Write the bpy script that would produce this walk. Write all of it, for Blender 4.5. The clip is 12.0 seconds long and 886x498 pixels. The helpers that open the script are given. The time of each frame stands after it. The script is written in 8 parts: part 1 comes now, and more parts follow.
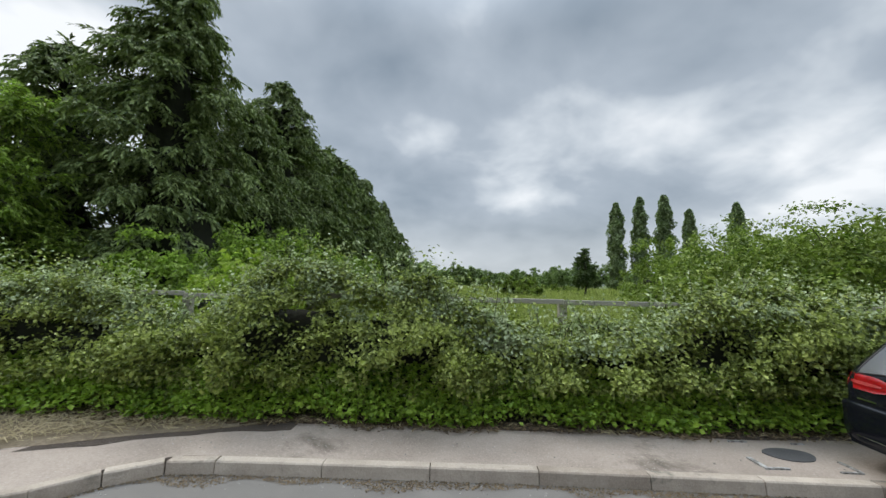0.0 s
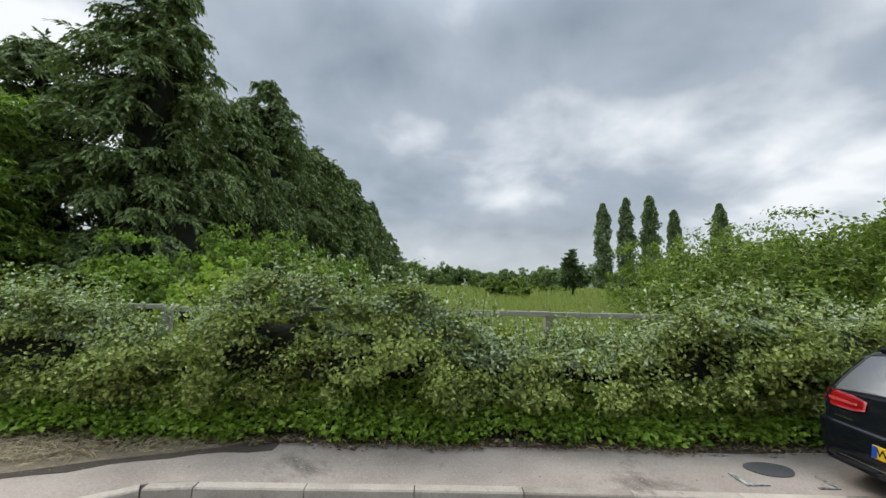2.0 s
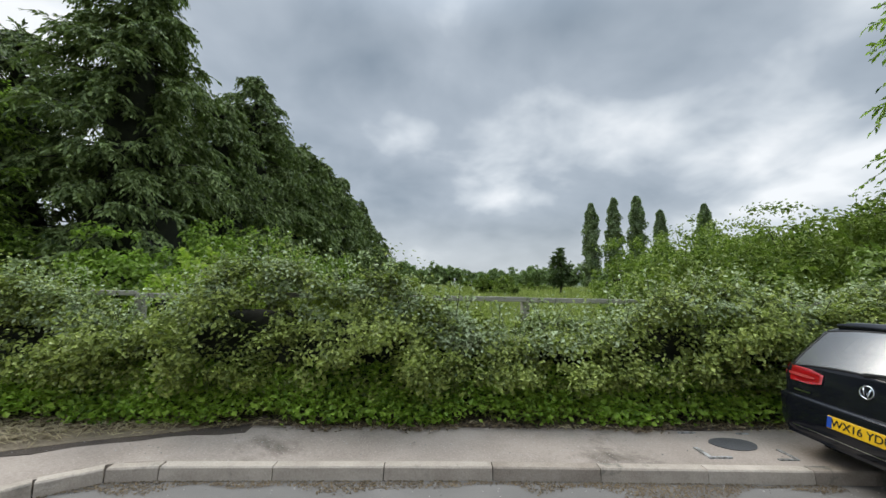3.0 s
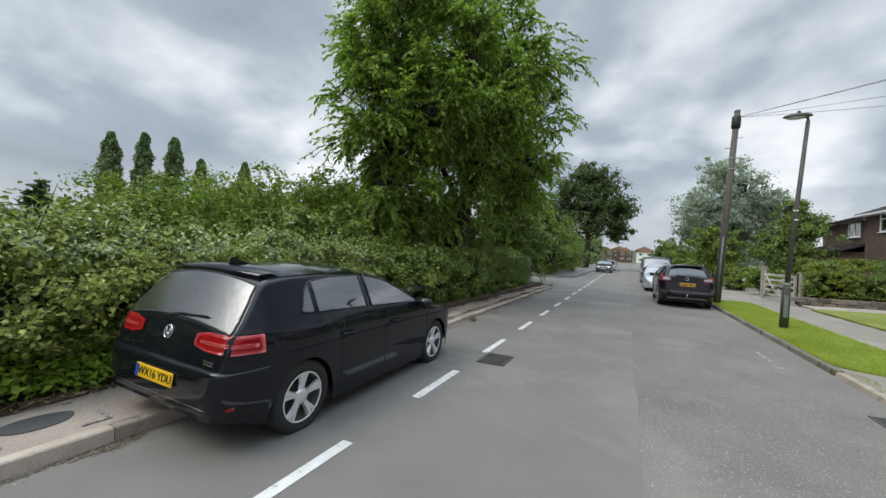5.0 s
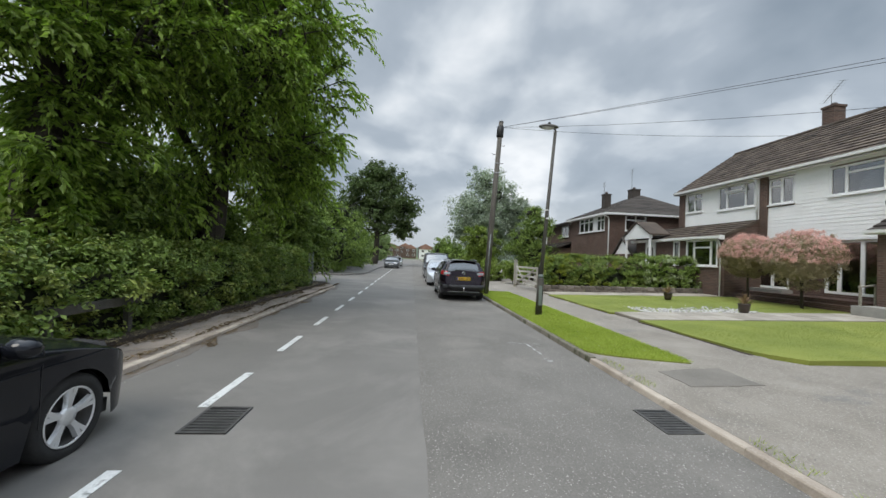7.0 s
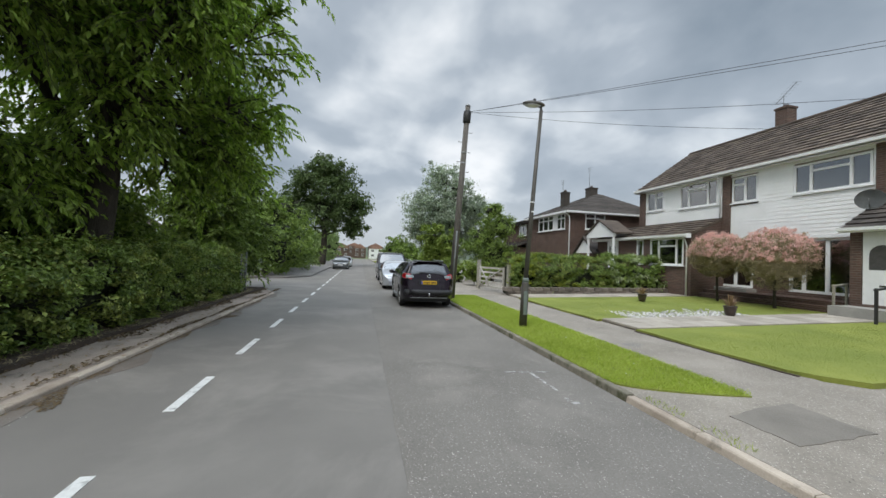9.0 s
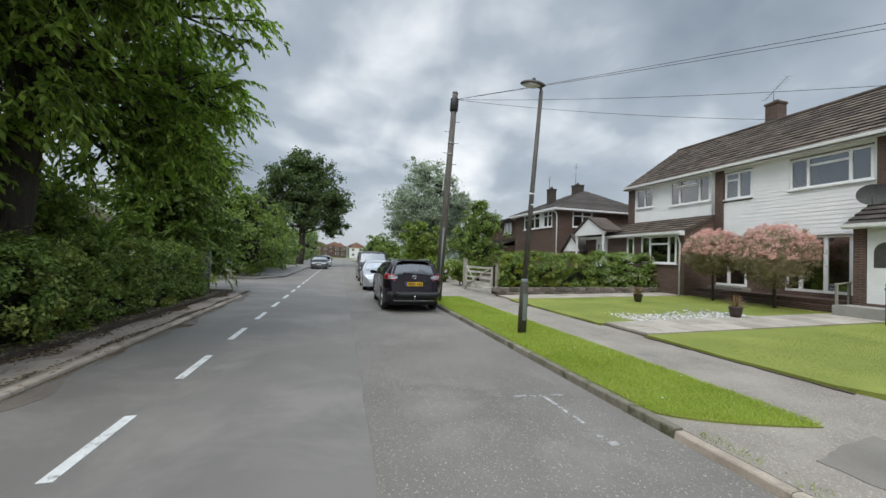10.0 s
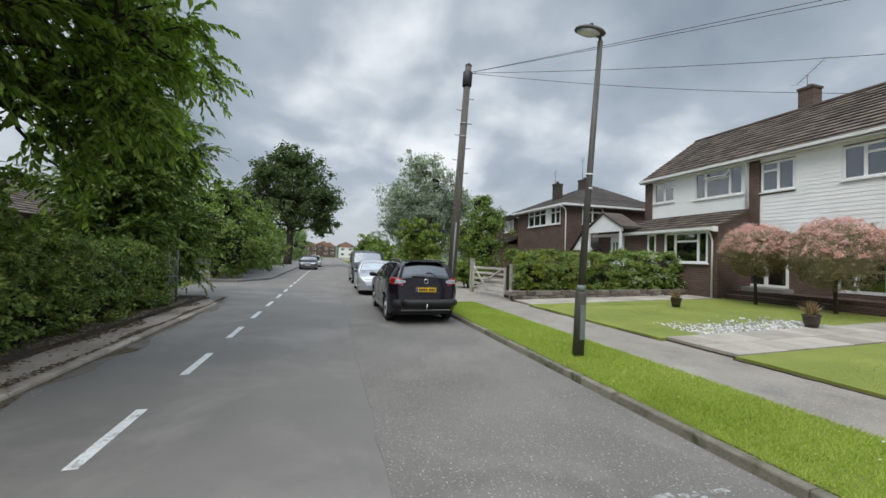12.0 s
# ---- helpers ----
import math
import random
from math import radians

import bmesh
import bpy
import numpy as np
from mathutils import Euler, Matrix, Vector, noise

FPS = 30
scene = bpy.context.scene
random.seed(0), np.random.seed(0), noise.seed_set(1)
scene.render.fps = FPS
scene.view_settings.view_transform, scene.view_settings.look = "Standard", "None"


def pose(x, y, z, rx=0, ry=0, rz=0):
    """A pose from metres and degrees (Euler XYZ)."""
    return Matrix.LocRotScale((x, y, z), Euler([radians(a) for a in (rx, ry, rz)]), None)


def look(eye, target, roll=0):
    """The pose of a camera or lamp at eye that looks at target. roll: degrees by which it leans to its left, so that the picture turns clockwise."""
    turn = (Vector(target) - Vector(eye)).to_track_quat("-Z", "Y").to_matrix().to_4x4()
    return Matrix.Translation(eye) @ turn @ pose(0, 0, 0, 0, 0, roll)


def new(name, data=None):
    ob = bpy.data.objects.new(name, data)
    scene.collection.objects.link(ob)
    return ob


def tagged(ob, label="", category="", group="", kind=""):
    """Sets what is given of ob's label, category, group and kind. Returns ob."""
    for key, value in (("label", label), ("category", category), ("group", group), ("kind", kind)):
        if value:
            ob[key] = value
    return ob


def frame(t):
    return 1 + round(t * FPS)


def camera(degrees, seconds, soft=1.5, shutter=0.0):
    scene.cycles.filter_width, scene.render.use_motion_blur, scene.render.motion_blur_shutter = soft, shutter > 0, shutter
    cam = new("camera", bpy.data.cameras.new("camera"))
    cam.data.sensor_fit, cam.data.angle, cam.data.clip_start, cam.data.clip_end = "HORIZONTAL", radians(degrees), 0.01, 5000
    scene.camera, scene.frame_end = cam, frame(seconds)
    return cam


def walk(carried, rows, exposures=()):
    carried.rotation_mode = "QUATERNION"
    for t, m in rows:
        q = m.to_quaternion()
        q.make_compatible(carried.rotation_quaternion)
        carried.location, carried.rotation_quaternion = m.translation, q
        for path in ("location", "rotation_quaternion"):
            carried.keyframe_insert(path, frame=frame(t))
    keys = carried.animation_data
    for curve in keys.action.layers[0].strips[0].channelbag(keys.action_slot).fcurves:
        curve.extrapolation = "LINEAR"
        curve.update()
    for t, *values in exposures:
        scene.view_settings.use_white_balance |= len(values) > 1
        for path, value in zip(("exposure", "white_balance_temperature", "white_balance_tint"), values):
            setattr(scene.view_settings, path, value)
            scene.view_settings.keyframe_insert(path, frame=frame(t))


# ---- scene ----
cam = camera(98.7, 12.0)
PATH = [
    (0, (-0.513, 0.01, 1.761), (-0.544, 2.003, 1.933), 1.3),
    (0.5, (-0.524, 0.017, 1.756), (-0.539, 2.009, 1.928), 1.3),
    (1, (-0.522, -0.001, 1.758), (-0.52, 1.992, 1.931), 1.3),
    (1.5, (-0.513, 0.005, 1.789), (-0.498, 1.997, 1.962), 1.2),
    (2, (-0.479, 0.038, 1.951), (-0.452, 2.031, 2.12), 1.2),
    (2.5, (-0.484, 0.028, 1.874), (-0.442, 2.02, 2.046), 1.3),
    (2.7, (-0.448, 0.016, 1.816), (-0.403, 2.008, 1.988), 1.1),
    (4.3, (0.936, 0.061, 1.616), (2.065, 1.711, 1.657), 2.0),
    (4.5, (1.095, -0.055, 1.596), (2.512, 1.356, 1.615), 1.9),
    (5, (1.591, -0.17, 1.648), (3.391, 0.702, 1.655), 2.7),
    (5.5, (2.045, -0.184, 1.641), (3.985, 0.3, 1.661), 2.8),
    (6, (2.533, -0.231, 1.644), (4.529, -0.114, 1.675), 2.7),
    (6.5, (2.996, -0.174, 1.628), (4.996, -0.196, 1.667), 2.6),
    (7, (3.51, -0.16, 1.622), (5.503, -0.323, 1.662), 2.4),
    (7.2, (3.714, -0.163, 1.639), (5.704, -0.366, 1.68), 2.3),
    (9, (5.5, 0.057, 1.64), (7.454, -0.365, 1.687), 2.1),
    (9.5, (6.003, 0.001, 1.632), (7.942, -0.489, 1.68), 2.0),
    (10, (6.591, -0.025, 1.632), (8.523, -0.542, 1.677), 1.9),
    (10.5, (7.109, -0.056, 1.626), (9.037, -0.587, 1.67), 1.9),
    (11, (7.654, 0.018, 1.623), (9.578, -0.525, 1.667), 1.9),
    (11.5, (8.109, 0.051, 1.634), (10.03, -0.502, 1.678), 1.8),
    (12, (8.654, 0.119, 1.625), (10.571, -0.45, 1.668), 1.7),
]
walk(cam, [(t, look(eye, target, roll)) for t, eye, target, roll in PATH])

# ---------------------------------------------------------------- light
SUN_EL, SUN_AZ = radians(50), radians(306)
world = bpy.data.worlds.new("overcast_sky")
scene.world = world
world.use_nodes = True


def node(tree, kind, **inputs):
    n = tree.nodes.new(kind)
    for k, v in inputs.items():
        n.inputs[k.replace("_", " ")].default_value = v
    return n


def math_node(tree, op, a, b=None):
    n = tree.nodes.new("ShaderNodeMath")
    n.operation = op
    for i, v in enumerate((a, b)):
        if v is None:
            continue
        if isinstance(v, (int, float)):
            n.inputs[i].default_value = v
        else:
            tree.links.new(v, n.inputs[i])
    return n.outputs[0]


def ramp(tree, fac, stops):
    n = tree.nodes.new("ShaderNodeValToRGB")
    els = n.color_ramp.elements
    while len(els) < len(stops):
        els.new(0.5)
    for e, (p, c) in zip(els, stops):
        e.position = p
        e.color = (*c, 1) if len(c) == 3 else c
    if fac is not None:
        tree.links.new(fac, n.inputs[0])
    return n.outputs[0]


def mix(tree, kind, fac, a, b):
    n = tree.nodes.new("ShaderNodeMix")
    n.data_type, n.blend_type = "RGBA", kind
    for i, v in ((0, fac), (6, a), (7, b)):
        if isinstance(v, (int, float)):
            n.inputs[i].default_value = v
        elif isinstance(v, tuple):
            n.inputs[i].default_value = (*v, 1)
        else:
            tree.links.new(v, n.inputs[i])
    return n.outputs[2]


def build_sky():
    tr = world.node_tree
    tr.nodes.clear()
    out = tr.nodes.new("ShaderNodeOutputWorld")
    bg = tr.nodes.new("ShaderNodeBackground")
    sky = tr.nodes.new("ShaderNodeTexSky")
    sky.sky_type, sky.sun_disc = "NISHITA", False
    sky.sun_elevation, sky.sun_rotation = SUN_EL, SUN_AZ
    co = tr.nodes.new("ShaderNodeTexCoord")
    sep = tr.nodes.new("ShaderNodeSeparateXYZ")
    tr.links.new(co.outputs["Generated"], sep.inputs[0])
    x, y, z = sep.outputs
    zz = math_node(tr, "ADD", math_node(tr, "MAXIMUM", z, 0.0), 0.42)
    comb = tr.nodes.new("ShaderNodeCombineXYZ")
    tr.links.new(math_node(tr, "DIVIDE", x, zz), comb.inputs[0])
    tr.links.new(math_node(tr, "DIVIDE", y, zz), comb.inputs[1])
    shift = tr.nodes.new("ShaderNodeVectorMath")
    shift.inputs[1].default_value = (2.27, 4.1, 0.0)
    tr.links.new(comb.outputs[0], shift.inputs[0])
    big = node(tr, "ShaderNodeTexNoise", Scale=1.25, Detail=4.0, Roughness=0.45, Distortion=0.3)
    fine = node(tr, "ShaderNodeTexNoise", Scale=4.0, Detail=4.0, Roughness=0.5, Distortion=0.2)
    for n in (big, fine):
        tr.links.new(shift.outputs[0], n.inputs["Vector"])
    dens = math_node(tr, "ADD", math_node(tr, "MULTIPLY", big.outputs[0], 0.72), math_node(tr, "MULTIPLY", fine.outputs[0], 0.28))
    cloud = ramp(tr, dens, [(0.37, (0.88, 0.91, 0.94)), (0.44, (0.60, 0.655, 0.71)), (0.50, (0.40, 0.458, 0.525)), (0.66, (0.235, 0.29, 0.352))])
    veil = mix(tr, "MIX", 0.93, sky.outputs[0], cloud)
    # paler haze low over the horizon
    low = tr.nodes.new("ShaderNodeMapRange")
    low.interpolation_type = "SMOOTHSTEP"
    for i, v in ((1, 0.02), (2, 0.22), (3, 0.45), (4, 0.0)):
        low.inputs[i].default_value = v
    tr.links.new(z, low.inputs[0])
    veil = mix(tr, "MIX", low.outputs[0], veil, (0.70, 0.735, 0.75))
    # overcast skies are brightest overhead
    lift = tr.nodes.new("ShaderNodeMapRange")
    lift.interpolation_type = "SMOOTHSTEP"
    for i, v in ((1, 0.55), (2, 1.0), (3, 1.0), (4, 4.8)):
        lift.inputs[i].default_value = v
    tr.links.new(z, lift.inputs[0])
    tr.links.new(veil, bg.inputs[0])
    tr.links.new(math_node(tr, "MULTIPLY", lift.outputs[0], 1.0), bg.inputs[1])
    tr.links.new(bg.outputs[0], out.inputs[0])
    # the Nishita sky is dimmed before it is veiled
    dim = mix(tr, "MULTIPLY", 1.0, sky.outputs[0], (0.08, 0.08, 0.08))
    for link in list(tr.links):
        if link.to_socket.node.bl_idname == "ShaderNodeMix" and link.from_node == sky and link.to_socket.node != dim.node:
            to = link.to_socket
            tr.links.remove(link)
            tr.links.new(dim, to)


build_sky()
sun_data = bpy.data.lights.new("sun", "SUN")
sun_data.energy, sun_data.angle, sun_data.color = 1.5, radians(30), (1.0, 0.95, 0.86)
sun = new("sun", sun_data)
sun.matrix_world = look((0, 0, 60), Vector((0, 0, 60)) - Vector((math.sin(SUN_AZ) * math.cos(SUN_EL), math.cos(SUN_AZ) * math.cos(SUN_EL), math.sin(SUN_EL))))
scene.view_settings.exposure = 0.16

# ---------------------------------------------------------------- materials
def material(name, a, b, scale=3.0, rough=0.8, metal=0.0, fine=40.0, bump=0.15, fine_mix=0.35, stains=None, coat=0.0, spec=0.5, island=0.0, per_object=0.0, stretch=None, bump_dist=0.01, specks=None):
    """Two colours mixed at two scales, with fine relief; stains: (colour, scale, threshold)."""
    m = bpy.data.materials.new(name)
    m.use_nodes = True
    tr = m.node_tree
    bsdf = tr.nodes["Principled BSDF"]
    co = tr.nodes.new("ShaderNodeTexCoord")
    geo = tr.nodes.new("ShaderNodeNewGeometry")
    src = geo.outputs["Position"]
    if stretch:
        mp = tr.nodes.new("ShaderNodeMapping")
        mp.inputs["Scale"].default_value = stretch
        tr.links.new(src, mp.inputs[0])
        src = mp.outputs[0]
    n1 = node(tr, "ShaderNodeTexNoise", Scale=scale, Detail=5.0, Roughness=0.6)
    n2 = node(tr, "ShaderNodeTexNoise", Scale=fine, Detail=3.0, Roughness=0.7)
    tr.links.new(src, n1.inputs["Vector"])
    tr.links.new(src, n2.inputs["Vector"])
    f = math_node(tr, "ADD", math_node(tr, "MULTIPLY", n1.outputs[0], 1 - fine_mix), math_node(tr, "MULTIPLY", n2.outputs[0], fine_mix))
    if island:
        f = math_node(tr, "ADD", f, math_node(tr, "MULTIPLY", math_node(tr, "SUBTRACT", geo.outputs["Random Per Island"], 0.5), island))
    if per_object:
        info = tr.nodes.new("ShaderNodeObjectInfo")
        f = math_node(tr, "ADD", f, math_node(tr, "MULTIPLY", math_node(tr, "SUBTRACT", info.outputs["Random"], 0.5), per_object))
    col = ramp(tr, f, [(0.32, a), (0.68, b)])
    if stains:
        c, sc, th = stains
        n3 = node(tr, "ShaderNodeTexNoise", Scale=sc, Detail=6.0, Roughness=0.65, Distortion=0.4)
        tr.links.new(geo.outputs["Position"], n3.inputs["Vector"])
        fac = ramp(tr, n3.outputs[0], [(th, (0, 0, 0)), (th + 0.14, (1, 1, 1))])
        col = mix(tr, "MIX", fac, col, c)
    if specks:
        c, sc, th = specks
        n4 = node(tr, "ShaderNodeTexNoise", Scale=sc, Detail=1.0, Roughness=0.4)
        tr.links.new(geo.outputs["Position"], n4.inputs["Vector"])
        col = mix(tr, "MIX", ramp(tr, n4.outputs[0], [(th, (0, 0, 0)), (th + 0.03, (1, 1, 1))]), col, c)
    tr.links.new(col, bsdf.inputs["Base Color"])
    rr = math_node(tr, "ADD", rough - 0.06, math_node(tr, "MULTIPLY", n1.outputs[0], 0.12))
    tr.links.new(rr, bsdf.inputs["Roughness"])
    bsdf.inputs["Metallic"].default_value = metal
    bsdf.inputs["Coat Weight"].default_value = coat
    bsdf.inputs["Coat Roughness"].default_value = 0.04
    bsdf.inputs["Specular IOR Level"].default_value = spec
    if bump:
        bp = tr.nodes.new("ShaderNodeBump")
        bp.inputs["Strength"].default_value = bump
        bp.inputs["Distance"].default_value = bump_dist
        tr.links.new(n2.outputs[0], bp.inputs["Height"])
        tr.links.new(bp.outputs[0], bsdf.inputs["Normal"])
    return m


def leaf_material(name, dark, light, gloss=0.45, through_light=0.35, patch=0.35, glow=(1.0, 1.25, 0.6)):
    m = bpy.data.materials.new(name)
    m.use_nodes = True
    tr = m.node_tree
    bsdf = tr.nodes["Principled BSDF"]
    geo = tr.nodes.new("ShaderNodeNewGeometry")
    n1 = node(tr, "ShaderNodeTexNoise", Scale=0.9, Detail=3.0, Roughness=0.6)
    tr.links.new(geo.outputs["Position"], n1.inputs["Vector"])
    f = math_node(tr, "ADD", math_node(tr, "MULTIPLY", n1.outputs[0], patch * 2), math_node(tr, "MULTIPLY", geo.outputs["Random Per Island"], 1 - patch))
    mid = tuple((p + q) / 2 for p, q in zip(dark, light))
    col = ramp(tr, f, [(0.25, dark), (0.55, mid), (0.95, light)])
    tr.links.new(col, bsdf.inputs["Base Color"])
    bsdf.inputs["Roughness"].default_value = gloss
    bsdf.inputs["Specular IOR Level"].default_value = 0.28
    tl = tr.nodes.new("ShaderNodeBsdfTranslucent")
    tr.links.new(mix(tr, "MULTIPLY", 1.0, col, glow), tl.inputs[0])
    mx = tr.nodes.new("ShaderNodeMixShader")
    mx.inputs[0].default_value = through_light
    tr.links.new(bsdf.outputs[0], mx.inputs[1])
    tr.links.new(tl.outputs[0], mx.inputs[2])
    tr.links.new(mx.outputs[0], tr.nodes["Material Output"].inputs[0])
    return m


def glass_material(name, tint=(0.75, 0.8, 0.82), rough=0.01, clear=0.5, gloss=0.22):
    m = bpy.data.materials.new(name)
    m.use_nodes = True
    tr = m.node_tree
    tr.nodes.remove(tr.nodes["Principled BSDF"])
    gl = node(tr, "ShaderNodeBsdfGlossy", Roughness=rough)
    tp = tr.nodes.new("ShaderNodeBsdfTransparent")
    tp.inputs[0].default_value = (*(c * clear for c in tint), 1)
    fr = node(tr, "ShaderNodeFresnel", IOR=1.6)
    mx = tr.nodes.new("ShaderNodeMixShader")
    tr.links.new(math_node(tr, "ADD", math_node(tr, "MULTIPLY", fr.outputs[0], 1 - gloss), gloss), mx.inputs[0])
    tr.links.new(tp.outputs[0], mx.inputs[1])
    tr.links.new(gl.outputs[0], mx.inputs[2])
    tr.links.new(mx.outputs[0], tr.nodes["Material Output"].inputs[0])
    return m


M = {}
M["asphalt"] = material("asphalt_smooth", (0.128, 0.119, 0.107), (0.19, 0.177, 0.16), 0.6, 0.82, fine=160, bump=0.25, stains=((0.205, 0.19, 0.172), 0.5, 0.50), bump_dist=0.004)
M["asphalt_coarse"] = material("asphalt_coarse", (0.108, 0.099, 0.087), (0.205, 0.19, 0.17), 0.7, 0.88, fine=60, fine_mix=0.5, bump=0.6, stains=((0.205, 0.188, 0.167), 0.6, 0.54), bump_dist=0.006, specks=((0.35, 0.328, 0.293), 58, 0.672))
M["pavement"] = material("pavement_asphalt", (0.125, 0.115, 0.107), (0.26, 0.243, 0.228), 0.9, 0.88, fine=55, fine_mix=0.55, bump=0.5, stains=((0.30, 0.285, 0.26), 1.3, 0.57), bump_dist=0.006)
M["kerb"] = material("kerb_concrete", (0.26, 0.212, 0.168), (0.50, 0.43, 0.355), 2.5, 0.9, fine=60, bump=0.5, stains=((0.13, 0.125, 0.10), 3, 0.58), per_object=0.25)
M["kerb_mossy"] = material("mossy_kerb_concrete", (0.10, 0.092, 0.066), (0.25, 0.225, 0.18), 2.5, 0.92, fine=55, bump=0.6, stains=((0.06, 0.062, 0.03), 2.5, 0.50), per_object=0.3)
M["concrete"] = material("old_concrete", (0.22, 0.215, 0.20), (0.36, 0.35, 0.32), 2.0, 0.9, fine=50, bump=0.4)
M["soil"] = material("dark_soil", (0.035, 0.026, 0.02), (0.09, 0.068, 0.05), 3, 0.95, fine=45, bump=0.9, bump_dist=0.02)
M["litter"] = material("dry_grass_litter", (0.10, 0.075, 0.05), (0.27, 0.22, 0.145), 3, 0.95, fine=30, bump=0.9, fine_mix=0.6, bump_dist=0.02)
M["meadow"] = material("meadow_ground", (0.06, 0.09, 0.025), (0.13, 0.16, 0.05), 0.25, 0.95, fine=6, bump=0.5)
M["lawn_soil"] = material("lawn_ground", (0.12, 0.155, 0.02), (0.24, 0.262, 0.052), 0.6, 0.95, fine=25, bump=0.8, bump_dist=0.02)
M["paint"] = material("road_paint_white", (0.50, 0.50, 0.48), (0.74, 0.74, 0.72), 4, 0.7, fine=45, bump=0.3, fine_mix=0.55, stains=((0.20, 0.20, 0.19), 11, 0.54))
M["worn_paint"] = material("worn_faint_paint", (0.24, 0.235, 0.225), (0.52, 0.51, 0.49), 6, 0.8, fine=45, bump=0.3, fine_mix=0.55, stains=((0.14, 0.132, 0.12), 12, 0.43))
# iron of drains and pegs; also the painted shade inside wheel rims
M["iron"] = material("iron_and_rim_shade", (0.045, 0.043, 0.04), (0.11, 0.105, 0.10), 5, 0.7, metal=0.35, fine=60, bump=0.5)
M["tarmac_patch"] = material("dark_tarmac_patch", (0.045, 0.045, 0.046), (0.085, 0.085, 0.085), 3, 0.85, fine=90, bump=0.6)
M["drive_tarmac"] = material("drive_tarmac", (0.13, 0.117, 0.10), (0.225, 0.203, 0.174), 2, 0.88, fine=70, fine_mix=0.45, bump=0.5)
M["mortar"] = material("mortar", (0.22, 0.19, 0.16), (0.33, 0.29, 0.25), 3, 0.9, fine=30, bump=0.3)
M["cladding"] = material("white_weatherboard", (0.80, 0.81, 0.80), (0.89, 0.90, 0.89), 1.2, 0.45, fine=12, bump=0.05, stains=((0.6, 0.6, 0.56), 1.5, 0.66))
M["upvc"] = material("white_upvc", (0.76, 0.77, 0.77), (0.86, 0.87, 0.87), 2, 0.35, fine=14, bump=0.02)
M["roof"] = material("brown_concrete_tile", (0.05, 0.038, 0.030), (0.145, 0.112, 0.088), 1.2, 0.95, fine=14, bump=0.5, fine_mix=0.5, island=0.35, stains=((0.12, 0.10, 0.055), 1.8, 0.6))
M["roof_dark"] = material("dark_roof_tile", (0.035, 0.029, 0.025), (0.085, 0.072, 0.062), 1.2, 0.9, fine=14, bump=0.5, island=0.3)
M["lead"] = material("lead_flashing", (0.25, 0.26, 0.27), (0.4, 0.41, 0.42), 3, 0.6, metal=0.3, fine=20, bump=0.2)
M["lamp_steel"] = material("weathered_dark_steel", (0.055, 0.052, 0.046), (0.125, 0.118, 0.105), 3, 0.6, metal=0.2, fine=40, bump=0.2, stains=((0.14, 0.10, 0.065), 5, 0.6))
M["pavement_dirty"] = material("dirty_pavement_asphalt", (0.215, 0.174, 0.142), (0.42, 0.352, 0.296), 1.1, 0.9, fine=50, fine_mix=0.45, bump=0.6, specks=((0.42, 0.37, 0.32), 60, 0.69), stains=((0.105, 0.085, 0.066), 0.9, 0.56), bump_dist=0.006)
M["pavement_pale"] = material("pale_stony_asphalt", (0.15, 0.131, 0.108), (0.32, 0.286, 0.242), 0.9, 0.9, fine=45, fine_mix=0.45, bump=0.6, specks=((0.44, 0.41, 0.365), 55, 0.665), stains=((0.15, 0.145, 0.14), 0.7, 0.60), bump_dist=0.006)
M["gutter_earth"] = material("dried_brown_silt", (0.105, 0.086, 0.070), (0.19, 0.165, 0.142), 2.5, 0.95, fine=60, fine_mix=0.4, bump=0.4, stains=((0.165, 0.15, 0.134), 1.2, 0.5), bump_dist=0.006)
# pale blue-grey that paints the sky's reflection in upstairs windows
M["sky_sheet"] = material("net_curtain", (0.40, 0.44, 0.46), (0.56, 0.60, 0.62), 2, 0.9, fine=10, bump=0.2, stretch=(5, 5, 0.4))
M["dark_timber"] = material("dark_grey_timber", (0.05, 0.048, 0.04), (0.12, 0.115, 0.1), 3, 0.9, fine=22, bump=0.6)
M["galv"] = material("grey_painted_steel", (0.13, 0.14, 0.14), (0.22, 0.23, 0.225), 3, 0.55, metal=0.3, fine=40, bump=0.15, stains=((0.10, 0.075, 0.05), 4, 0.62))
M["green_steel"] = material("green_grey_steel", (0.13, 0.165, 0.15), (0.22, 0.25, 0.235), 4, 0.6, metal=0.2, fine=40, bump=0.15)
M["pole_wood"] = material("weathered_pole_wood", (0.075, 0.068, 0.06), (0.175, 0.16, 0.142), 3, 0.9, fine=30, bump=0.6, stretch=(6, 6, 0.6))
M["fence_wood"] = material("weathered_grey_timber", (0.24, 0.23, 0.19), (0.42, 0.40, 0.34), 3, 0.9, fine=22, bump=0.6, stretch=(0.5, 6, 6))
M["gate_wood"] = material("pale_grey_gate_timber", (0.33, 0.31, 0.27), (0.55, 0.53, 0.48), 3, 0.85, fine=22, bump=0.4)
M["bark"] = material("dark_bark", (0.025, 0.021, 0.016), (0.075, 0.063, 0.05), 5, 0.95, fine=25, bump=1.0, stretch=(2, 2, 0.5), bump_dist=0.03)
# near-black so that the shade deep inside foliage is in the colour
M["core"] = material("painted_inner_shade", (0.008, 0.010, 0.005), (0.026, 0.030, 0.013), 4, 0.95, fine=20, bump=0.8)
M["black_plastic"] = material("black_plastic", (0.012, 0.012, 0.013), (0.022, 0.022, 0.023), 5, 0.55, fine=60, bump=0.1)
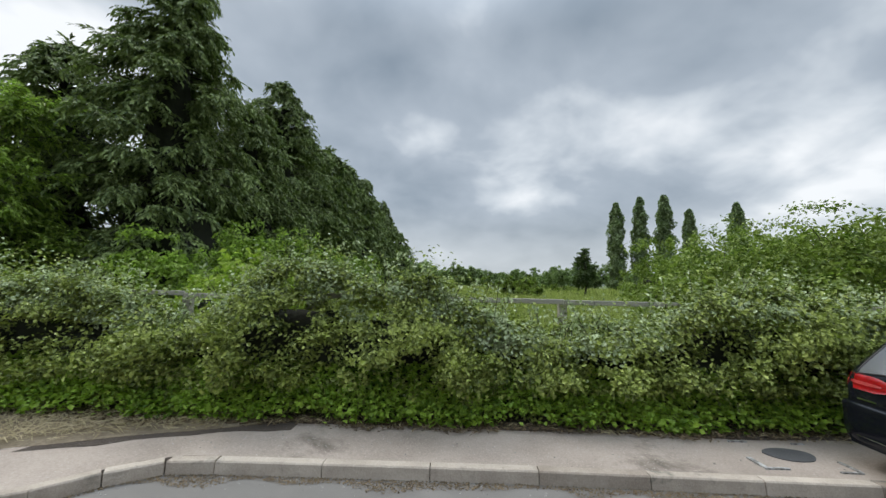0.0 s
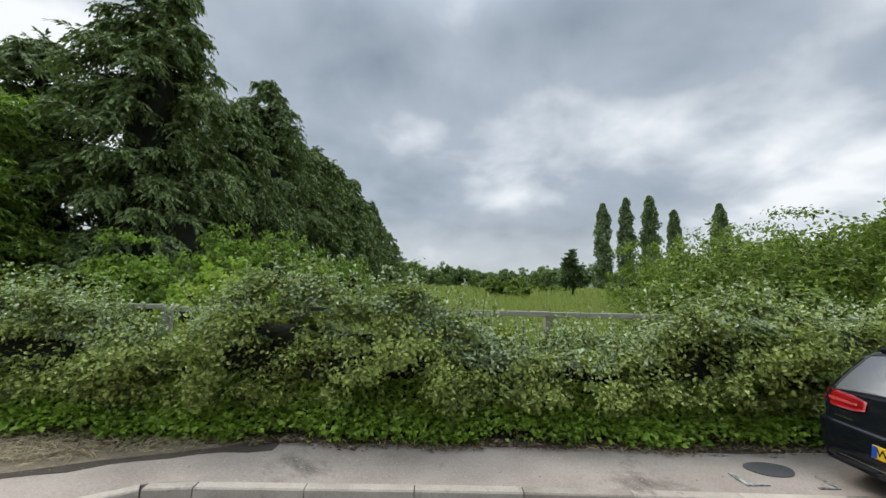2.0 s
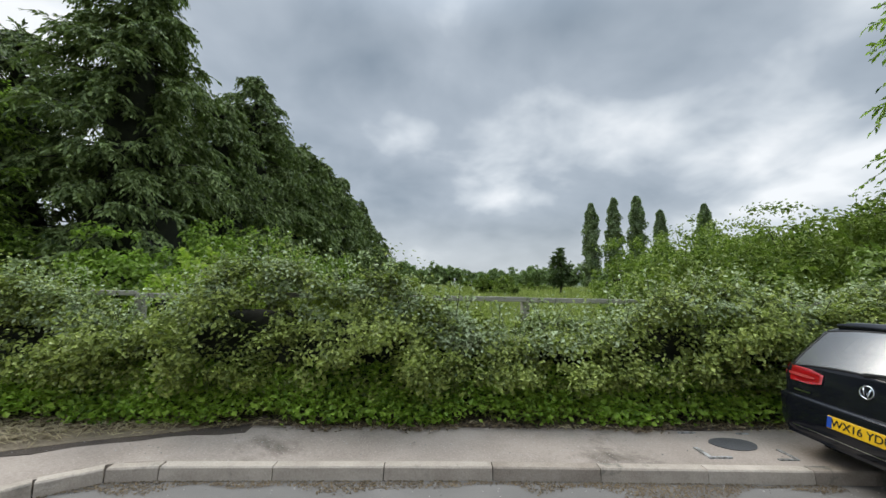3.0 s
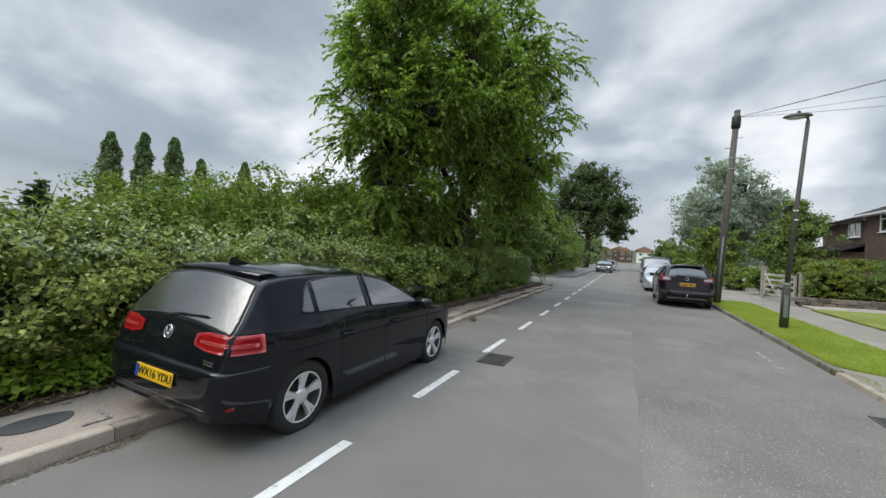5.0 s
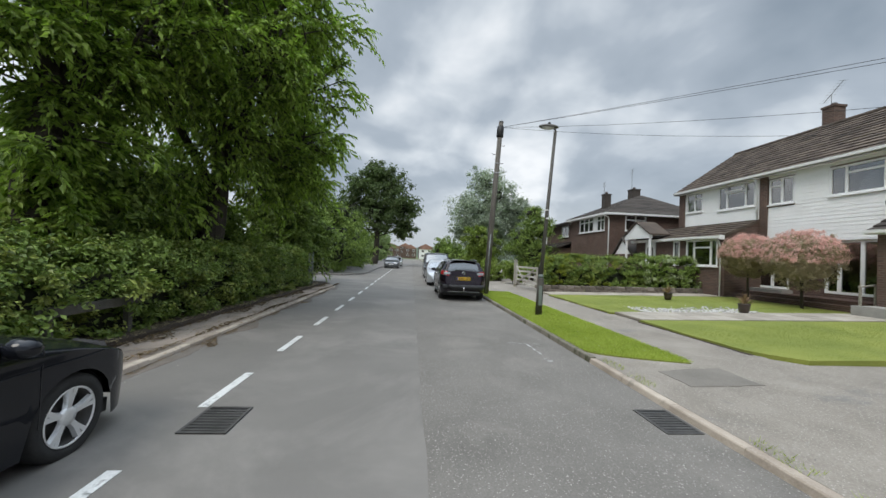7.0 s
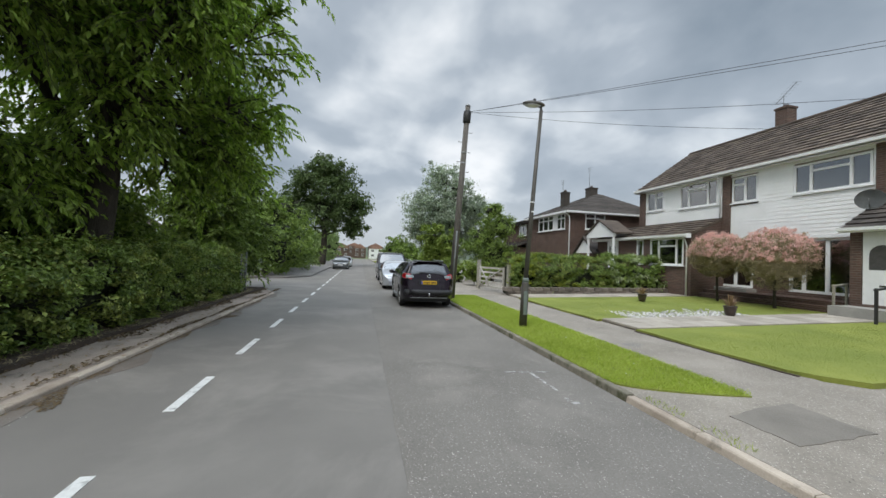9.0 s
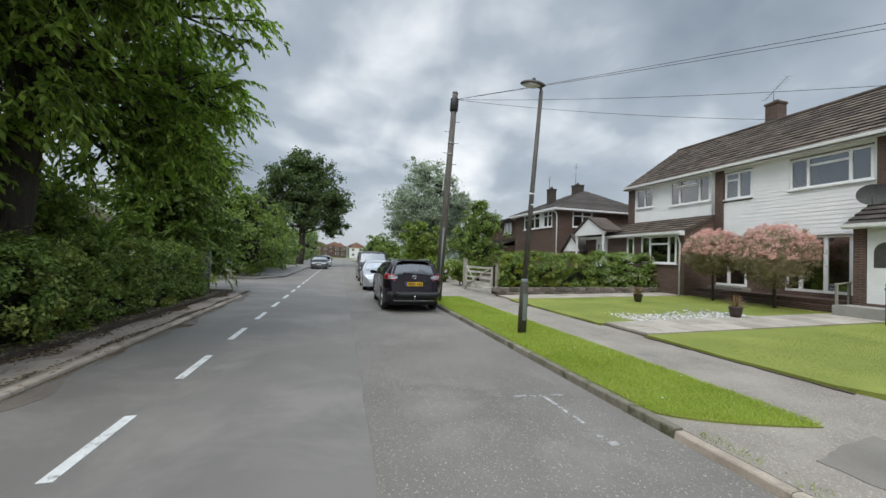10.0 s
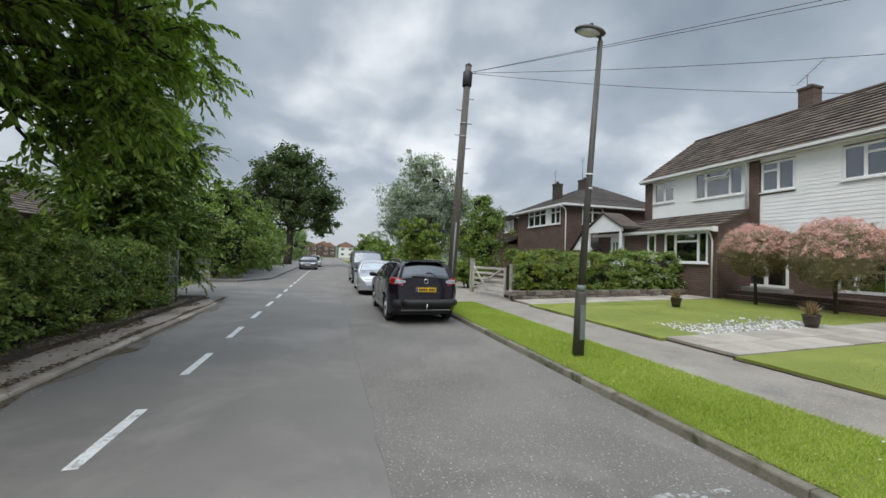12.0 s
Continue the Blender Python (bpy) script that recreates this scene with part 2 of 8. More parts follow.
M["tyre"] = material("tyre_rubber", (0.013, 0.013, 0.013), (0.032, 0.031, 0.03), 9, 0.85, fine=50, bump=0.3)
M["alloy"] = material("silver_alloy", (0.72, 0.72, 0.72), (0.86, 0.86, 0.86), 6, 0.32, metal=0.5, fine=40, bump=0.03)
M["chrome"] = material("chrome", (0.7, 0.7, 0.71), (0.82, 0.82, 0.83), 6, 0.12, metal=1.0, fine=40, bump=0.0)
M["car_black"] = material("black_car_paint", (0.006, 0.007, 0.010), (0.010, 0.011, 0.015), 1.5, 0.08, fine=30, bump=0.0, coat=0.0, spec=0.42)
M["car_plum"] = material("dark_plum_car_paint", (0.010, 0.006, 0.011), (0.017, 0.010, 0.018), 1.5, 0.08, fine=30, bump=0.0, coat=0.0, spec=0.42)
M["car_silver"] = material("silver_car_paint", (0.45, 0.47, 0.5), (0.55, 0.57, 0.6), 1.5, 0.3, metal=0.5, fine=60, bump=0.0, coat=1.0)
M["car_grey"] = material("grey_car_paint", (0.06, 0.065, 0.07), (0.09, 0.095, 0.1), 1.5, 0.3, metal=0.3, fine=60, bump=0.0, coat=1.0)
M["tail_pale"] = material("pale_red_lamp_plastic", (0.62, 0.06, 0.06), (0.78, 0.10, 0.09), 6, 0.12, fine=60, bump=0.0, coat=1.0)
M["tail_red"] = material("red_lamp_plastic", (0.42, 0.008, 0.012), (0.66, 0.016, 0.02), 6, 0.12, fine=60, bump=0.0, coat=1.0)
M["lamp_clear"] = material("clear_lamp_plastic", (0.5, 0.5, 0.52), (0.7, 0.7, 0.72), 6, 0.12, fine=60, bump=0.0, coat=1.0, metal=0.4)
M["plate_yellow"] = material("yellow_number_plate", (0.72, 0.42, 0.01), (0.80, 0.49, 0.015), 4, 0.4, fine=30, bump=0.0)
M["plate_blue"] = material("blue_plate_band", (0.01, 0.06, 0.35), (0.02, 0.08, 0.42), 4, 0.4, fine=30, bump=0.0)
M["plate_black"] = material("black_plate_letters", (0.008, 0.008, 0.008), (0.015, 0.015, 0.015), 4, 0.5, fine=30, bump=0.0)
M["glass"] = glass_material("window_glass")
M["car_glass"] = glass_material("car_glass", clear=0.4, gloss=0.46)
M["side_glass"] = glass_material("car_side_glass", tint=(0.72, 0.82, 0.84), clear=0.4, gloss=0.34)
M["tail_glass"] = glass_material("car_tail_glass", tint=(0.7, 0.82, 0.84), rough=0.24, clear=0.2, gloss=0.30)
M["dark_glass"] = glass_material("tinted_car_glass", clear=0.15)
# room dimness is painted into this colour; seats and dark panes share it
M["interior"] = material("painted_dim_interior", (0.05, 0.048, 0.045), (0.11, 0.105, 0.10), 1.5, 0.9, fine=10, bump=0.1)
M["curtain"] = material("pale_curtain", (0.45, 0.45, 0.43), (0.62, 0.62, 0.6), 3, 0.9, fine=20, bump=0.3, stretch=(6, 6, 0.4))
M["terracotta"] = material("dark_glazed_pot", (0.035, 0.025, 0.022), (0.07, 0.05, 0.042), 4, 0.45, fine=20, bump=0.2)
M["pebble"] = material("white_pebbles", (0.24, 0.23, 0.215), (0.55, 0.54, 0.51), 4, 0.8, fine=30, bump=0.3, island=0.6)
M["slab"] = material("pale_paving_slab", (0.235, 0.208, 0.172), (0.40, 0.36, 0.305), 1.5, 0.88, fine=25, bump=0.3, per_object=0.3, stains=((0.2, 0.19, 0.16), 2, 0.6))
M["grit"] = material("road_grit", (0.16, 0.15, 0.135), (0.38, 0.36, 0.33), 5, 0.9, fine=30, bump=0.2, island=0.8)
M["stone"] = material("low_wall_stone", (0.085, 0.072, 0.06), (0.22, 0.19, 0.16), 2, 0.9, fine=20, bump=0.6, per_object=0.4)
M["rust_panel"] = material("hill_roofs", (0.22, 0.11, 0.08), (0.36, 0.22, 0.17), 0.3, 0.9, fine=2, bump=0.0)
M["far_wood"] = material("far_wooded_hill", (0.05, 0.07, 0.045), (0.10, 0.125, 0.085), 0.05, 0.95, fine=0.6, bump=0.0)
# foliage
M["leaf_bramble"] = leaf_material("bramble_leaf", (0.024, 0.046, 0.008), (0.375, 0.43, 0.11), 0.4, 0.22)
M["leaf_silver"] = leaf_material("pale_bramble_shoot", (0.13, 0.18, 0.06), (0.54, 0.60, 0.38), 0.5, 0.2)
M["leaf_bright"] = leaf_material("bright_sapling_leaf", (0.15, 0.23, 0.03), (0.38, 0.46, 0.09), 0.5, 0.45)
M["leaf_ivy"] = leaf_material("ground_ivy_leaf", (0.07, 0.15, 0.015), (0.38, 0.52, 0.08), 0.4)
M["leaf_conifer"] = leaf_material("conifer_spray", (0.03, 0.055, 0.018), (0.22, 0.28, 0.095), 0.6, 0.16)
M["leaf_tree"] = leaf_material("roadside_tree_leaf", (0.04, 0.08, 0.014), (0.37, 0.48, 0.105), 0.4, 0.46)
M["leaf_oak"] = leaf_material("dark_oak_leaf", (0.03, 0.055, 0.02), (0.13, 0.18, 0.065), 0.5, 0.2)
M["leaf_poplar"] = leaf_material("poplar_leaf", (0.10, 0.145, 0.065), (0.28, 0.335, 0.185), 0.6, 0.3)
# distance haze is mixed into this leaf colour, hence the paler tones
M["leaf_far"] = leaf_material("hazed_far_leaf", (0.09, 0.14, 0.05), (0.27, 0.34, 0.15), 0.6, 0.3)
M["leaf_shrub"] = leaf_material("shrub_leaf", (0.055, 0.10, 0.014), (0.28, 0.35, 0.08), 0.45, 0.28)
M["leaf_hedge"] = leaf_material("hedge_leaf", (0.025, 0.055, 0.010), (0.26, 0.35, 0.085), 0.4, 0.22)
M["leaf_hedge_gold"] = leaf_material("golden_hedge_leaf", (0.10, 0.14, 0.015), (0.33, 0.36, 0.05), 0.4)
M["leaf_willow"] = leaf_material("silver_willow_leaf", (0.06, 0.085, 0.06), (0.42, 0.47, 0.39), 0.5)
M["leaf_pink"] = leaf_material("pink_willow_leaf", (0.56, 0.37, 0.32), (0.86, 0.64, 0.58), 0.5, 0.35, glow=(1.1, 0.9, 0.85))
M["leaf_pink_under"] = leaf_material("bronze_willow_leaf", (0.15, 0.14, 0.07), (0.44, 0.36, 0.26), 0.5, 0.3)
M["leaf_bronze"] = leaf_material("bronze_spike_leaf", (0.10, 0.06, 0.04), (0.33, 0.21, 0.14), 0.5)
M["grass"] = leaf_material("lawn_grass", (0.12, 0.155, 0.02), (0.27, 0.30, 0.075), 0.5, 0.4, 0.45)
M["grass_verge"] = leaf_material("verge_grass", (0.20, 0.26, 0.03), (0.45, 0.50, 0.11), 0.5, 0.45, 0.4)
M["grass_meadow"] = leaf_material("meadow_grass", (0.15, 0.19, 0.04), (0.40, 0.42, 0.16), 0.6, 0.4)
M["straw"] = leaf_material("dry_straw", (0.20, 0.15, 0.08), (0.46, 0.38, 0.24), 0.7, 0.2)

M["leaf_litter"] = leaf_material("fallen_leaf_litter", (0.045, 0.032, 0.02), (0.20, 0.145, 0.085), 0.7, 0.1)


# ---------------------------------------------------------------- building tools
def mesh_of(name, bm, mat, smooth=False):
    me = bpy.data.meshes.new(name)
    bm.to_mesh(me)
    bm.free()
    for m in mat if isinstance(mat, (list, tuple)) else [mat]:
        me.materials.append(m)
    if smooth:
        for p in me.polygons:
            p.use_smooth = True
    return me


def part(name, bm, mat, parent, label="", smooth=False):
    """Links a bmesh as one mesh object under a thing or part."""
    ob = new(name, mesh_of(name, bm, mat, smooth))
    ob.parent = parent
    return tagged(ob, label) if label else ob


def thing(name, label, category, at=None, group="", kind=""):
    """An empty at the thing's base, to which its parts are parented."""
    ob = new(name)
    ob.empty_display_size = 0.2
    if at is not None:
        ob.matrix_world = at
    return tagged(ob, label, category, group, kind)


def solid(name, bm, mat, label, category, kind="", group="", smooth=False, at=None):
    ob = new(name, mesh_of(name, bm, mat, smooth))
    if at is not None:
        ob.matrix_world = at
    return tagged(ob, label, category, group, kind)


def box(bm, x0, x1, y0, y1, z0, z1, bevel=0.0, mi=0):
    v = [bm.verts.new(p) for p in ((x0, y0, z0), (x1, y0, z0), (x1, y1, z0), (x0, y1, z0), (x0, y0, z1), (x1, y0, z1), (x1, y1, z1), (x0, y1, z1))]
    fs = [bm.faces.new([v[i] for i in q]) for q in ((3, 2, 1, 0), (4, 5, 6, 7), (0, 1, 5, 4), (1, 2, 6, 5), (2, 3, 7, 6), (3, 0, 4, 7))]
    for f in fs:
        f.material_index = mi
    if bevel:
        es = list({e for f in fs for e in f.edges})
        bmesh.ops.bevel(bm, geom=es, offset=bevel, segments=1, affect="EDGES")
    return bm


def boxes(*args, bevel=0.0):
    bm = bmesh.new()
    for a in args:
        box(bm, *a, bevel=bevel)
    return bm


def tube(bm, pts, radii, sides=8, cap=True):
    """A tapered tube along points."""
    pts = [Vector(p) for p in pts]
    rings = []
    for i, p in enumerate(pts):
        d = (pts[min(i + 1, len(pts) - 1)] - pts[max(i - 1, 0)]).normalized()
        u = d.cross(Vector((0.31, 0.95, 0.05))).normalized()
        w = d.cross(u)
        r = radii[i] if isinstance(radii, (list, tuple)) else radii
        rings.append([bm.verts.new(p + (u * math.cos(a) + w * math.sin(a)) * r) for a in (2 * math.pi * k / sides for k in range(sides))])
    for a, b in zip(rings, rings[1:]):
        for k in range(sides):
            f = bm.faces.new((a[k], a[(k + 1) % sides], b[(k + 1) % sides], b[k]))
            f.smooth = True
    if cap:
        bm.faces.new(rings[0][::-1])
        bm.faces.new(rings[-1])
    return bm


def prism(bm, outline, axis, a, b, mi=0):
    """An outline of (u, v) pairs pulled along an axis from a to b: axis 'x' takes (y, z), 'y' (x, z), 'z' (x, y)."""
    def p(u, v, w):
        return {"x": (w, u, v), "y": (u, w, v), "z": (u, v, w)}[axis]
    lo = [bm.verts.new(p(u, v, a)) for u, v in outline]
    hi = [bm.verts.new(p(u, v, b)) for u, v in outline]
    n = len(outline)
    fs = [bm.faces.new(lo[::-1]), bm.faces.new(hi)]
    fs += [bm.faces.new((lo[i], lo[(i + 1) % n], hi[(i + 1) % n], hi[i])) for i in range(n)]
    for f in fs:
        f.material_index = mi
    bmesh.ops.recalc_face_normals(bm, faces=fs)
    return bm


rng = np.random.default_rng(7)


def sheet_mesh(name, verts, faces, mat):
    me = bpy.data.meshes.new(name)
    me.from_pydata(verts, [], faces)
    me.materials.append(mat)
    return me


def leaf_mesh(name, pos, out, size, mat, aspect=0.55, droop=0.3, spread=0.8, fold=0.18):
    """Many small folded leaves, four corners each, growing from pos and facing roughly out."""
    n = len(pos)
    size = np.broadcast_to(size, (n,)) * rng.uniform(0.65, 1.3, n)
    nrm = out + rng.normal(0, spread, (n, 3))
    nrm[:, 2] += 0.35
    nrm /= np.linalg.norm(nrm, axis=1)[:, None] + 1e-9
    d = rng.normal(0, 1, (n, 3)) + out * 0.6
    d[:, 2] -= droop
    d -= nrm * np.sum(d * nrm, axis=1)[:, None]
    d /= np.linalg.norm(d, axis=1)[:, None] + 1e-9
    s = np.cross(nrm, d)
    L, W = size[:, None], (size * aspect)[:, None]
    v = np.empty((n, 4, 3), np.float32)
    v[:, 0] = pos - d * L * 0.5
    v[:, 1] = pos + s * W * 0.5 + nrm * L * fold - d * L * 0.06
    v[:, 2] = pos + d * L * 0.5
    v[:, 3] = pos - s * W * 0.5 + nrm * L * fold - d * L * 0.06
    me = bpy.data.meshes.new(name)
    me.from_pydata(v.reshape(-1, 3), [], np.arange(n * 4, dtype=np.int32).reshape(n, 4))
    me.materials.append(mat)
    return me


def blades_mesh(name, pos, height, mat, width=0.012, lean=0.35):
    n = len(pos)
    h = np.broadcast_to(height, (n,)) * rng.uniform(0.6, 1.3, n)
    a = rng.uniform(0, 2 * math.pi, n)
    side = np.stack([np.cos(a), np.sin(a), np.zeros(n)], 1) * (width * rng.uniform(0.6, 1.4, n))[:, None]
    b = rng.uniform(0, 2 * math.pi, n)
    tip = np.stack([np.cos(b) * lean * h, np.sin(b) * lean * h, h], 1) * rng.uniform(0.7, 1.1, (n, 1))
    v = np.empty((n, 3, 3), np.float32)
    v[:, 0], v[:, 1], v[:, 2] = pos - side, pos + side, pos + tip
    me = bpy.data.meshes.new(name)
    me.from_pydata(v.reshape(-1, 3), [], np.arange(n * 3, dtype=np.int32).reshape(n, 3))
    me.materials.append(mat)
    return me


def clumps(centers, radii, per, squash=0.8, shell=0.55):
    """Points spread in clumps round centers, and the ways out of each clump."""
    centers, radii = np.asarray(centers, float), np.broadcast_to(radii, (len(centers),))
    c, r = np.repeat(centers, per, 0), np.repeat(radii, per)
    d = rng.normal(0, 1, c.shape)
    d /= np.linalg.norm(d, axis=1)[:, None]
    rad = r * (shell + (1 - shell) * rng.random(len(r))) * rng.uniform(0.75, 1.15, len(r))
    p = c + d * rad[:, None] * np.array([1, 1, squash])
    return p, d


def ball(bm, c, r, sub=2, rough=0.25, squash=1.0):
    c = Vector(c)
    got = bmesh.ops.create_icosphere(bm, subdivisions=sub, radius=1.0)
    for v in got["verts"]:
        k = 1 + rough * noise.noise(v.co * 1.7 + c)
        v.co = c + Vector((v.co.x * r, v.co.y * r, v.co.z * r * squash)) * k
    return bm


def limb_path(a, b, bend=0.15, n=5):
    a, b = Vector(a), Vector(b)
    side = Vector(rng.normal(0, 1, 3)) * (b - a).length * bend
    return [a.lerp(b, t) + side * math.sin(math.pi * t) for t in (i / (n - 1) for i in range(n))]


def unit(v):
    return v / (np.linalg.norm(v, axis=1)[:, None] + 1e-9)


def branchlets(starts, dirs, lengths, per, droop):
    """Points along drooping branchlets, and the way each branchlet runs there."""
    n = len(starts)
    u = (np.arange(per)[None, :] + rng.random((n, per))) / per
    L = np.asarray(lengths)[:, None]
    k = droop * rng.uniform(0.5, 1.5, (n, 1))
    p = starts[:, None, :] + dirs[:, None, :] * (L * u)[:, :, None]
    p[:, :, 2] -= k * L * u * u
    t = np.repeat(dirs[:, None, :], per, 1).copy()
    t[:, :, 2] -= 2 * k * u
    return p.reshape(-1, 3), unit(t.reshape(-1, 3)), k


def hung_leaves(name, pos, run, size, mat, aspect=0.42, hang=0.5, splay=0.9, fold=0.1):
    """Folded leaves growing from pos to both sides of the way run, hanging a little."""
    n = len(pos)
    size = size * rng.uniform(0.6, 1.3, n)
    side = unit(np.cross(run, np.array([0.03, 0.02, 1.0])))
    flip = np.where(rng.random(n) < 0.5, -1.0, 1.0)[:, None]
    d = run + side * flip * splay * rng.uniform(0.3, 1.2, (n, 1)) + rng.normal(0, 0.25, (n, 3))
    d[:, 2] -= hang * rng.uniform(0.3, 1.5, n)
    d = unit(d)
    nrm = rng.normal(0, 0.55, (n, 3)) + np.array([0, 0, 0.9])
    nrm = unit(nrm - d * np.sum(nrm * d, axis=1)[:, None])
    s = np.cross(nrm, d)
    L, W = size[:, None], (size * aspect)[:, None]
    v = np.empty((n, 4, 3), np.float32)
    v[:, 0] = pos
    v[:, 1] = pos + d * L * 0.45 + s * W * 0.5 + nrm * L * fold
    v[:, 2] = pos + d * L
    v[:, 3] = pos + d * L * 0.45 - s * W * 0.5 + nrm * L * fold
    me = bpy.data.meshes.new(name)
    me.from_pydata(v.reshape(-1, 3), [], np.arange(n * 4, dtype=np.int32).reshape(n, 4))
    me.materials.append(mat)
    return me


def twig_mesh(name, starts, dirs, lengths, k, r):
    """Thin three-sided drooping twigs under the leaves."""
    n = len(starts)
    L = np.asarray(lengths)[:, None]
    a = unit(np.cross(dirs, np.array([0.05, 0.1, 1.0])))
    b = np.cross(dirs, a)
    v = np.empty((n, 3, 3, 3), np.float32)
    for i, (u, w) in enumerate(((0.0, 1.0), (0.5, 0.7), (1.0, 0.25))):
        c = starts + dirs * L * u
        c[:, 2] -= (k * L)[:, 0] * u * u
        for j in range(3):
            q = 2.0944 * j
            v[:, i, j] = c + (a * math.cos(q) + b * math.sin(q)) * r * w
    base = (np.arange(n) * 9)[:, None]
    f = np.array([[i * 3 + j, i * 3 + (j + 1) % 3, i * 3 + 3 + (j + 1) % 3, i * 3 + 3 + j] for i in range(2) for j in range(3)])
    faces = (base[:, :, None] + f[None]).reshape(-1, 4)
    me = bpy.data.meshes.new(name)
    me.from_pydata(v.reshape(-1, 3), [], faces)
    me.materials.append(M["bark"])
    return me


def spray_tree(name, label, base, trunk_top, trunk_r, blobs, leaves, size, mat, droop=0.55, hang=0.6, per=18, aspect=0.42, reach=1.15, ivy=0, group="", stout=1.0):
    """A broadleaf tree of arching boughs hung with drooping leafy branchlets. blobs: (x, y, z, r) from the base."""
    t = thing(name, label, "tree", pose(*base), group)
    top = Vector(trunk_top)
    part("trunk", tube(bmesh.new(), limb_path((0, 0, -0.1), top, 0.04, 7), [trunk_r * k for k in (1.5, 1.12, 1.0, 0.92, 0.85, 0.75, 0.6)], 10), M["bark"], t)
    total = sum(b[3] ** 2 for b in blobs)
    S, D, Ls = [], [], []
    for bx, by, bz, br in blobs:
        c = Vector((bx, by, bz))
        start = top * rng.uniform(0.55, 1.0)
        bm = tube(bmesh.new(), limb_path(start, c, 0.10), [trunk_r * k * stout for k in (0.42, 0.32, 0.22, 0.14, 0.07)], 6)
        m = max(6, int(9 * br))
        n = int(leaves / per * br * br / total)
        ends = unit(rng.normal(0, 1, (m, 3)) + np.array([bx, by, 0]) * 0.12) * br * rng.uniform(0.55, reach, (m, 1)) * np.array([1, 1, 0.8])
        for i, e in enumerate(ends):
            a = start.lerp(c, rng.uniform(0.65, 1.0))
            path = limb_path(a, c + Vector(e), 0.1, 4)
            tube(bm, path, [trunk_r * k * stout for k in (0.13, 0.09, 0.06, 0.025)], 5, cap=False)
            q = max(2, n // m)
            u = rng.uniform(0.25, 1.0, q) ** 0.8
            av, ev = np.array(a), np.array(c) + e
            S.append(av + np.outer(u, ev - av) + rng.normal(0, 0.05 * br, (q, 3)))
            out = unit(np.array([e / np.linalg.norm(e)]) * 0.7 + rng.normal(0, 0.62, (q, 3)) * np.array([1, 1, 0.7]) + np.array([0, 0, 0.18]))
            D.append(out)
            Ls.append(rng.uniform(0.28, 0.62, q) * min(br, 1.7))
        part("limb", bm, M["bark"], t)
    if ivy:
        a = rng.uniform(0, 2 * math.pi, ivy)
        z = rng.uniform(0.2, top.z * 0.95, ivy)
        f = z / top.z
        o = np.stack([np.cos(a), np.sin(a), 0 * a], 1)
        S.append(o * trunk_r + np.outer(f, np.array(top)))
        D.append(unit(o + rng.normal(0, 0.4, (ivy, 3))))
        Ls.append(rng.uniform(0.15, 0.45, ivy))
    S, D, Ls = np.concatenate(S), np.concatenate(D), np.concatenate(Ls)
    P, T, k = branchlets(S, D, Ls, per, droop)
    ob = new("crown", hung_leaves("crown", P, T, size, mat, aspect, hang))
    ob.parent = t
    ob = new("twigwork", twig_mesh("twigwork", S, D, Ls, k, 0.008))
    ob.parent = t
    tagged(ob, "thin dark twigs", kind="stuff")
    return t


def crown_tree(name, label, base, trunk_top, trunk_r, blobs, leaves, size, mat, category="tree", group="", per_limb=True, aspect=0.5, droop=0.5, clump=0.7, core=0.0, ivy=None):
    """A broadleaf tree: leaning trunk, limbs to each crown mass, twig clumps of leaves. blobs: (x, y, z, r) from the base."""
    at = Vector(base)
    t = thing(name, label, category, pose(*base), group)
    top = Vector(trunk_top)
    bm = tube(bmesh.new(), limb_path((0, 0, -0.1), top, 0.04, 6), [trunk_r * k for k in (1.35, 1.05, 0.95, 0.85, 0.75, 0.6)], 10)
    part("trunk", bm, M["bark"], t)
    pts, outs = [], []
    total = sum(b[3] ** 2 for b in blobs)
    for bx, by, bz, br in blobs:
        c = Vector((bx, by, bz))
        if per_limb:
            start = top * rng.uniform(0.6, 1.0)
            bm = tube(bmesh.new(), limb_path(start, c, 0.12), [trunk_r * k for k in (0.36, 0.27, 0.19, 0.12, 0.05)], 6)
            for _ in range(4):
                e = c + Vector(rng.normal(0, 1, 3)).normalized() * br * 0.85
                tube(bm, limb_path(start.lerp(c, rng.uniform(0.6, 1.0)), e, 0.12, 4), [trunk_r * k for k in (0.16, 0.11, 0.07, 0.03)], 5)
            part("limb", bm, M["bark"], t)
        n = int(leaves * br * br / total)
        k = max(6, n // 55)
        d = rng.normal(0, 1, (k, 3))
        d /= np.linalg.norm(d, axis=1)[:, None]
        cc = np.array(c) + d * br * (rng.random((k, 1)) ** 0.5) * rng.uniform(0.75, 1.38, (k, 1)) * np.array([1, 1, 0.85]) - np.array([0, 0, 0.12 * br])
        p, o = clumps(cc, clump * rng.uniform(0.5, 1.2, k) * min(1.0, br / 1.6), n // k, 0.75, 0.1)
        pts.append(p)
        outs.append(o * 0.6 + np.repeat(d, n // k, 0) * 0.8)
    crown = new("crown", leaf_mesh("crown", np.concatenate(pts), np.concatenate(outs), size, mat, aspect, droop))
    crown.parent = t
    if core:
        for bx, by, bz, br in blobs:
            # dark balls paint the shade within the crown
            part("inner_mass", ball(bmesh.new(), (bx, by, bz), br * core, 2, 0.5, 0.85), M["core"], t)
    return t


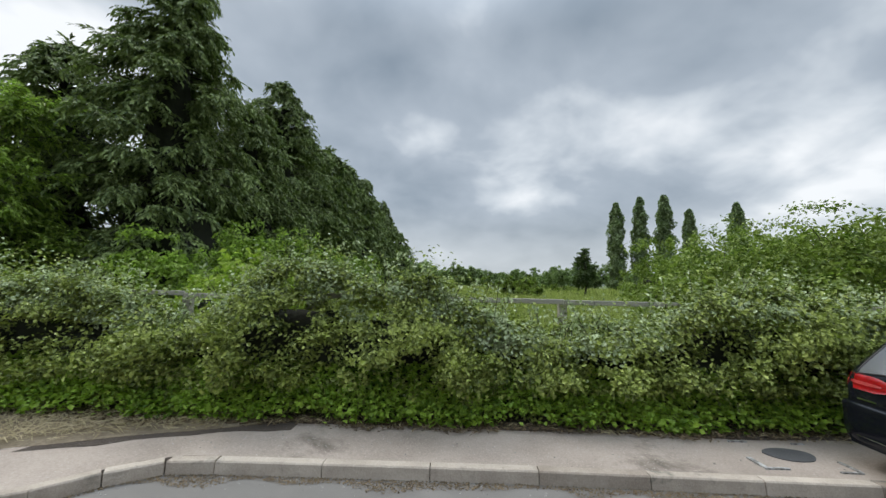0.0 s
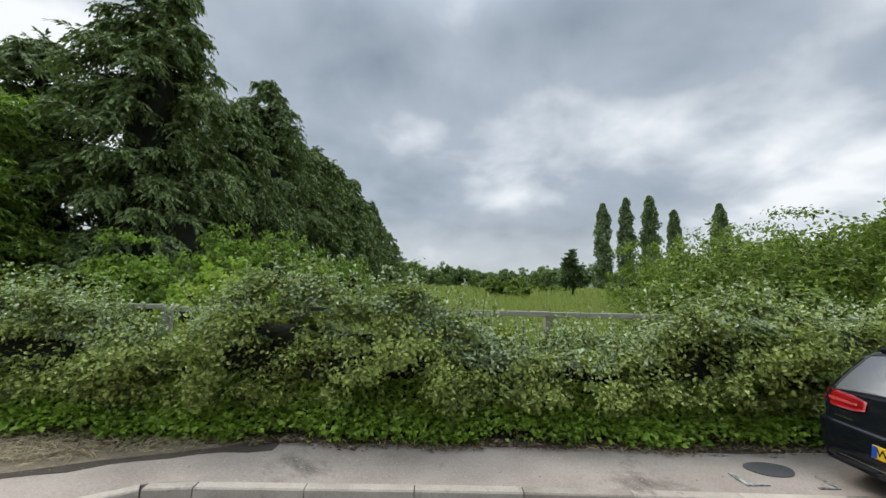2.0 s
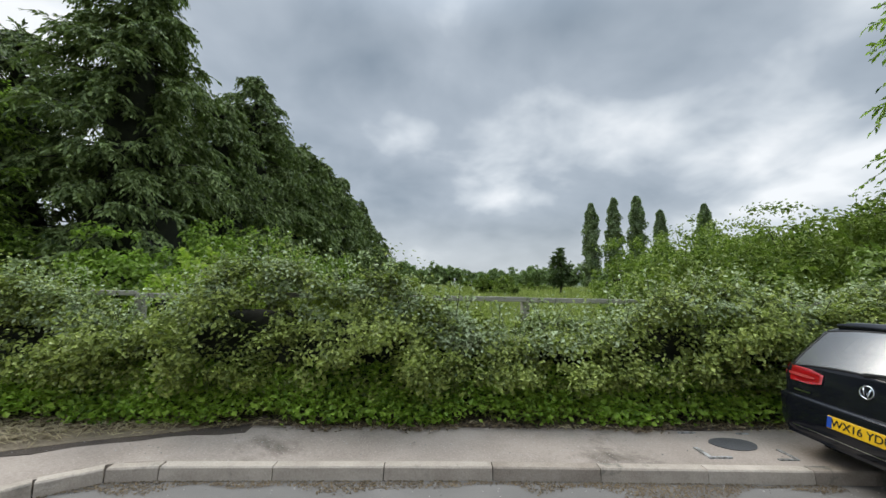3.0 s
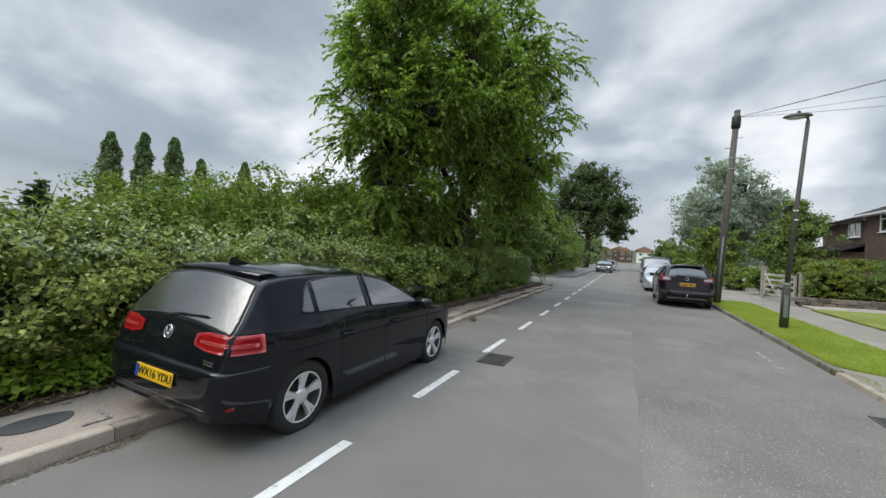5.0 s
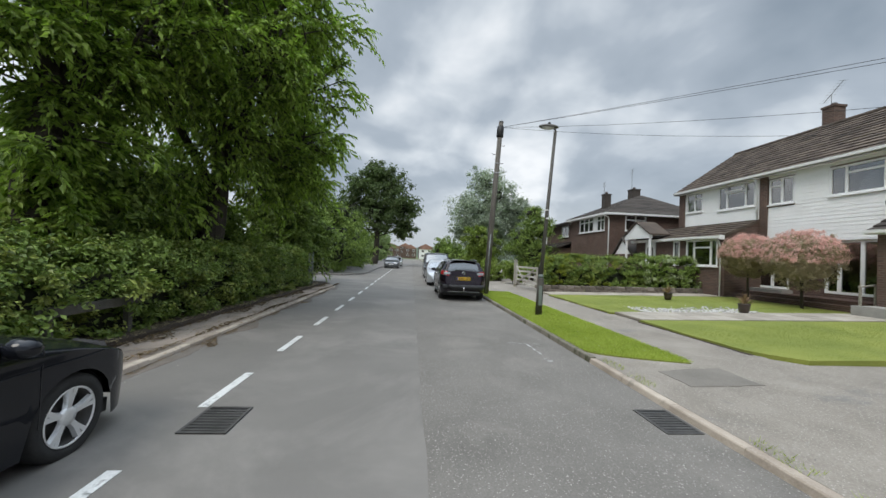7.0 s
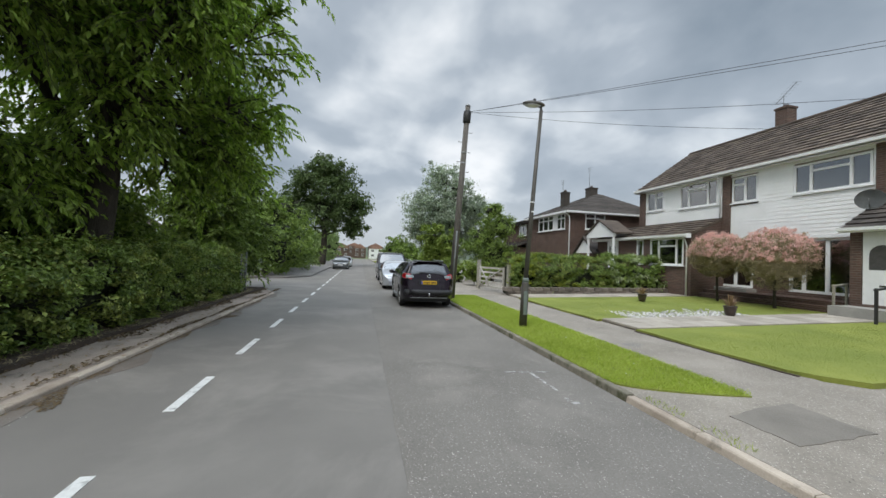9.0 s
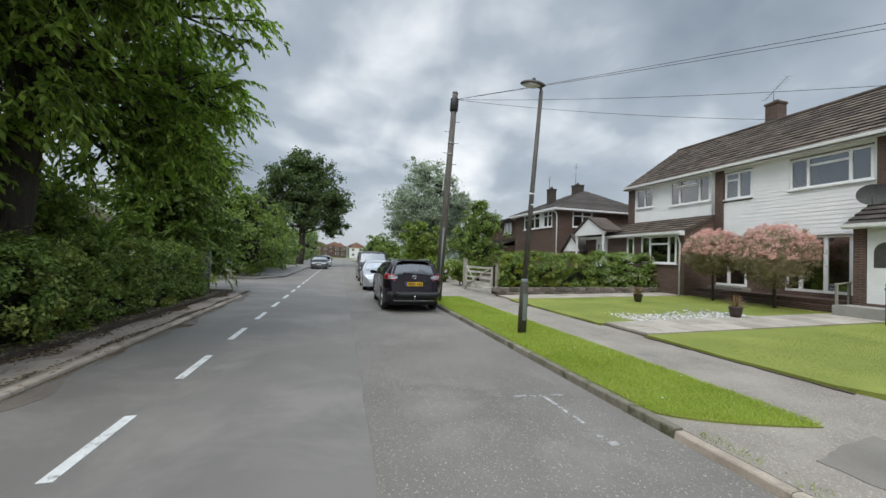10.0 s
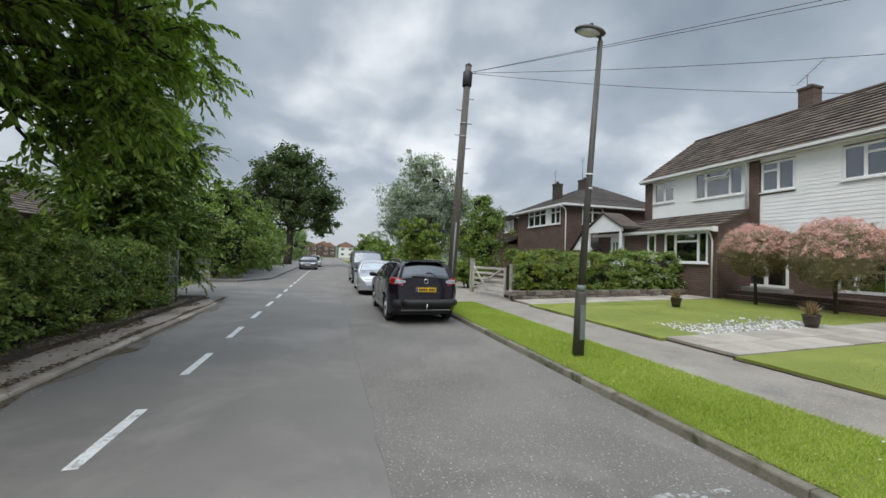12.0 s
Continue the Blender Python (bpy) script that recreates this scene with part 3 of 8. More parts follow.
# ---------------------------------------------------------------- ground, road, pavements
def grid_sheet(name, x0, x1, y0, y1, nx, ny, zf, mat, label, category, kind="structure"):
    xs, ys = np.linspace(x0, x1, nx + 1), np.linspace(y0, y1, ny + 1)
    verts = [(x, y, zf(x, y)) for y in ys for x in xs]
    faces = [(j * (nx + 1) + i, j * (nx + 1) + i + 1, (j + 1) * (nx + 1) + i + 1, (j + 1) * (nx + 1) + i) for j in range(ny) for i in range(nx)]
    me = sheet_mesh(name, verts, faces, mat)
    for p in me.polygons:
        p.use_smooth = True
    return tagged(new(name, me), label, category, kind=kind)


def left_kerb(x):
    return 3.53 - 0.029 * min(8.0, max(0.0, x))


def sunk(x):
    """How far the left pavement and its kerb have sunk towards the road further along."""
    f = max(0.0, min(1.0, (x - 7.0) / 2.5))
    return 0.062 * f * f * (3 - 2 * f)


def garden_z(y):
    """Height of the gardens, which rise gently from the pavement to the houses."""
    return 0.13 + 0.022 * max(0.0, -6.3 - y)


grid_sheet("ground", -1500, 1500, -1500, 1500, 40, 40, lambda x, y: -0.06, M["meadow"], "rough grassy ground stretching to the horizon", "ground")
grid_sheet("road", -60, 160, -3.12, 6.2, 110, 6, lambda x, y: 0.0, M["asphalt"], "worn grey asphalt residential road", "road")


def strip(name, xs, ya, yb, z0, z1, mat, label, category):
    """A raised slab between two lines ya(x) < yb(x), with its edges down to z0."""
    bm = bmesh.new()
    rows = []
    for x in xs:
        rows.append([bm.verts.new((x, y, z)) for y, z in ((ya(x), z0), (ya(x), z1(x, ya(x))), (yb(x), z1(x, yb(x))), (yb(x), z0))])
    for a, b in zip(rows, rows[1:]):
        for k in range(3):
            bm.faces.new((a[k], b[k], b[k + 1], a[k + 1]))
    bm.faces.new(rows[0])
    bm.faces.new(rows[-1][::-1])
    bmesh.ops.recalc_face_normals(bm, faces=bm.faces)
    return solid(name, bm, mat, label, category, "structure")


def rough(x, y, k=0.008):
    return k * noise.noise(Vector((x * 1.3, y * 1.3, 0.4)))


strip("road_patch", np.linspace(-60, 160, 700), lambda x: -3.10, lambda x: -0.34 + 0.05 * noise.noise(Vector((x * 1.7, 0, 5))) + 0.03 * noise.noise(Vector((x * 6, 0, 5))), -0.02, lambda x, y: 0.005, M["asphalt_coarse"], "coarser stony asphalt strip along one side of the road", "road")
xs_l = np.concatenate([np.linspace(-40, -5, 12), np.linspace(-4.8, -2.5, 24), np.linspace(-2, 23.2, 50)])


def bay_edge(x):
    """Kerb line of the left pavement: it swings out at the near end and turns away at the side road."""
    y = left_kerb(x)
    if x < -2.7:
        y = float(np.interp(-x, (2.7, 2.95, 3.2, 3.4, 3.6, 3.9, 4.3, 5.0, 7.0, 40.0), (3.53, 3.51, 3.40, 3.22, 3.02, 2.82, 2.62, 2.45, 2.4, 2.4)))
    if x > 21.5:
        y += ((x - 21.5) / 1.7) ** 2 * 1.2
    return y


strip("pavement_left", xs_l, lambda x: bay_edge(x) + 0.125, lambda x: 6.4, -0.05, lambda x, y: 0.105 - sunk(x) + rough(x, y), M["pavement_dirty"], "worn grey asphalt pavement with patches", "pavement")
strip("pavement_left_far", np.linspace(31, 120, 40), lambda x: left_kerb(20) + 0.12 + (0.6 * (33 - x) if x < 33 else 0), lambda x: 9, -0.05, lambda x, y: 0.10, M["pavement"], "worn grey pavement past the side road", "pavement")
strip("bank_left", np.linspace(-40, 23.0, 70), lambda x: 4.50 - 0.022 * max(0, x) + 0.1 * noise.noise(Vector((x * 0.9, 0, 2))), lambda x: 6.6, -0.05, lambda x, y: 0.125 + 0.03 * (y > 5) + rough(x, y, 0.03), M["soil"], "dark soil under the roadside hedge", "ground")
def straw_edge(x):
    return max(2.95, 4.42 - 0.36 * (-2.6 - x)) + 0.08 * noise.noise(Vector((x * 1.5, 3, 2)))


strip("litter_verge", np.linspace(-14, -2.6, 40), straw_edge, lambda x: 4.9, -0.05, lambda x, y: 0.122 + rough(x, y, 0.02), M["litter"], "strip of dry cut grass and earth beside the pavement", "ground")
strip("bare_earth", np.linspace(-14, -2.2, 50), lambda x: straw_edge(min(x, -2.6)) - 0.13 + 0.1 * noise.noise(Vector((x * 2.2, 8, 2))), lambda x: straw_edge(min(x, -2.6)) + 0.08, -0.05, lambda x, y: 0.114 + rough(x, y, 0.01), M["soil"], "dark damp earth edging the pavement", "ground")
strip("kerb_dirt", np.linspace(6.5, 22, 90), lambda x: left_kerb(x) - 0.16 - 0.34 * noise.noise(Vector((x * 0.9, 3, 1))) - 0.06 * noise.noise(Vector((x * 5, 3, 1))), lambda x: left_kerb(x) + 0.02, -0.02, lambda x, y: 0.004, M["gutter_earth"], "dark earth and grit along the foot of the kerb", "ground")
strip("earth_strip", np.linspace(6.0, 23, 60), lambda x: 4.40 - 0.012 * x + 0.22 * noise.noise(Vector((x * 0.8, 9, 1))), lambda x: 4.75, -0.02, lambda x, y: 0.118 - sunk(x) + rough(x, y, 0.012), M["soil"], "bare dark earth between pavement and hedge", "ground")
xs_r = np.linspace(-60, 160, 90)
strip("pavement_right", xs_r, lambda x: -6.45, lambda x: -3.222, -0.05, lambda x, y: 0.075 + rough(x, y), M["pavement_pale"], "worn grey asphalt pavement with stony patches", "pavement")
def verge_edge(x):
    """Road side of the verge: it runs along the kerb and turns in to a blunt tip at the drive."""
    return -3.222 if x > 10.0 else -4.72 + 1.498 * math.sin(0.5 * math.pi * max(0.0, min(1.0, (x - 9.25) / 0.75))) ** 0.8


strip("verge", np.concatenate([np.linspace(9.26, 10.0, 10), np.linspace(10.3, 21.0, 30)]), lambda x: -4.68 + 0.05 * noise.noise(Vector((x * 1.5, 1, 0))), verge_edge, -0.05, lambda x, y: 0.10 + rough(x, y, 0.02), M["lawn_soil"], "narrow bright green grass verge along the kerb", "grass verge")
strip("verge_far", np.linspace(27, 110, 30), lambda x: -4.6, lambda x: -3.25, -0.05, lambda x, y: 0.115, M["lawn_soil"], "narrow grass verge further along the road", "grass verge")
strip("lawn_far", np.linspace(14.75, 20.0, 16), lambda x: -14.9, lambda x: -6.3 + 0.03 * noise.noise(Vector((x, 0, 0))), -0.05, lambda x, y: garden_z(y) + rough(x, y, 0.02), M["lawn_soil"], "mown front lawn beside the hedge", "lawn")
strip("lawn_near", np.linspace(9.35, 13.3, 12), lambda x: -15.2, lambda x: -6.33 + 0.03 * noise.noise(Vector((x, 0, 0))) - (0.9 * (9.9 - x) if x < 9.9 else 0), -0.05, lambda x, y: garden_z(y) + rough(x, y, 0.02), M["lawn_soil"], "mown front lawn beside the drive", "lawn")
strip("garden_ground", np.linspace(-40, 60, 30), lambda x: -60.0, lambda x: -6.45, -0.05, lambda x, y: 0.065 + 0.022 * max(0, min(-6.45 - y, 9.5)), M["pavement_pale"], "grey hard standing of the front gardens", "ground")


def kerb_stones():
    """Concrete kerb blocks of 0.915 m, each a piece of its own."""
    left = tagged(new("kerb_left"), "row of worn concrete kerb stones beside the pavement", "kerb", kind="structure")
    right = tagged(new("kerb_right"), "row of pale concrete kerb stones beside the verge", "kerb", kind="structure")

    def block(L, h, lean=0.02, mat="kerb"):
        bm = bmesh.new()
        prism(bm, [(0, -0.04), (0.125, -0.04), (0.125, h), (lean + 0.012, h), (lean, h - 0.012)], "x", 0.004, L - 0.004)
        return mesh_of("kerb_stone", bm, M[mat])
    short = block(0.42, 0.112)
    full, low, mossy = block(0.965, 0.112), block(0.965, 0.072), block(0.965, 0.09, mat="kerb_mossy")
    x = -6.9
    while x < 23:
        step = 0.42 if x < -2.8 else 0.965
        a, dx = bay_edge(x), step
        for _ in range(6):
            dx = step * math.cos(math.atan2(bay_edge(x + dx) - a, dx))
        ob = new("kerb_stone", short if x < -2.8 else full)
        ob.matrix_world = pose(x, a, -sunk(x + 0.5), 0, 0, math.degrees(math.atan2(bay_edge(x + dx) - a, dx)))
        ob.parent = left
        x += dx
    x = -4.0
    while x < 60:
        ob = new("kerb_stone", low if 1.0 < x < 9.4 else mossy)
        ob.matrix_world = pose(x + 0.965, -3.10 + rng.normal(0, 0.004), 0, 0, 0, 180)
        ob.parent = right
        x += 0.965


kerb_stones()


def road_marks():
    marks = tagged(new("road_marking"), "broken white line of short worn dashes", "road marking", kind="structure")
    me = mesh_of("dash", boxes((0, 1.12, -0.05, 0.05, 0.001, 0.006)), M["paint"])
    for k in range(-3, 26):
        ob = new("dash", me)
        ob.matrix_world = pose(3.04 + 2.262 * k, 1.875, 0.0)
        ob.parent = marks
    # worn T mark and pale utility scribbles
    t = tagged(new("road_marking_t"), "worn white T-shaped bay mark on the asphalt", "road marking", kind="structure")
    for name, q in (("bar", (10.70, 10.75, -2.74, -2.48)), ("bar", (10.72, 10.77, -2.44, -2.28)), ("bar", (10.75, 10.80, -2.24, -2.06)), ("stem", (10.44, 10.71, -2.47, -2.42)), ("stem", (10.18, 10.40, -2.475, -2.43)), ("stem", (9.96, 10.14, -2.48, -2.44)), ("chip", (9.60, 9.70, -2.46, -2.40)), ("chip", (9.50, 9.57, -2.52, -2.42))):
        part(name, boxes((*q, 0.0055, 0.0075)), M["worn_paint"], t)


road_marks()


def grates():
    for (x0, x1, y0, y1), lab in (((6.98, 7.56, 1.38, 1.80), "rusty iron road drain grating with long slots"), ((7.0, 7.58, -3.06, -2.68), "iron gully grating against the kerb")):
        g = thing("drain_grate", lab, "drain", pose(x0, y0, 0.0), "road drains")
        w, d = x1 - x0, y1 - y0
        # flat black sheet on the road paints the darkness below the bars
        part("pit", boxes((0, w, 0, d, 0.0055, 0.0075)), M["plate_black"], g)
        part("frame", boxes((0, w, 0, 0.03, 0.003, 0.014), (0, w, d - 0.03, d, 0.003, 0.014), (0, 0.03, 0.03, d - 0.03, 0.003, 0.014), (w - 0.03, w, 0.03, d - 0.03, 0.003, 0.014)), M["iron"], g)
        for k in range(8):
            x = 0.05 + k * (w - 0.1) / 8
            part("bar", boxes((x, x + 0.032, 0.03, d - 0.03, 0.003, 0.013)), M["iron"], g)
    bm = bmesh.new()
    prism(bm, [(2.95 + 0.235 * math.cos(a) * (1 + 0.06 * math.sin(3 * a)), 4.04 + 0.155 * math.sin(a)) for a in np.linspace(0, 2 * math.pi, 25)[:-1]], "z", 0.09, 0.1135)
    solid("pavement_patch", bm, M["tarmac_patch"], "round dark tarmac patch in the pavement", "patch")
    t = tagged(new("utility_marking"), "faded white spray marks round the patch", "marking", kind="structure")
    for q in ((2.45, 2.49, 3.75, 3.95), (2.45, 2.68, 3.72, 3.745), (3.28, 3.31, 3.70, 3.9), (3.1, 3.3, 3.67, 3.695), (2.55, 2.75, 4.33, 4.35), (3.2, 3.34, 4.3, 4.32)):
        part("mark", boxes((*q, 0.10, 0.1185)), M["worn_paint"], t)


grates()


def drive_patch():
    """A darker patch of newer tarmac in the drive, with a ragged edge."""
    ring = []
    corners = [(8.15, -3.84), (8.84, -3.82), (9.04, -4.95), (8.26, -4.92)]
    for (xa, ya), (xb, yb) in zip(corners, corners[1:] + corners[:1]):
        for k in range(8):
            x, y = xa + (xb - xa) * k / 8, ya + (yb - ya) * k / 8
            ring.append((x + 0.05 * noise.noise(Vector((x * 5, y * 5, 1))), y + 0.05 * noise.noise(Vector((x * 5, y * 5, 7)))))
    solid("drive_patch", prism(bmesh.new(), ring, "z", 0.05, 0.083), M["drive_tarmac"], "darker patch of newer tarmac in the drive", "patch")


drive_patch()
for x0, x1 in ((9.9, 13.32), (14.75, 20.0)):
    strip("lawn_edge", np.linspace(x0, x1, 40), lambda x: -6.36, lambda x: -6.30 + 0.035 * noise.noise(Vector((x * 4, 2, 0))), -0.02, lambda x, y: 0.092 + rough(x, y, 0.01), M["soil"], "dark cut earth along the lawn's edge", "lawn edge")


# ---------------------------------------------------------------- hedges, trees, grass
def smooth_profile(x, pts):
    xs, ys = zip(*pts)
    return float(np.interp(x, xs, ys))


def hedge(name, label, line, height, depth, leaves, size, mats, category="hedge", bulge=0.25, seed=1, tip=0.0, hollows=0.0):
    """A long hedge: dark inner mass with leaf clumps over front and top. line: (x, y) of its foot; height(x), depth in metres behind the line.
    mats: (material, share) of leaves."""
    t = thing(name, label, category, pose(line[0][0], line[0][1], 0.1))
    a, b = Vector((*line[0], 0)), Vector((*line[-1], 0))
    along = (b - a)
    L = along.length
    along.normalize()
    back = Vector((-along.y, along.x, 0))
    nseg = max(8, int(L / 0.45))
    bm = bmesh.new()
    rows = []
    for i in range(nseg + 1):
        s = L * i / nseg
        h = height(s) * 0.70
        ring = []
        for k in range(9):
            u = k / 8
            ang = math.pi * u
            d = depth * 0.56 - math.cos(ang) * depth * 0.27
            z = h * min(1.0, math.sin(ang) ** 0.45) if 0 < k < 8 else 0.0
            w = noise.noise(Vector((s * 0.9, k * 0.7, seed))) * bulge * 0.7
            ring.append(bm.verts.new(along * s + back * (d + w * math.cos(ang)) + Vector((0, 0, z + w * 0.5))))
        rows.append(ring)
    for p, q in zip(rows, rows[1:]):
        for k in range(8):
            bm.faces.new((p[k], q[k], q[k + 1], p[k + 1])).smooth = True
    bm.faces.new(rows[0][::-1])
    bm.faces.new(rows[-1])
    # solid dark filling that paints the hedge's inner shade
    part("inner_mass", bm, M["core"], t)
    for mat, share, *zone in mats:
        n = int(leaves * share)
        k = n // 62
        s = rng.uniform(0, L, k)
        u = rng.random(k) ** 0.9 * 0.78 if not zone else rng.uniform(0.24, 0.62, k)
        hs = np.array([height(v) for v in s])
        wob = np.array([noise.noise(Vector((v * 0.9, w * 5.6, seed))) for v, w in zip(s, u)]) * bulge
        ang = math.pi * u
        d = depth * 0.5 - np.cos(ang) * depth * 0.5 - wob * np.abs(np.cos(ang))
        z = hs * np.minimum(1.0, np.sin(ang) ** 0.5) + wob * 0.6
        low = rng.random(k) < (0.0 if zone else 0.42)
        z = np.where(low, rng.random(k) * hs * 0.75, z)
        d = np.where(low, rng.uniform(-0.05, 0.25, k) - wob, d)
        if hollows and not zone:
            # shaded pockets where the growth stands back
            pit = np.array([noise.noise(Vector((v * 1.9, w * 2.6, seed + 7))) for v, w in zip(s, z)])
            d = d + hollows * np.clip((pit - 0.08) * 4, 0, 1) * (z < hs * 0.8) * (z > 0.2)
            d = d - 0.22 * np.clip((-pit - 0.12) * 3, 0, 1)
        if hollows:
            d = np.where(z < 0.42, np.maximum(d, 0.12), d)
        c = np.outer(s, along) + np.outer(d, back)
        c[:, 2] = z
        p, o = clumps(c, rng.uniform(0.12, 0.30, k), n // k, 0.7, 0.15)
        face = np.repeat(np.outer(-np.cos(ang), back) + np.stack([0 * ang, 0 * ang, np.sin(ang)], 1), n // k, 0)
        if tip:
            up = rng.random(len(p)) < 0.06
            p[up, 2] += rng.random(up.sum()) * tip
        p[:, 2] = np.maximum(p[:, 2], 0.02)
        ob = new("leaves", leaf_mesh("leaves", p, o * 0.5 + face, size, mat, 0.62, 0.35, 0.55))
        ob.parent = t
    return t


def scatter_stuff(name, label, x0, x1, y0, y1, zf, n, kind_mesh, size, mat, category, keep=None, **kw):
    x, y = rng.uniform(x0, x1, n), rng.uniform(y0, y1, n)
    if keep is not None:
        k = keep(x, y)
        x, y = x[k], y[k]
    p = np.stack([x, y, np.array([zf(a, b) for a, b in zip(x, y)])], 1)
    if kind_mesh == "blades":
        me = blades_mesh(name, p, size, mat, **kw)
    else:
        me = leaf_mesh(name, p, np.tile((0, 0, 1.0), (len(p), 1)), size, mat, **kw)
    return tagged(new(name, me), label, category, kind="stuff")


def bramble_height(s):
    x = s - 9.0
    return smooth_profile(x, [(-9, 1.6), (-7, 1.55), (-5.2, 1.45), (-4.4, 1.0), (-3.6, 1.05), (-3.0, 1.65), (-2.4, 1.76), (-1.5, 1.6), (-0.6, 1.42), (0.1, 1.2), (0.5, 0.95), (1.8, 0.93), (2.3, 1.15), (3.0, 1.55), (4.5, 1.4), (6.5, 1.35), (8.5, 1.4)]) + 0.14 * noise.noise(Vector((s * 2.1, 0, 0)))


def plants_left():
    hedge("bramble_hedge", "overgrown bramble hedge swallowing the fence beside the pavement", [(-9.0, 4.72), (8.5, 4.66)], bramble_height, 1.1, 175000, 0.06,
          [(M["leaf_bramble"], 0.80), (M["leaf_silver"], 0.20, "top")], bulge=0.62, seed=3, tip=0.45, hollows=0.95)
    hedge("bramble_hedge", "tall dark bramble hedge under the roadside tree", [(8.2, 4.55), (14.5, 4.30)], lambda s: 1.5 + 0.12 * noise.noise(Vector((s, 1, 1))), 1.4, 26000, 0.085,
          [(M["leaf_hedge"], 0.7), (M["leaf_bramble"], 0.3)], bulge=0.35, seed=5, tip=0.25, hollows=0.5)
    hedge("roadside_hedge", "dense green roadside hedge ending at a metal gate post", [(14.2, 4.35), (21.3, 4.30)], lambda s: 1.62 + 0.1 * noise.noise(Vector((s * 1.2, 1, 1))), 1.3, 24000, 0.075,
          [(M["leaf_hedge"], 0.75), (M["leaf_bramble"], 0.25)], bulge=0.22, seed=8, tip=0.15)
    bm, P, O = bmesh.new(), [], []
    for i in range(150):
        x = rng.uniform(-6.0, 6.0)
        h = bramble_height(x + 9.0)
        y = 4.72 + rng.uniform(0.15, 0.95)
        L = rng.uniform(0.25, 0.62)
        lean = np.array([rng.normal(0, 0.35), rng.normal(-0.12, 0.3), 1.0])
        q = np.array([x, y, 0.1 + h * 0.93])
        tube(bm, [q, q + lean * L * 0.5, q + lean * L], [0.005, 0.004, 0.002], 4, cap=False)
        m = 16
        f = rng.random(m)
        P.append(q + np.outer(f, lean * L) + rng.normal(0, 0.02, (m, 3)))
        O.append(rng.normal(0, 0.8, (m, 3)) + [0, -0.3, 0.5])
    t = thing("bramble_shoots", "pale upright bramble shoots standing out of the hedge top", "bramble", pose(0, 4.72, 0.1))
    inv = Vector((0, 4.72, 0.1))
    for v in bm.verts:
        v.co -= inv
    tagged(part("stemwork", bm, M["bark"], t), "thin brown stems", kind="stuff")
    ob = new("leaves", leaf_mesh("leaves", np.concatenate(P) - np.array(inv), np.concatenate(O), 0.075, M["leaf_silver"], 0.5, 0.3, 0.5))
    ob.parent = t
    scatter_stuff("ground_ivy", "bright green ground ivy spilling onto the pavement", -9, 9, 4.42, 4.98, lambda x, y: 0.13 + 1.0 * max(0, y - 4.5) + rng.random() * 0.14, 26000, "leaf", 0.07, M["leaf_ivy"], "ivy",
                  keep=lambda x, y: y > 4.50 + 0.05 * np.sin(x * 2.3) + 0.04 * np.sin(x * 5.1) + rng.normal(0, 0.04, len(x)), aspect=0.8)
    scatter_stuff("dry_straw", "dry straw and cut stems strewn along the hedge foot", -9, 22, 3.95, 4.8, lambda x, y: 0.135, 8000, "leaf", 0.12, M["straw"], "straw",
                  keep=lambda x, y: (y > 4.45 + 0.06 * np.sin(3 * x) - 0.02 * np.maximum(x, 0)) | ((x < -3.0) & (y > 4.2 + 0.12 * (x + 3.0))), aspect=0.09, spread=0.25, droop=0.0, fold=0.05)

    scatter_stuff("dry_straw", "matted cut grass and straw beside the bramble", -9, -2.4, 2.9, 4.75, lambda x, y: 0.128 + 0.03 * rng.random(), 9000, "leaf", 0.17, M["straw"], "straw",
                  keep=lambda x, y: y > np.array([straw_edge(min(v, -2.6)) for v in x]) + 0.04 + 0.2 * rng.random(len(x)), aspect=0.06, spread=0.25, droop=0.0, fold=0.04)
    scatter_stuff("leaf_litter", "brown dead leaves and stems between ivy and pavement", -9, 5.5, 4.25, 4.62, lambda x, y: 0.131, 9000, "leaf", 0.05, M["leaf_litter"], "leaf litter",
                  keep=lambda x, y: y > 4.40 + 0.05 * np.sin(2.1 * x) + 0.04 * np.sin(5.3 * x) + rng.normal(0, 0.05, len(x)), aspect=0.45, spread=0.3)
    scatter_stuff("gutter_debris", "brown crumbs of leaf and bark swept along the gutter", -5.5, 3.4, 2.2, 3.55, lambda x, y: 0.006, 60000, "leaf", 0.022, M["leaf_litter"], "leaf litter",
                  keep=lambda x, y: np.array([0.0 < bay_edge(a) - b < 0.06 + 0.5 * max(0.0, 0.35 + noise.noise(Vector((a * 1.6, b * 2.0, 5)))) * c for a, b, c in zip(x, y, rng.random(len(x)))]), aspect=0.6, spread=0.3, fold=0.05)
    scatter_stuff("gutter_litter", "dark sodden leaves and twigs in patches along the gutter", 5.5, 20, 2.75, 3.5, lambda x, y: 0.007, 26000, "leaf", 0.04, M["leaf_litter"], "leaf litter",
                  keep=lambda x, y: np.array([left_kerb(a) - b < 0.03 + 0.55 * max(0.0, noise.noise(Vector((a * 1.3, b * 2.5, 3)))) ** 1.2 + 0.04 * noise.noise(Vector((a * 6, b * 6, 1))) for a, b in zip(x, y)]) & (y < np.array([left_kerb(a) for a in x])), aspect=0.5, spread=0.25, fold=0.05)
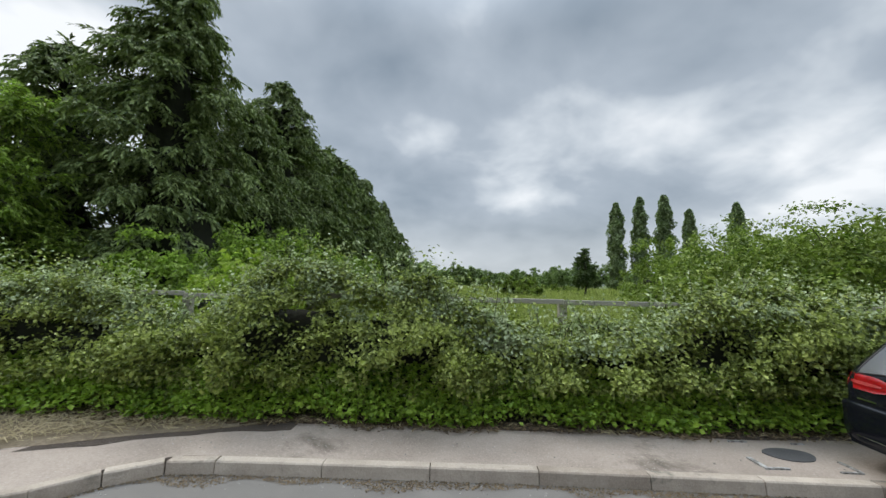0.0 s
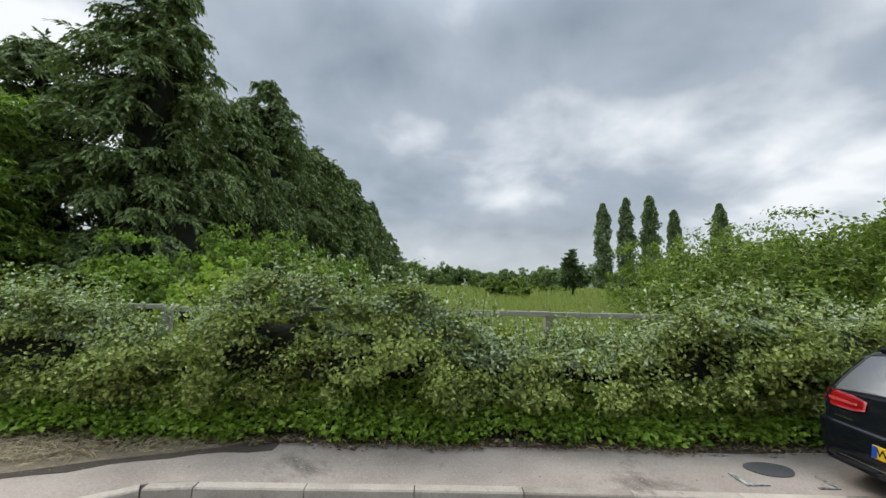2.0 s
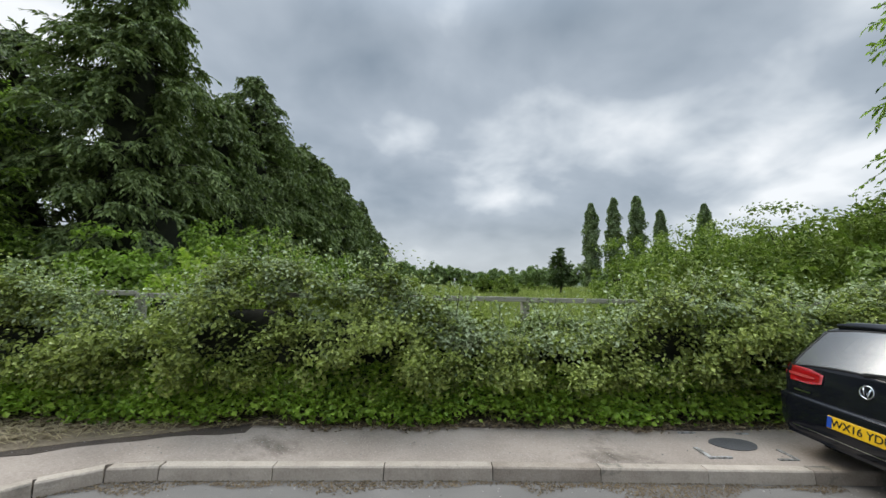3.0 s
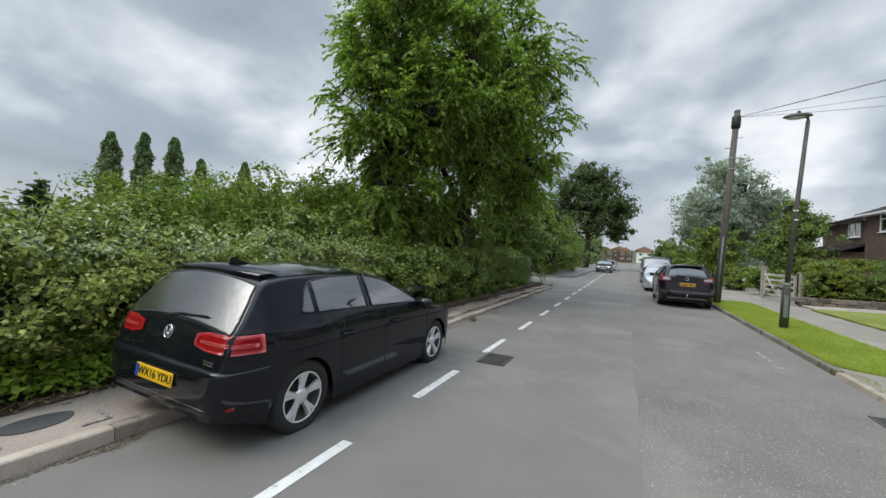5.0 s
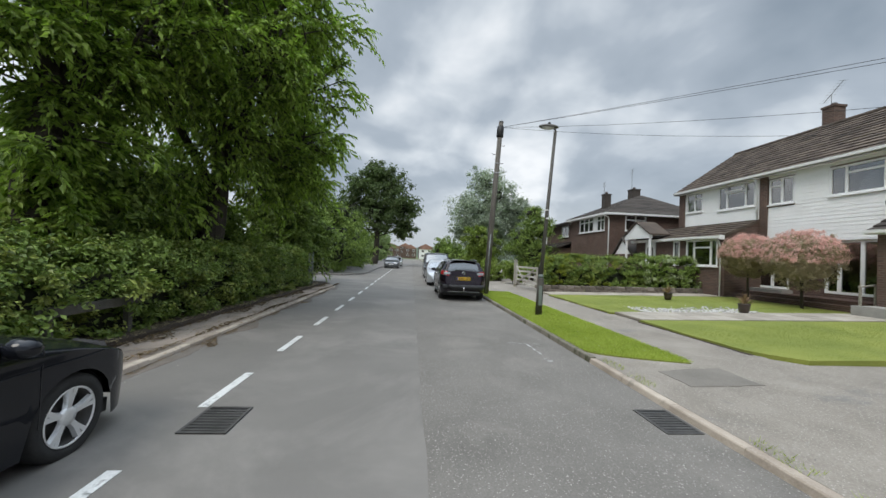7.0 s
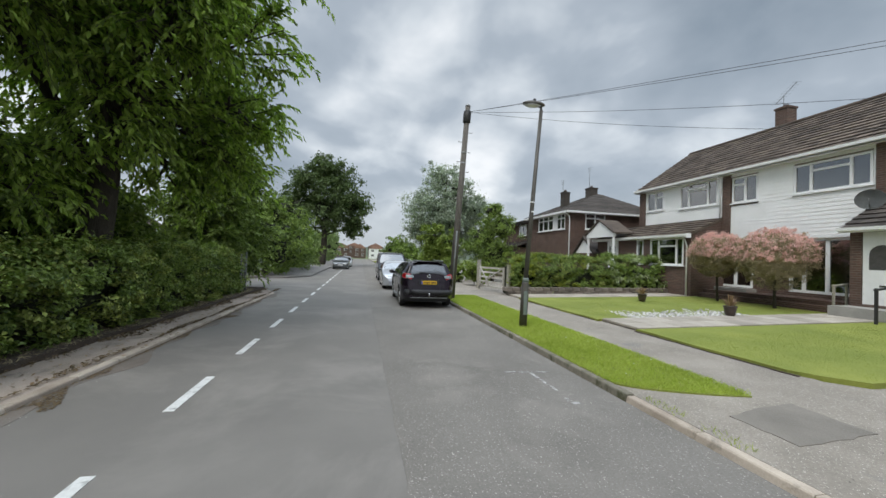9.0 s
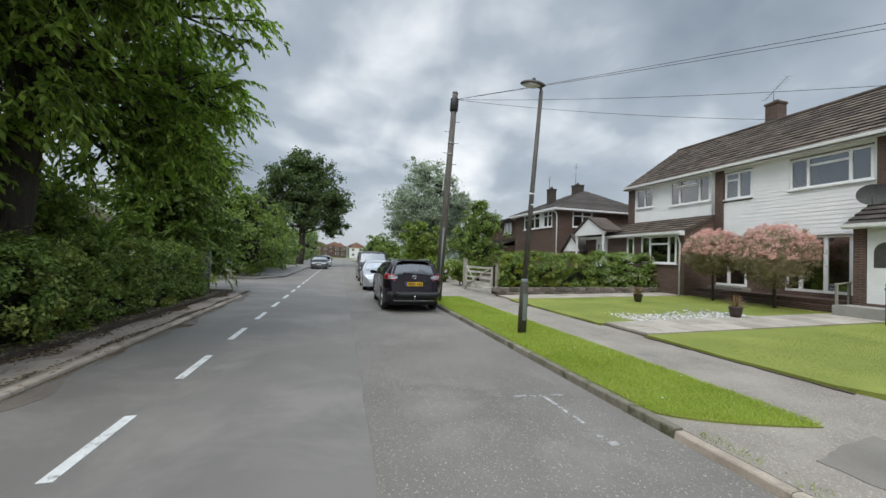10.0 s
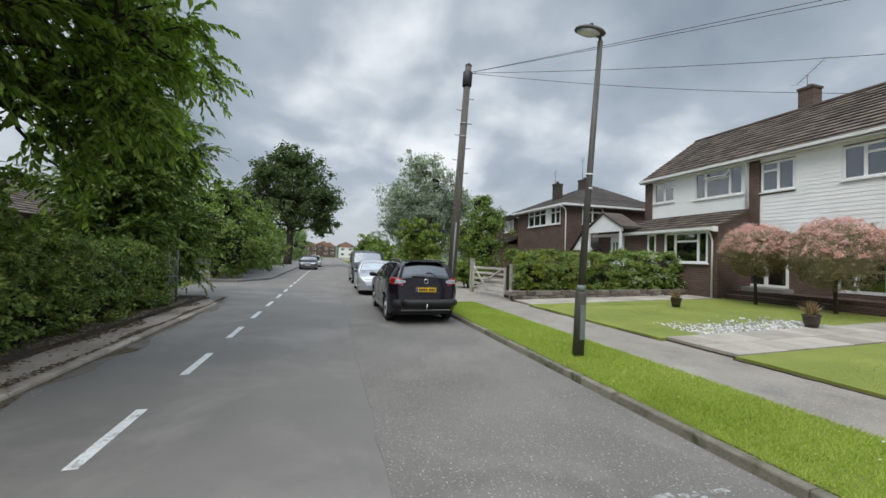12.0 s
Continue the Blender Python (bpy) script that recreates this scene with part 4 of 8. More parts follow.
    scatter_stuff("leaf_litter", "brown fallen leaves and dirt along the kerb and hedge foot", 5.5, 23, 3.3, 4.6, lambda x, y: 0.128 - sunk(x), 16000, "leaf", 0.055, M["leaf_litter"], "leaf litter",
                  keep=lambda x, y: (y > 4.36 - 0.022 * x + 0.12 * np.sin(1.7 * x) + 0.1 * np.sin(4.1 * x) + rng.normal(0, 0.06, len(x))) | ((y > 3.62 - 0.012 * x) & (y < 3.72 - 0.012 * x + 0.06 * np.sin(2.3 * x))), aspect=0.55, spread=0.3)


plants_left()

# meadow behind the fence
scatter_stuff("meadow_grass", "tall rough meadow grass behind the fence", -12, 30, 6.3, 45, lambda x, y: -0.05, 60000, "blades", 0.85, M["grass_meadow"], "grass", width=0.02, lean=0.4)
scatter_stuff("meadow_grass", "distant pale meadow grass", -20, 60, 45, 110, lambda x, y: -0.05, 22000, "blades", 1.1, M["grass_meadow"], "grass", width=0.10, lean=0.4)


def conifer(x, y, h, r, n, seed_label, ragged=1.0):
    """A dark conifer: straight trunk and uneven boughs that lift, then hang, curtained with drooping sprays."""
    t = thing("conifer", seed_label, "tree", pose(x, y, -0.05), "row of tall conifers")
    part("trunk", tube(bmesh.new(), [(0, 0, 0), (0.05, 0.03, h * 0.5), (0, 0, h * 0.97)], [0.30, 0.18, 0.02], 8), M["bark"], t)
    near = y < 34
    boughs = 230 if near else 110
    per = 16 if near else 9
    q = max(3, n // (boughs * per))
    bm, S, D, Ls = bmesh.new(), [], [], []
    for i in range(boughs):
        f = rng.random() ** 0.9
        z0 = h * (0.03 + 0.95 * f)
        a = rng.uniform(0, 2 * math.pi)
        L = r * min(1.0, 1.08 * (1 - f) ** 0.6 + 0.06) * (1 + ragged * rng.uniform(-0.45, 0.22))
        d = np.array([math.cos(a), math.sin(a), 0.0])
        rise, fall = rng.uniform(0.15, 0.55), rng.uniform(0.25, 0.6)
        path = np.array([[0, 0, z0] + d * L * u + [0, 0, L * (rise * u - fall * u * u)] for u in np.linspace(0, 1, 5)])
        if i % 2 == 0 or near:
            tube(bm, path, [0.06, 0.05, 0.035, 0.022, 0.008], 4, cap=False)
        u = rng.uniform(0.12, 1.0, q) ** 0.7
        p = np.stack([np.interp(u, np.linspace(0, 1, 5), path[:, j]) for j in range(3)], 1)
        S.append(p + rng.normal(0, 0.06, (q, 3)))
        sideways = np.outer(rng.normal(0, 0.8, q), [-d[1], d[0], 0])
        D.append(unit(d * 0.75 + sideways + np.outer(rng.uniform(-0.55, 0.3, q), [0, 0, 1])))
        Ls.append(rng.uniform(0.45, 1.15, q) * (0.55 + 0.45 * min(1.0, L / 2.5)))
    # leader shoots at the tip
    for i in range(10):
        S.append(np.array([[0, 0, h * rng.uniform(0.9, 0.99)]]))
        D.append(unit(rng.normal(0, 0.5, (1, 3)) + np.array([0, 0, 0.9])))
        Ls.append(np.array([rng.uniform(0.4, 0.9)]))
    S, D, Ls = np.concatenate(S), np.concatenate(D), np.concatenate(Ls)
    P, T, k = branchlets(S, D, Ls, per, 0.55)
    ob = new("crown", hung_leaves("crown", P, T, 0.27 if near else 0.55, M["leaf_conifer"], 0.36, 0.5, 0.8, 0.05))
    ob.parent = t
    tagged(part("branchwork", bm, M["bark"], t), "dark drooping boughs", kind="stuff")
    # added dark spindle: painted shade round the trunk, no growth of its own
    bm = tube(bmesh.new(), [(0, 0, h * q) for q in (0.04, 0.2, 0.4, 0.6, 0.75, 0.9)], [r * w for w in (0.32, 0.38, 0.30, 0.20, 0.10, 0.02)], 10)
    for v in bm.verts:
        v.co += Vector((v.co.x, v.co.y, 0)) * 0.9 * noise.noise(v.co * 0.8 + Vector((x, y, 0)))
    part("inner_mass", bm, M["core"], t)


def bush(name, label, x, y, r, h, n, size, mat, category="shrub", group="", z=-0.05, k=9):
    t = thing(name, label, category, pose(x, y, z), group)
    bm = bmesh.new()
    cs = []
    for i in range(k):
        a, q = rng.uniform(0, 2 * math.pi), rng.random() ** 0.6
        zz = h * rng.uniform(0.25, 0.78)
        e = Vector((math.cos(a) * r * q * 0.75, math.sin(a) * r * q * 0.75, zz))
        tube(bm, limb_path((rng.normal(0, 0.1), rng.normal(0, 0.1), 0), e, 0.1, 4), [0.05 * h / 3, 0.04 * h / 3, 0.03 * h / 3, 0.012], 5)
        cs.append((e, min(r * 0.5, h * 0.32)))
    part("stems", bm, M["bark"], t)
    P, O = [], []
    for e, rr in cs:
        d = rng.normal(0, 1, (max(4, n // k // 40), 3))
        d /= np.linalg.norm(d, axis=1)[:, None]
        cc = np.array(e) + d * rr * rng.random((len(d), 1)) ** 0.4
        p, o = clumps(cc, rr * rng.uniform(0.22, 0.5, len(d)), 40, 0.8, 0.1)
        P.append(p)
        O.append(o * 0.5 + np.repeat(d, 40, 0))
    P = np.concatenate(P)
    P[:, 2] = np.maximum(P[:, 2], 0.03)
    ob = new("foliage", leaf_mesh("foliage", P, np.concatenate(O), size, mat, 0.6, 0.3))
    ob.parent = t
    # dark balls put painted shade behind the bush's leaves
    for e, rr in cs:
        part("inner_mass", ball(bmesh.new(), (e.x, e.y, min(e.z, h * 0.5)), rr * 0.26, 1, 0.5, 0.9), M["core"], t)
    return t


for x, y, h, r, n in ((-15.0, 19.0, 18.0, 5.0, 110000), (-13.9, 24.5, 13.5, 4.2, 56000), (-14.8, 31.0, 18.6, 5.0, 70000), (-14.8, 37.0, 16.4, 4.6, 24000), (-14.4, 42.5, 17.0, 4.6, 22000),
                      (-14.8, 49.0, 17.6, 4.6, 20000), (-14.4, 55.0, 17.0, 4.6, 18000), (-14.6, 61.0, 18.6, 4.8, 18000), (-14.8, 68.0, 17.2, 4.6, 14000), (-14.4, 76.0, 18.0, 4.6, 14000),
                      (-14.6, 85.0, 16.8, 4.6, 12000), (-14.9, 95.0, 16.0, 4.6, 10000), (-14.3, 108.0, 15.4, 4.6, 10000), (-14.6, 124.0, 14.0, 4.6, 9000), (-20.5, 18.5, 14.0, 4.6, 40000), (-19.5, 27.0, 15.0, 5.0, 36000)):
    conifer(x, y, h, r, n, "tall dark green conifer in a row along the field")
spray_tree("field_tree", "mid-green broadleaf tree beside the conifers", (-18.9, 14.2, -0.05), (0.2, 0, 4.5), 0.22, [(0, 0, 3.0, 2.2), (1.2, -0.6, 5.0, 2.2), (-1.0, 0.4, 6.2, 2.2), (0.6, 0.3, 8.4, 1.9), (1.8, 0.8, 2.4, 1.8)], 40000, 0.2, M["leaf_tree"], droop=0.4)
for x, y, r, h in ((-10.2, 13.5, 2.0, 3.6), (-9.4, 18, 2.4, 4.4), (-9.2, 25, 2.4, 4.6), (-8.6, 33, 2.6, 4.2)):
    bush("dark_shrub", "dark green broadleaf shrub below the conifers", x, y, r, h, 7000, 0.17, M["leaf_tree"], group="shrubs below the conifers")


bush("sapling_bush", "bright yellow-green sapling bush behind the fence", -4.7, 8.2, 1.5, 2.75, 7000, 0.13, M["leaf_bright"])
for x, y, r, h in ((8.5, 11.5, 2.2, 3.2), (11.5, 12, 2.6, 4.4), (14.5, 11.0, 2.6, 4.8), (18.5, 12.5, 3.0, 5.6), (9.5, 16, 3.0, 3.8), (15, 17, 3.2, 5.2), (21, 17, 3.5, 6.2), (13, 24, 3.4, 3.8), (20, 27, 4, 5), (7.2, 8.0, 1.4, 2.2), (10.2, 7.8, 1.7, 2.6), (12.6, 8.2, 1.8, 3.2)):
    bush("field_shrub", "rounded green shrub in the overgrown field", x, y, r, h, 7000, 0.15, M["leaf_shrub"], group="field shrubs")
for i, (x, y, w, h) in enumerate([(41.2, 95, 2.5, 22.5), (47.1, 95, 2.4, 24), (53.2, 95, 2.7, 24.7), (59.4, 95, 2.0, 21.2), (71.2, 95, 2.6, 23.1)]):
    t = thing("poplar", "tall narrow poplar at the far side of the field", "tree", pose(x, y, -0.05), "row of poplars")
    part("trunk", tube(bmesh.new(), [(0, 0, 0), (0.1, 0, h * 0.5), (0, 0, h * 0.96)], [0.4, 0.25, 0.04], 8), M["bark"], t)
    n = 7600
    f = rng.random(n)
    a = rng.uniform(0, 2 * math.pi, n)
    ragged = np.array([0.95 + 0.8 * noise.noise(Vector((math.cos(b) * 1.6, math.sin(b) * 1.6, q * 11 + i * 3))) for b, q in zip(a, f)])
    rad = 0.86 * w * np.sin(math.pi * np.clip(0.16 + 0.83 * f ** 0.9, 0, 1)) ** 0.5 * np.sqrt(rng.random(n)) * ragged
    d = np.stack([np.cos(a), np.sin(a), 0.9 + 0 * a], 1)
    p = np.stack([np.cos(a) * rad, np.sin(a) * rad, h * (0.06 + 0.94 * f)], 1)
    ob = new("crown", leaf_mesh("crown", p, d, 0.75, M["leaf_poplar"], 0.55, -0.8))
    ob.parent = t
spray_tree("field_tree", "small dark tree standing alone in the field", (17.2, 50, -0.05), (0, 0, 5.4), 0.12, [(0, 0, 2.4, 1.5), (0.1, 0, 3.8, 1.4), (-0.1, 0.1, 5.2, 1.0), (0, 0, 6.3, 0.6)], 5600, 0.36, M["leaf_oak"], droop=0.2, hang=0.2, per=8, reach=1.0)
for i in range(34):
    x, y = -16 + i * 3.3 + rng.uniform(-2, 2), 112 + rng.uniform(-14, 30)
    h = rng.uniform(5.0, 8.5)
    bush("far_tree", "distant rounded tree on the field's edge", x, y, h * 0.75, h, 3600, 0.6, M["leaf_far"], "tree", "far tree line", k=6)
for i in range(10):
    bush("far_shrub", "scrubby bush in the middle of the field", rng.uniform(4, 34), rng.uniform(40, 85), rng.uniform(1.5, 3), rng.uniform(1.6, 3.2), 1600, 0.4, M["leaf_shrub"], group="field shrubs", k=6)

# the big roadside trees
spray_tree("roadside_tree", "large leafy roadside tree with a leaning dark trunk and drooping branches", (14.6, 5.7, 0.0), (0.5, -0.2, 5.0), 0.30,
           [(-0.5, -1.0, 4.9, 1.7), (1.6, -1.6, 4.6, 1.5), (0.6, 0.6, 6.6, 2.2), (-2.3, 0.1, 6.0, 1.9), (2.6, -0.6, 6.7, 1.9), (0.0, -1.6, 8.0, 2.2), (-1.8, 0.6, 8.8, 2.1), (2.0, 0.3, 9.2, 2.1), (0.2, 0.2, 10.8, 2.0), (3.3, -1.9, 5.6, 1.2), (-1.5, -2.0, 6.4, 1.5), (0.0, -2.9, 6.3, 1.2), (-1.6, -2.5, 7.4, 1.1), (1.2, -2.8, 5.2, 0.9), (-0.8, -2.3, 8.9, 1.3), (-3.0, -1.6, 8.2, 1.1), (2.0, -1.0, 3.5, 1.3), (-1.3, 0.7, 3.3, 1.5), (0.8, 1.2, 2.6, 1.5)],
           84000, 0.165, M["leaf_tree"], droop=0.5, hang=0.55, per=16, reach=1.22)
spray_tree("roadside_tree", "ivy-clad roadside tree with dense dark foliage", (10.8, 6.2, 0.0), (0.1, 0.2, 4.6), 0.26,
           [(0, 0, 2.4, 0.9), (0.1, 0, 3.6, 1.1), (0.2, 0.2, 4.9, 1.7), (-0.7, 0.3, 5.4, 1.1), (1.0, -0.9, 6.3, 1.8), (0.3, 0.5, 7.6, 1.7), (1.3, 0.6, 8.7, 2.0), (0.2, 0, 10.2, 1.9), (-0.7, 0.3, 6.9, 1.0)],
           48000, 0.16, M["leaf_tree"], droop=0.4, hang=0.5, per=16, ivy=520, reach=1.25)
spray_tree("roadside_tree", "bushy dark hedge tree at the corner of the side road", (22.8, 5.9, 0.0), (0.1, 0, 3.4), 0.16,
           [(0, -0.3, 1.2, 1.5), (0.7, -0.4, 2.3, 1.7), (-0.7, 0.2, 3.3, 1.8), (0.4, 0.0, 4.9, 1.7), (-0.1, 0, 6.2, 1.2), (-1.6, 0.0, 2.0, 1.5), (1.1, 0.6, 3.5, 1.6), (-0.9, 0.0, 5.0, 1.3)], 80000, 0.165, M["leaf_hedge"], droop=0.3, hang=0.35, per=14, reach=1.0)
for x, y, h, r in ((33, 6.3, 5.4, 2.6), (37.5, 6.4, 6.0, 2.8), (42.5, 6.6, 6.2, 3.0), (48, 7.0, 6.5, 3.0)):
    crown_tree("roadside_tree", "leafy roadside tree past the side road", (x, y, 0), (0, 0, h * 0.5), 0.2, [(0, -0.6, h * 0.3, r * 0.7), (r * 0.4, 0, h * 0.5, r * 0.7), (-r * 0.4, 0, h * 0.55, r * 0.7), (0, 0, h * 0.8, r * 0.6)], 9000, 0.22, M["leaf_hedge"], group="trees past the side road", core=0.55)
crown_tree("oak_tree", "large round-crowned tree standing beside the road", (62, 5.5, 0), (0, 0, 6.5), 0.45, [(0, 0, 8.0, 3.6), (0, -3.6, 9, 3.2), (0, 3.6, 8.2, 3.2), (0, -1.8, 11.8, 3.2), (0, 2.0, 12.2, 3.0), (0, 0, 14.2, 2.5), (0, -4.6, 6, 2.0), (0, 4.5, 5.6, 2.2)], 26000, 0.42, M["leaf_oak"], clump=1.2, core=0.35)
for x, y, h in ((80, 7.5, 6), (92, 7, 7), (105, 8, 8)):
    bush("roadside_shrub", "dark roadside bush in the distance", x, y, h * 0.6, h, 2500, 0.45, M["leaf_far"], group="far roadside bushes", k=6)
for x, y, r, h in ((8.6, 6.4, 1.3, 2.6), (12.4, 6.6, 1.6, 3.3), (16.2, 6.6, 1.6, 3.8), (17.6, 6.7, 1.5, 3.6), (18.8, 8.2, 1.7, 2.6), (13.6, 8.4, 2.2, 4.4), (15.4, 9.0, 2.2, 4.8), (17.0, 9.6, 2.4, 6.2), (18.9, 10.4, 2.3, 6.0)):
    bush("understorey_shrub", "dark leafy shrub behind the roadside hedge", x, y, r, h, 7500, 0.14, M["leaf_hedge"], group="understorey shrubs", z=0.0)
for x, y, h in ((8.4, 9.2, 3.4), (11.6, 9.8, 4.4), (6.2, 9.6, 2.9)):
    crown_tree("young_tree", "young yellow-green tree growing in the field edge", (x, y, 0), (0, 0, h * 0.5), 0.09, [(0, 0, h * 0.35, 1.3), (0.8, -0.4, h * 0.5, 1.2), (-0.8, 0.3, h * 0.55, 1.2), (0.1, 0, h * 0.78, 1.1)], 9000, 0.14, M["leaf_shrub"], group="young trees")
# opposite side
crown_tree("silver_willow", "tall silvery willow tree in a front garden", (40, -7.7, 0.1), (0, 0, 4), 0.3, [(0, 0, 4.4, 2.6), (-1.4, 1.4, 5.6, 2.3), (1.3, -1.6, 5.6, 2.4), (0.2, 2.1, 6.8, 1.9), (0, -0.6, 7.8, 2.2), (0.4, 0.8, 9.3, 1.5), (0, -2.8, 6.2, 1.8), (-0.5, 2.6, 4.0, 1.5), (0, 0.4, 2.6, 1.6), (0, -2.2, 3.2, 1.6)], 56000, 0.22, M["leaf_willow"], aspect=0.35, clump=0.7, core=0.2)
crown_tree("dark_garden_tree", "dark green garden tree beside the brick house", (31.5, -9.2, 0.1), (0, 0, 2.2), 0.12, [(0, 0, 2.0, 1.5), (0.3, 0.6, 3.1, 1.4), (-0.2, -0.5, 3.9, 1.3), (0, 0.1, 5.0, 0.9)], 14000, 0.16, M["leaf_hedge"], core=0.5)
crown_tree("magnolia_tree", "light green garden tree with large leaves", (33.5, -5.6, 0.1), (0, 0, 1.6), 0.1, [(0, 0, 2.0, 1.2), (0.2, 0.5, 3.0, 1.1), (0, -0.7, 2.6, 1.1), (0, 0, 3.8, 0.7)], 5000, 0.24, M["leaf_shrub"], core=0.4)
for x, y, r, h in ((27.5, -6.9, 1.0, 1.7), (30, -6.3, 1.2, 1.9), (37, -5.8, 1.5, 2.2), (58, -7, 2.5, 4.2), (66, -6.5, 3, 5), (76, -7.5, 3.5, 5.5)):
    bush("garden_bush", "rounded garden bush beside the pavement", x, y, r, h, 3500, 0.14 if x < 50 else 0.3, M["leaf_hedge"] if x > 50 else M["leaf_shrub"], group="garden bushes", z=0.08)


# ---------------------------------------------------------------- houses
def brick_material(name, a, b, mortar, scale=1.0):
    m = bpy.data.materials.new(name)
    m.use_nodes = True
    tr = m.node_tree
    bsdf = tr.nodes["Principled BSDF"]
    geo = tr.nodes.new("ShaderNodeNewGeometry")
    sep = tr.nodes.new("ShaderNodeSeparateXYZ")
    tr.links.new(geo.outputs["Position"], sep.inputs[0])
    comb = tr.nodes.new("ShaderNodeCombineXYZ")
    tr.links.new(math_node(tr, "ADD", sep.outputs[0], sep.outputs[1]), comb.inputs[0])
    tr.links.new(sep.outputs[2], comb.inputs[1])
    br = node(tr, "ShaderNodeTexBrick", Scale=1.0, Mortar_Size=0.009, Bias=0.0)
    br.inputs["Brick Width"].default_value = 0.225
    br.inputs["Row Height"].default_value = 0.075
    br.inputs["Color1"].default_value, br.inputs["Color2"].default_value, br.inputs["Mortar"].default_value = (*a, 1), (*b, 1), (*mortar, 1)
    tr.links.new(comb.outputs[0], br.inputs["Vector"])
    n1 = node(tr, "ShaderNodeTexNoise", Scale=1.3, Detail=4.0)
    tr.links.new(geo.outputs["Position"], n1.inputs["Vector"])
    tone = ramp(tr, n1.outputs[0], [(0.3, (0.78, 0.76, 0.74)), (0.7, (1.15, 1.12, 1.1))])
    tr.links.new(mix(tr, "MULTIPLY", 1.0, br.outputs[0], tone), bsdf.inputs["Base Color"])
    bsdf.inputs["Roughness"].default_value = 0.88
    bp = tr.nodes.new("ShaderNodeBump")
    bp.inputs["Strength"].default_value, bp.inputs["Distance"].default_value, bp.invert = 0.5, 0.01, True
    tr.links.new(br.outputs["Fac"], bp.inputs["Height"])
    tr.links.new(bp.outputs[0], bsdf.inputs["Normal"])
    return m


M["brick_wall"] = brick_material("brown_brickwork", (0.125, 0.072, 0.055), (0.08, 0.05, 0.041), (0.16, 0.135, 0.115))
M["brick_dark"] = brick_material("dark_brickwork", (0.115, 0.068, 0.052), (0.078, 0.047, 0.038), (0.15, 0.12, 0.10))


def wall_cells(bm, u0, u1, z0, z1, t0, t1, openings, axis="y"):
    """A thick wall with openings (u0, u1, z0, z1); axis: the way through the wall."""
    us = sorted({u0, u1, *(v for o in openings for v in o[:2])})
    zs = sorted({z0, z1, *(v for o in openings for v in o[2:])})
    for ua, ub in zip(us, us[1:]):
        for za, zb in zip(zs, zs[1:]):
            um, zm = (ua + ub) / 2, (za + zb) / 2
            if any(o[0] < um < o[1] and o[2] < zm < o[3] for o in openings):
                continue
            if axis == "y":
                box(bm, ua, ub, t0, t1, za, zb)
            else:
                box(bm, t0, t1, ua, ub, za, zb)
    bmesh.ops.remove_doubles(bm, verts=bm.verts, dist=0.0005)
    return bm


def window(parent, u0, u1, z0, z1, face, splits=(), bars=(), axis="y", sign=1, name="window", label="white plastic window", sill=True, transom=(), curtain=True, fw=0.075, sky_sheet=False):
    """A framed window in the plane axis=face looking to sign. splits: upright positions; transom: (ua, ub, z) cross bars."""
    def bx(bm, ua, ub, za, zb, d0, d1):
        a, b = sorted((face + sign * d0, face + sign * d1))
        if axis == "y":
            box(bm, ua, ub, a, b, za, zb)
        else:
            box(bm, a, b, ua, ub, za, zb)
    bm = bmesh.new()
    rings = []
    for d in (-0.06, 0.02):
        for k in (0.0, fw):
            q = face + sign * d
            rings.append([bm.verts.new((u, q, z) if axis == "y" else (q, u, z)) for u, z in ((u0 + k, z0 + k), (u1 - k, z0 + k), (u1 - k, z1 - k), (u0 + k, z1 - k))])
    for a, b in ((0, 1), (2, 3), (0, 2), (1, 3)):
        for k in range(4):
            bm.faces.new((rings[a][k], rings[a][(k + 1) % 4], rings[b][(k + 1) % 4], rings[b][k]))
    bmesh.ops.recalc_face_normals(bm, faces=bm.faces)
    w = part(name, bm, M["upvc"], parent, label)
    for s in splits:
        bm = bmesh.new()
        bx(bm, s - fw * 0.6, s + fw * 0.6, z0 + fw, z1 - fw, -0.055, 0.015)
        part("mullion", bm, M["upvc"], w)
    for ua, ub, z in transom:
        bm = bmesh.new()
        bx(bm, ua, ub, z - fw * 0.55, z + fw * 0.55, -0.05, 0.012)
        part("transom", bm, M["upvc"], w)
    edges = [u0 + fw, *splits, u1 - fw]
    for a, b in zip(edges, edges[1:]):
        bm = bmesh.new()
        bx(bm, a, b, z0 + fw, z1 - fw, -0.03, -0.022)
        p = part("pane", bm, M["glass"], w)
        p.visible_shadow = False
    if sill:
        bm = bmesh.new()
        bx(bm, u0 - 0.05, u1 + 0.05, z0 - 0.05, z0 - 0.002, -0.02, 0.09)
        part("sill", bm, M["upvc"], w)
    # added pale sheet behind the glass: sky reflection put in as colour
    if sky_sheet:
        bm = bmesh.new()
        bx(bm, u0 + fw, u1 - fw, z0, z1, -0.145, -0.14)
        part("net_curtain", bm, M["sky_sheet"], w)
    if curtain:
        for ua, ub in ((u0 + fw, u0 + fw + (u1 - u0) * 0.14), (u1 - fw - (u1 - u0) * 0.14, u1 - fw)):
            bm = bmesh.new()
            k = 8
            pts = [(ua + (ub - ua) * i / k, -0.16 - 0.02 * (i % 2)) for i in range(k + 1)]
            for (pa, da), (pb, db) in zip(pts, pts[1:]):
                v = []
                for u, d, z in ((pa, da, z0), (pb, db, z0), (pb, db, z1), (pa, da, z1)):
                    q = face + sign * d
                    v.append(bm.verts.new((u, q, z) if axis == "y" else (q, u, z)))
                bm.faces.new(v)
            part("curtain", bm, M["curtain"], w)
    return w


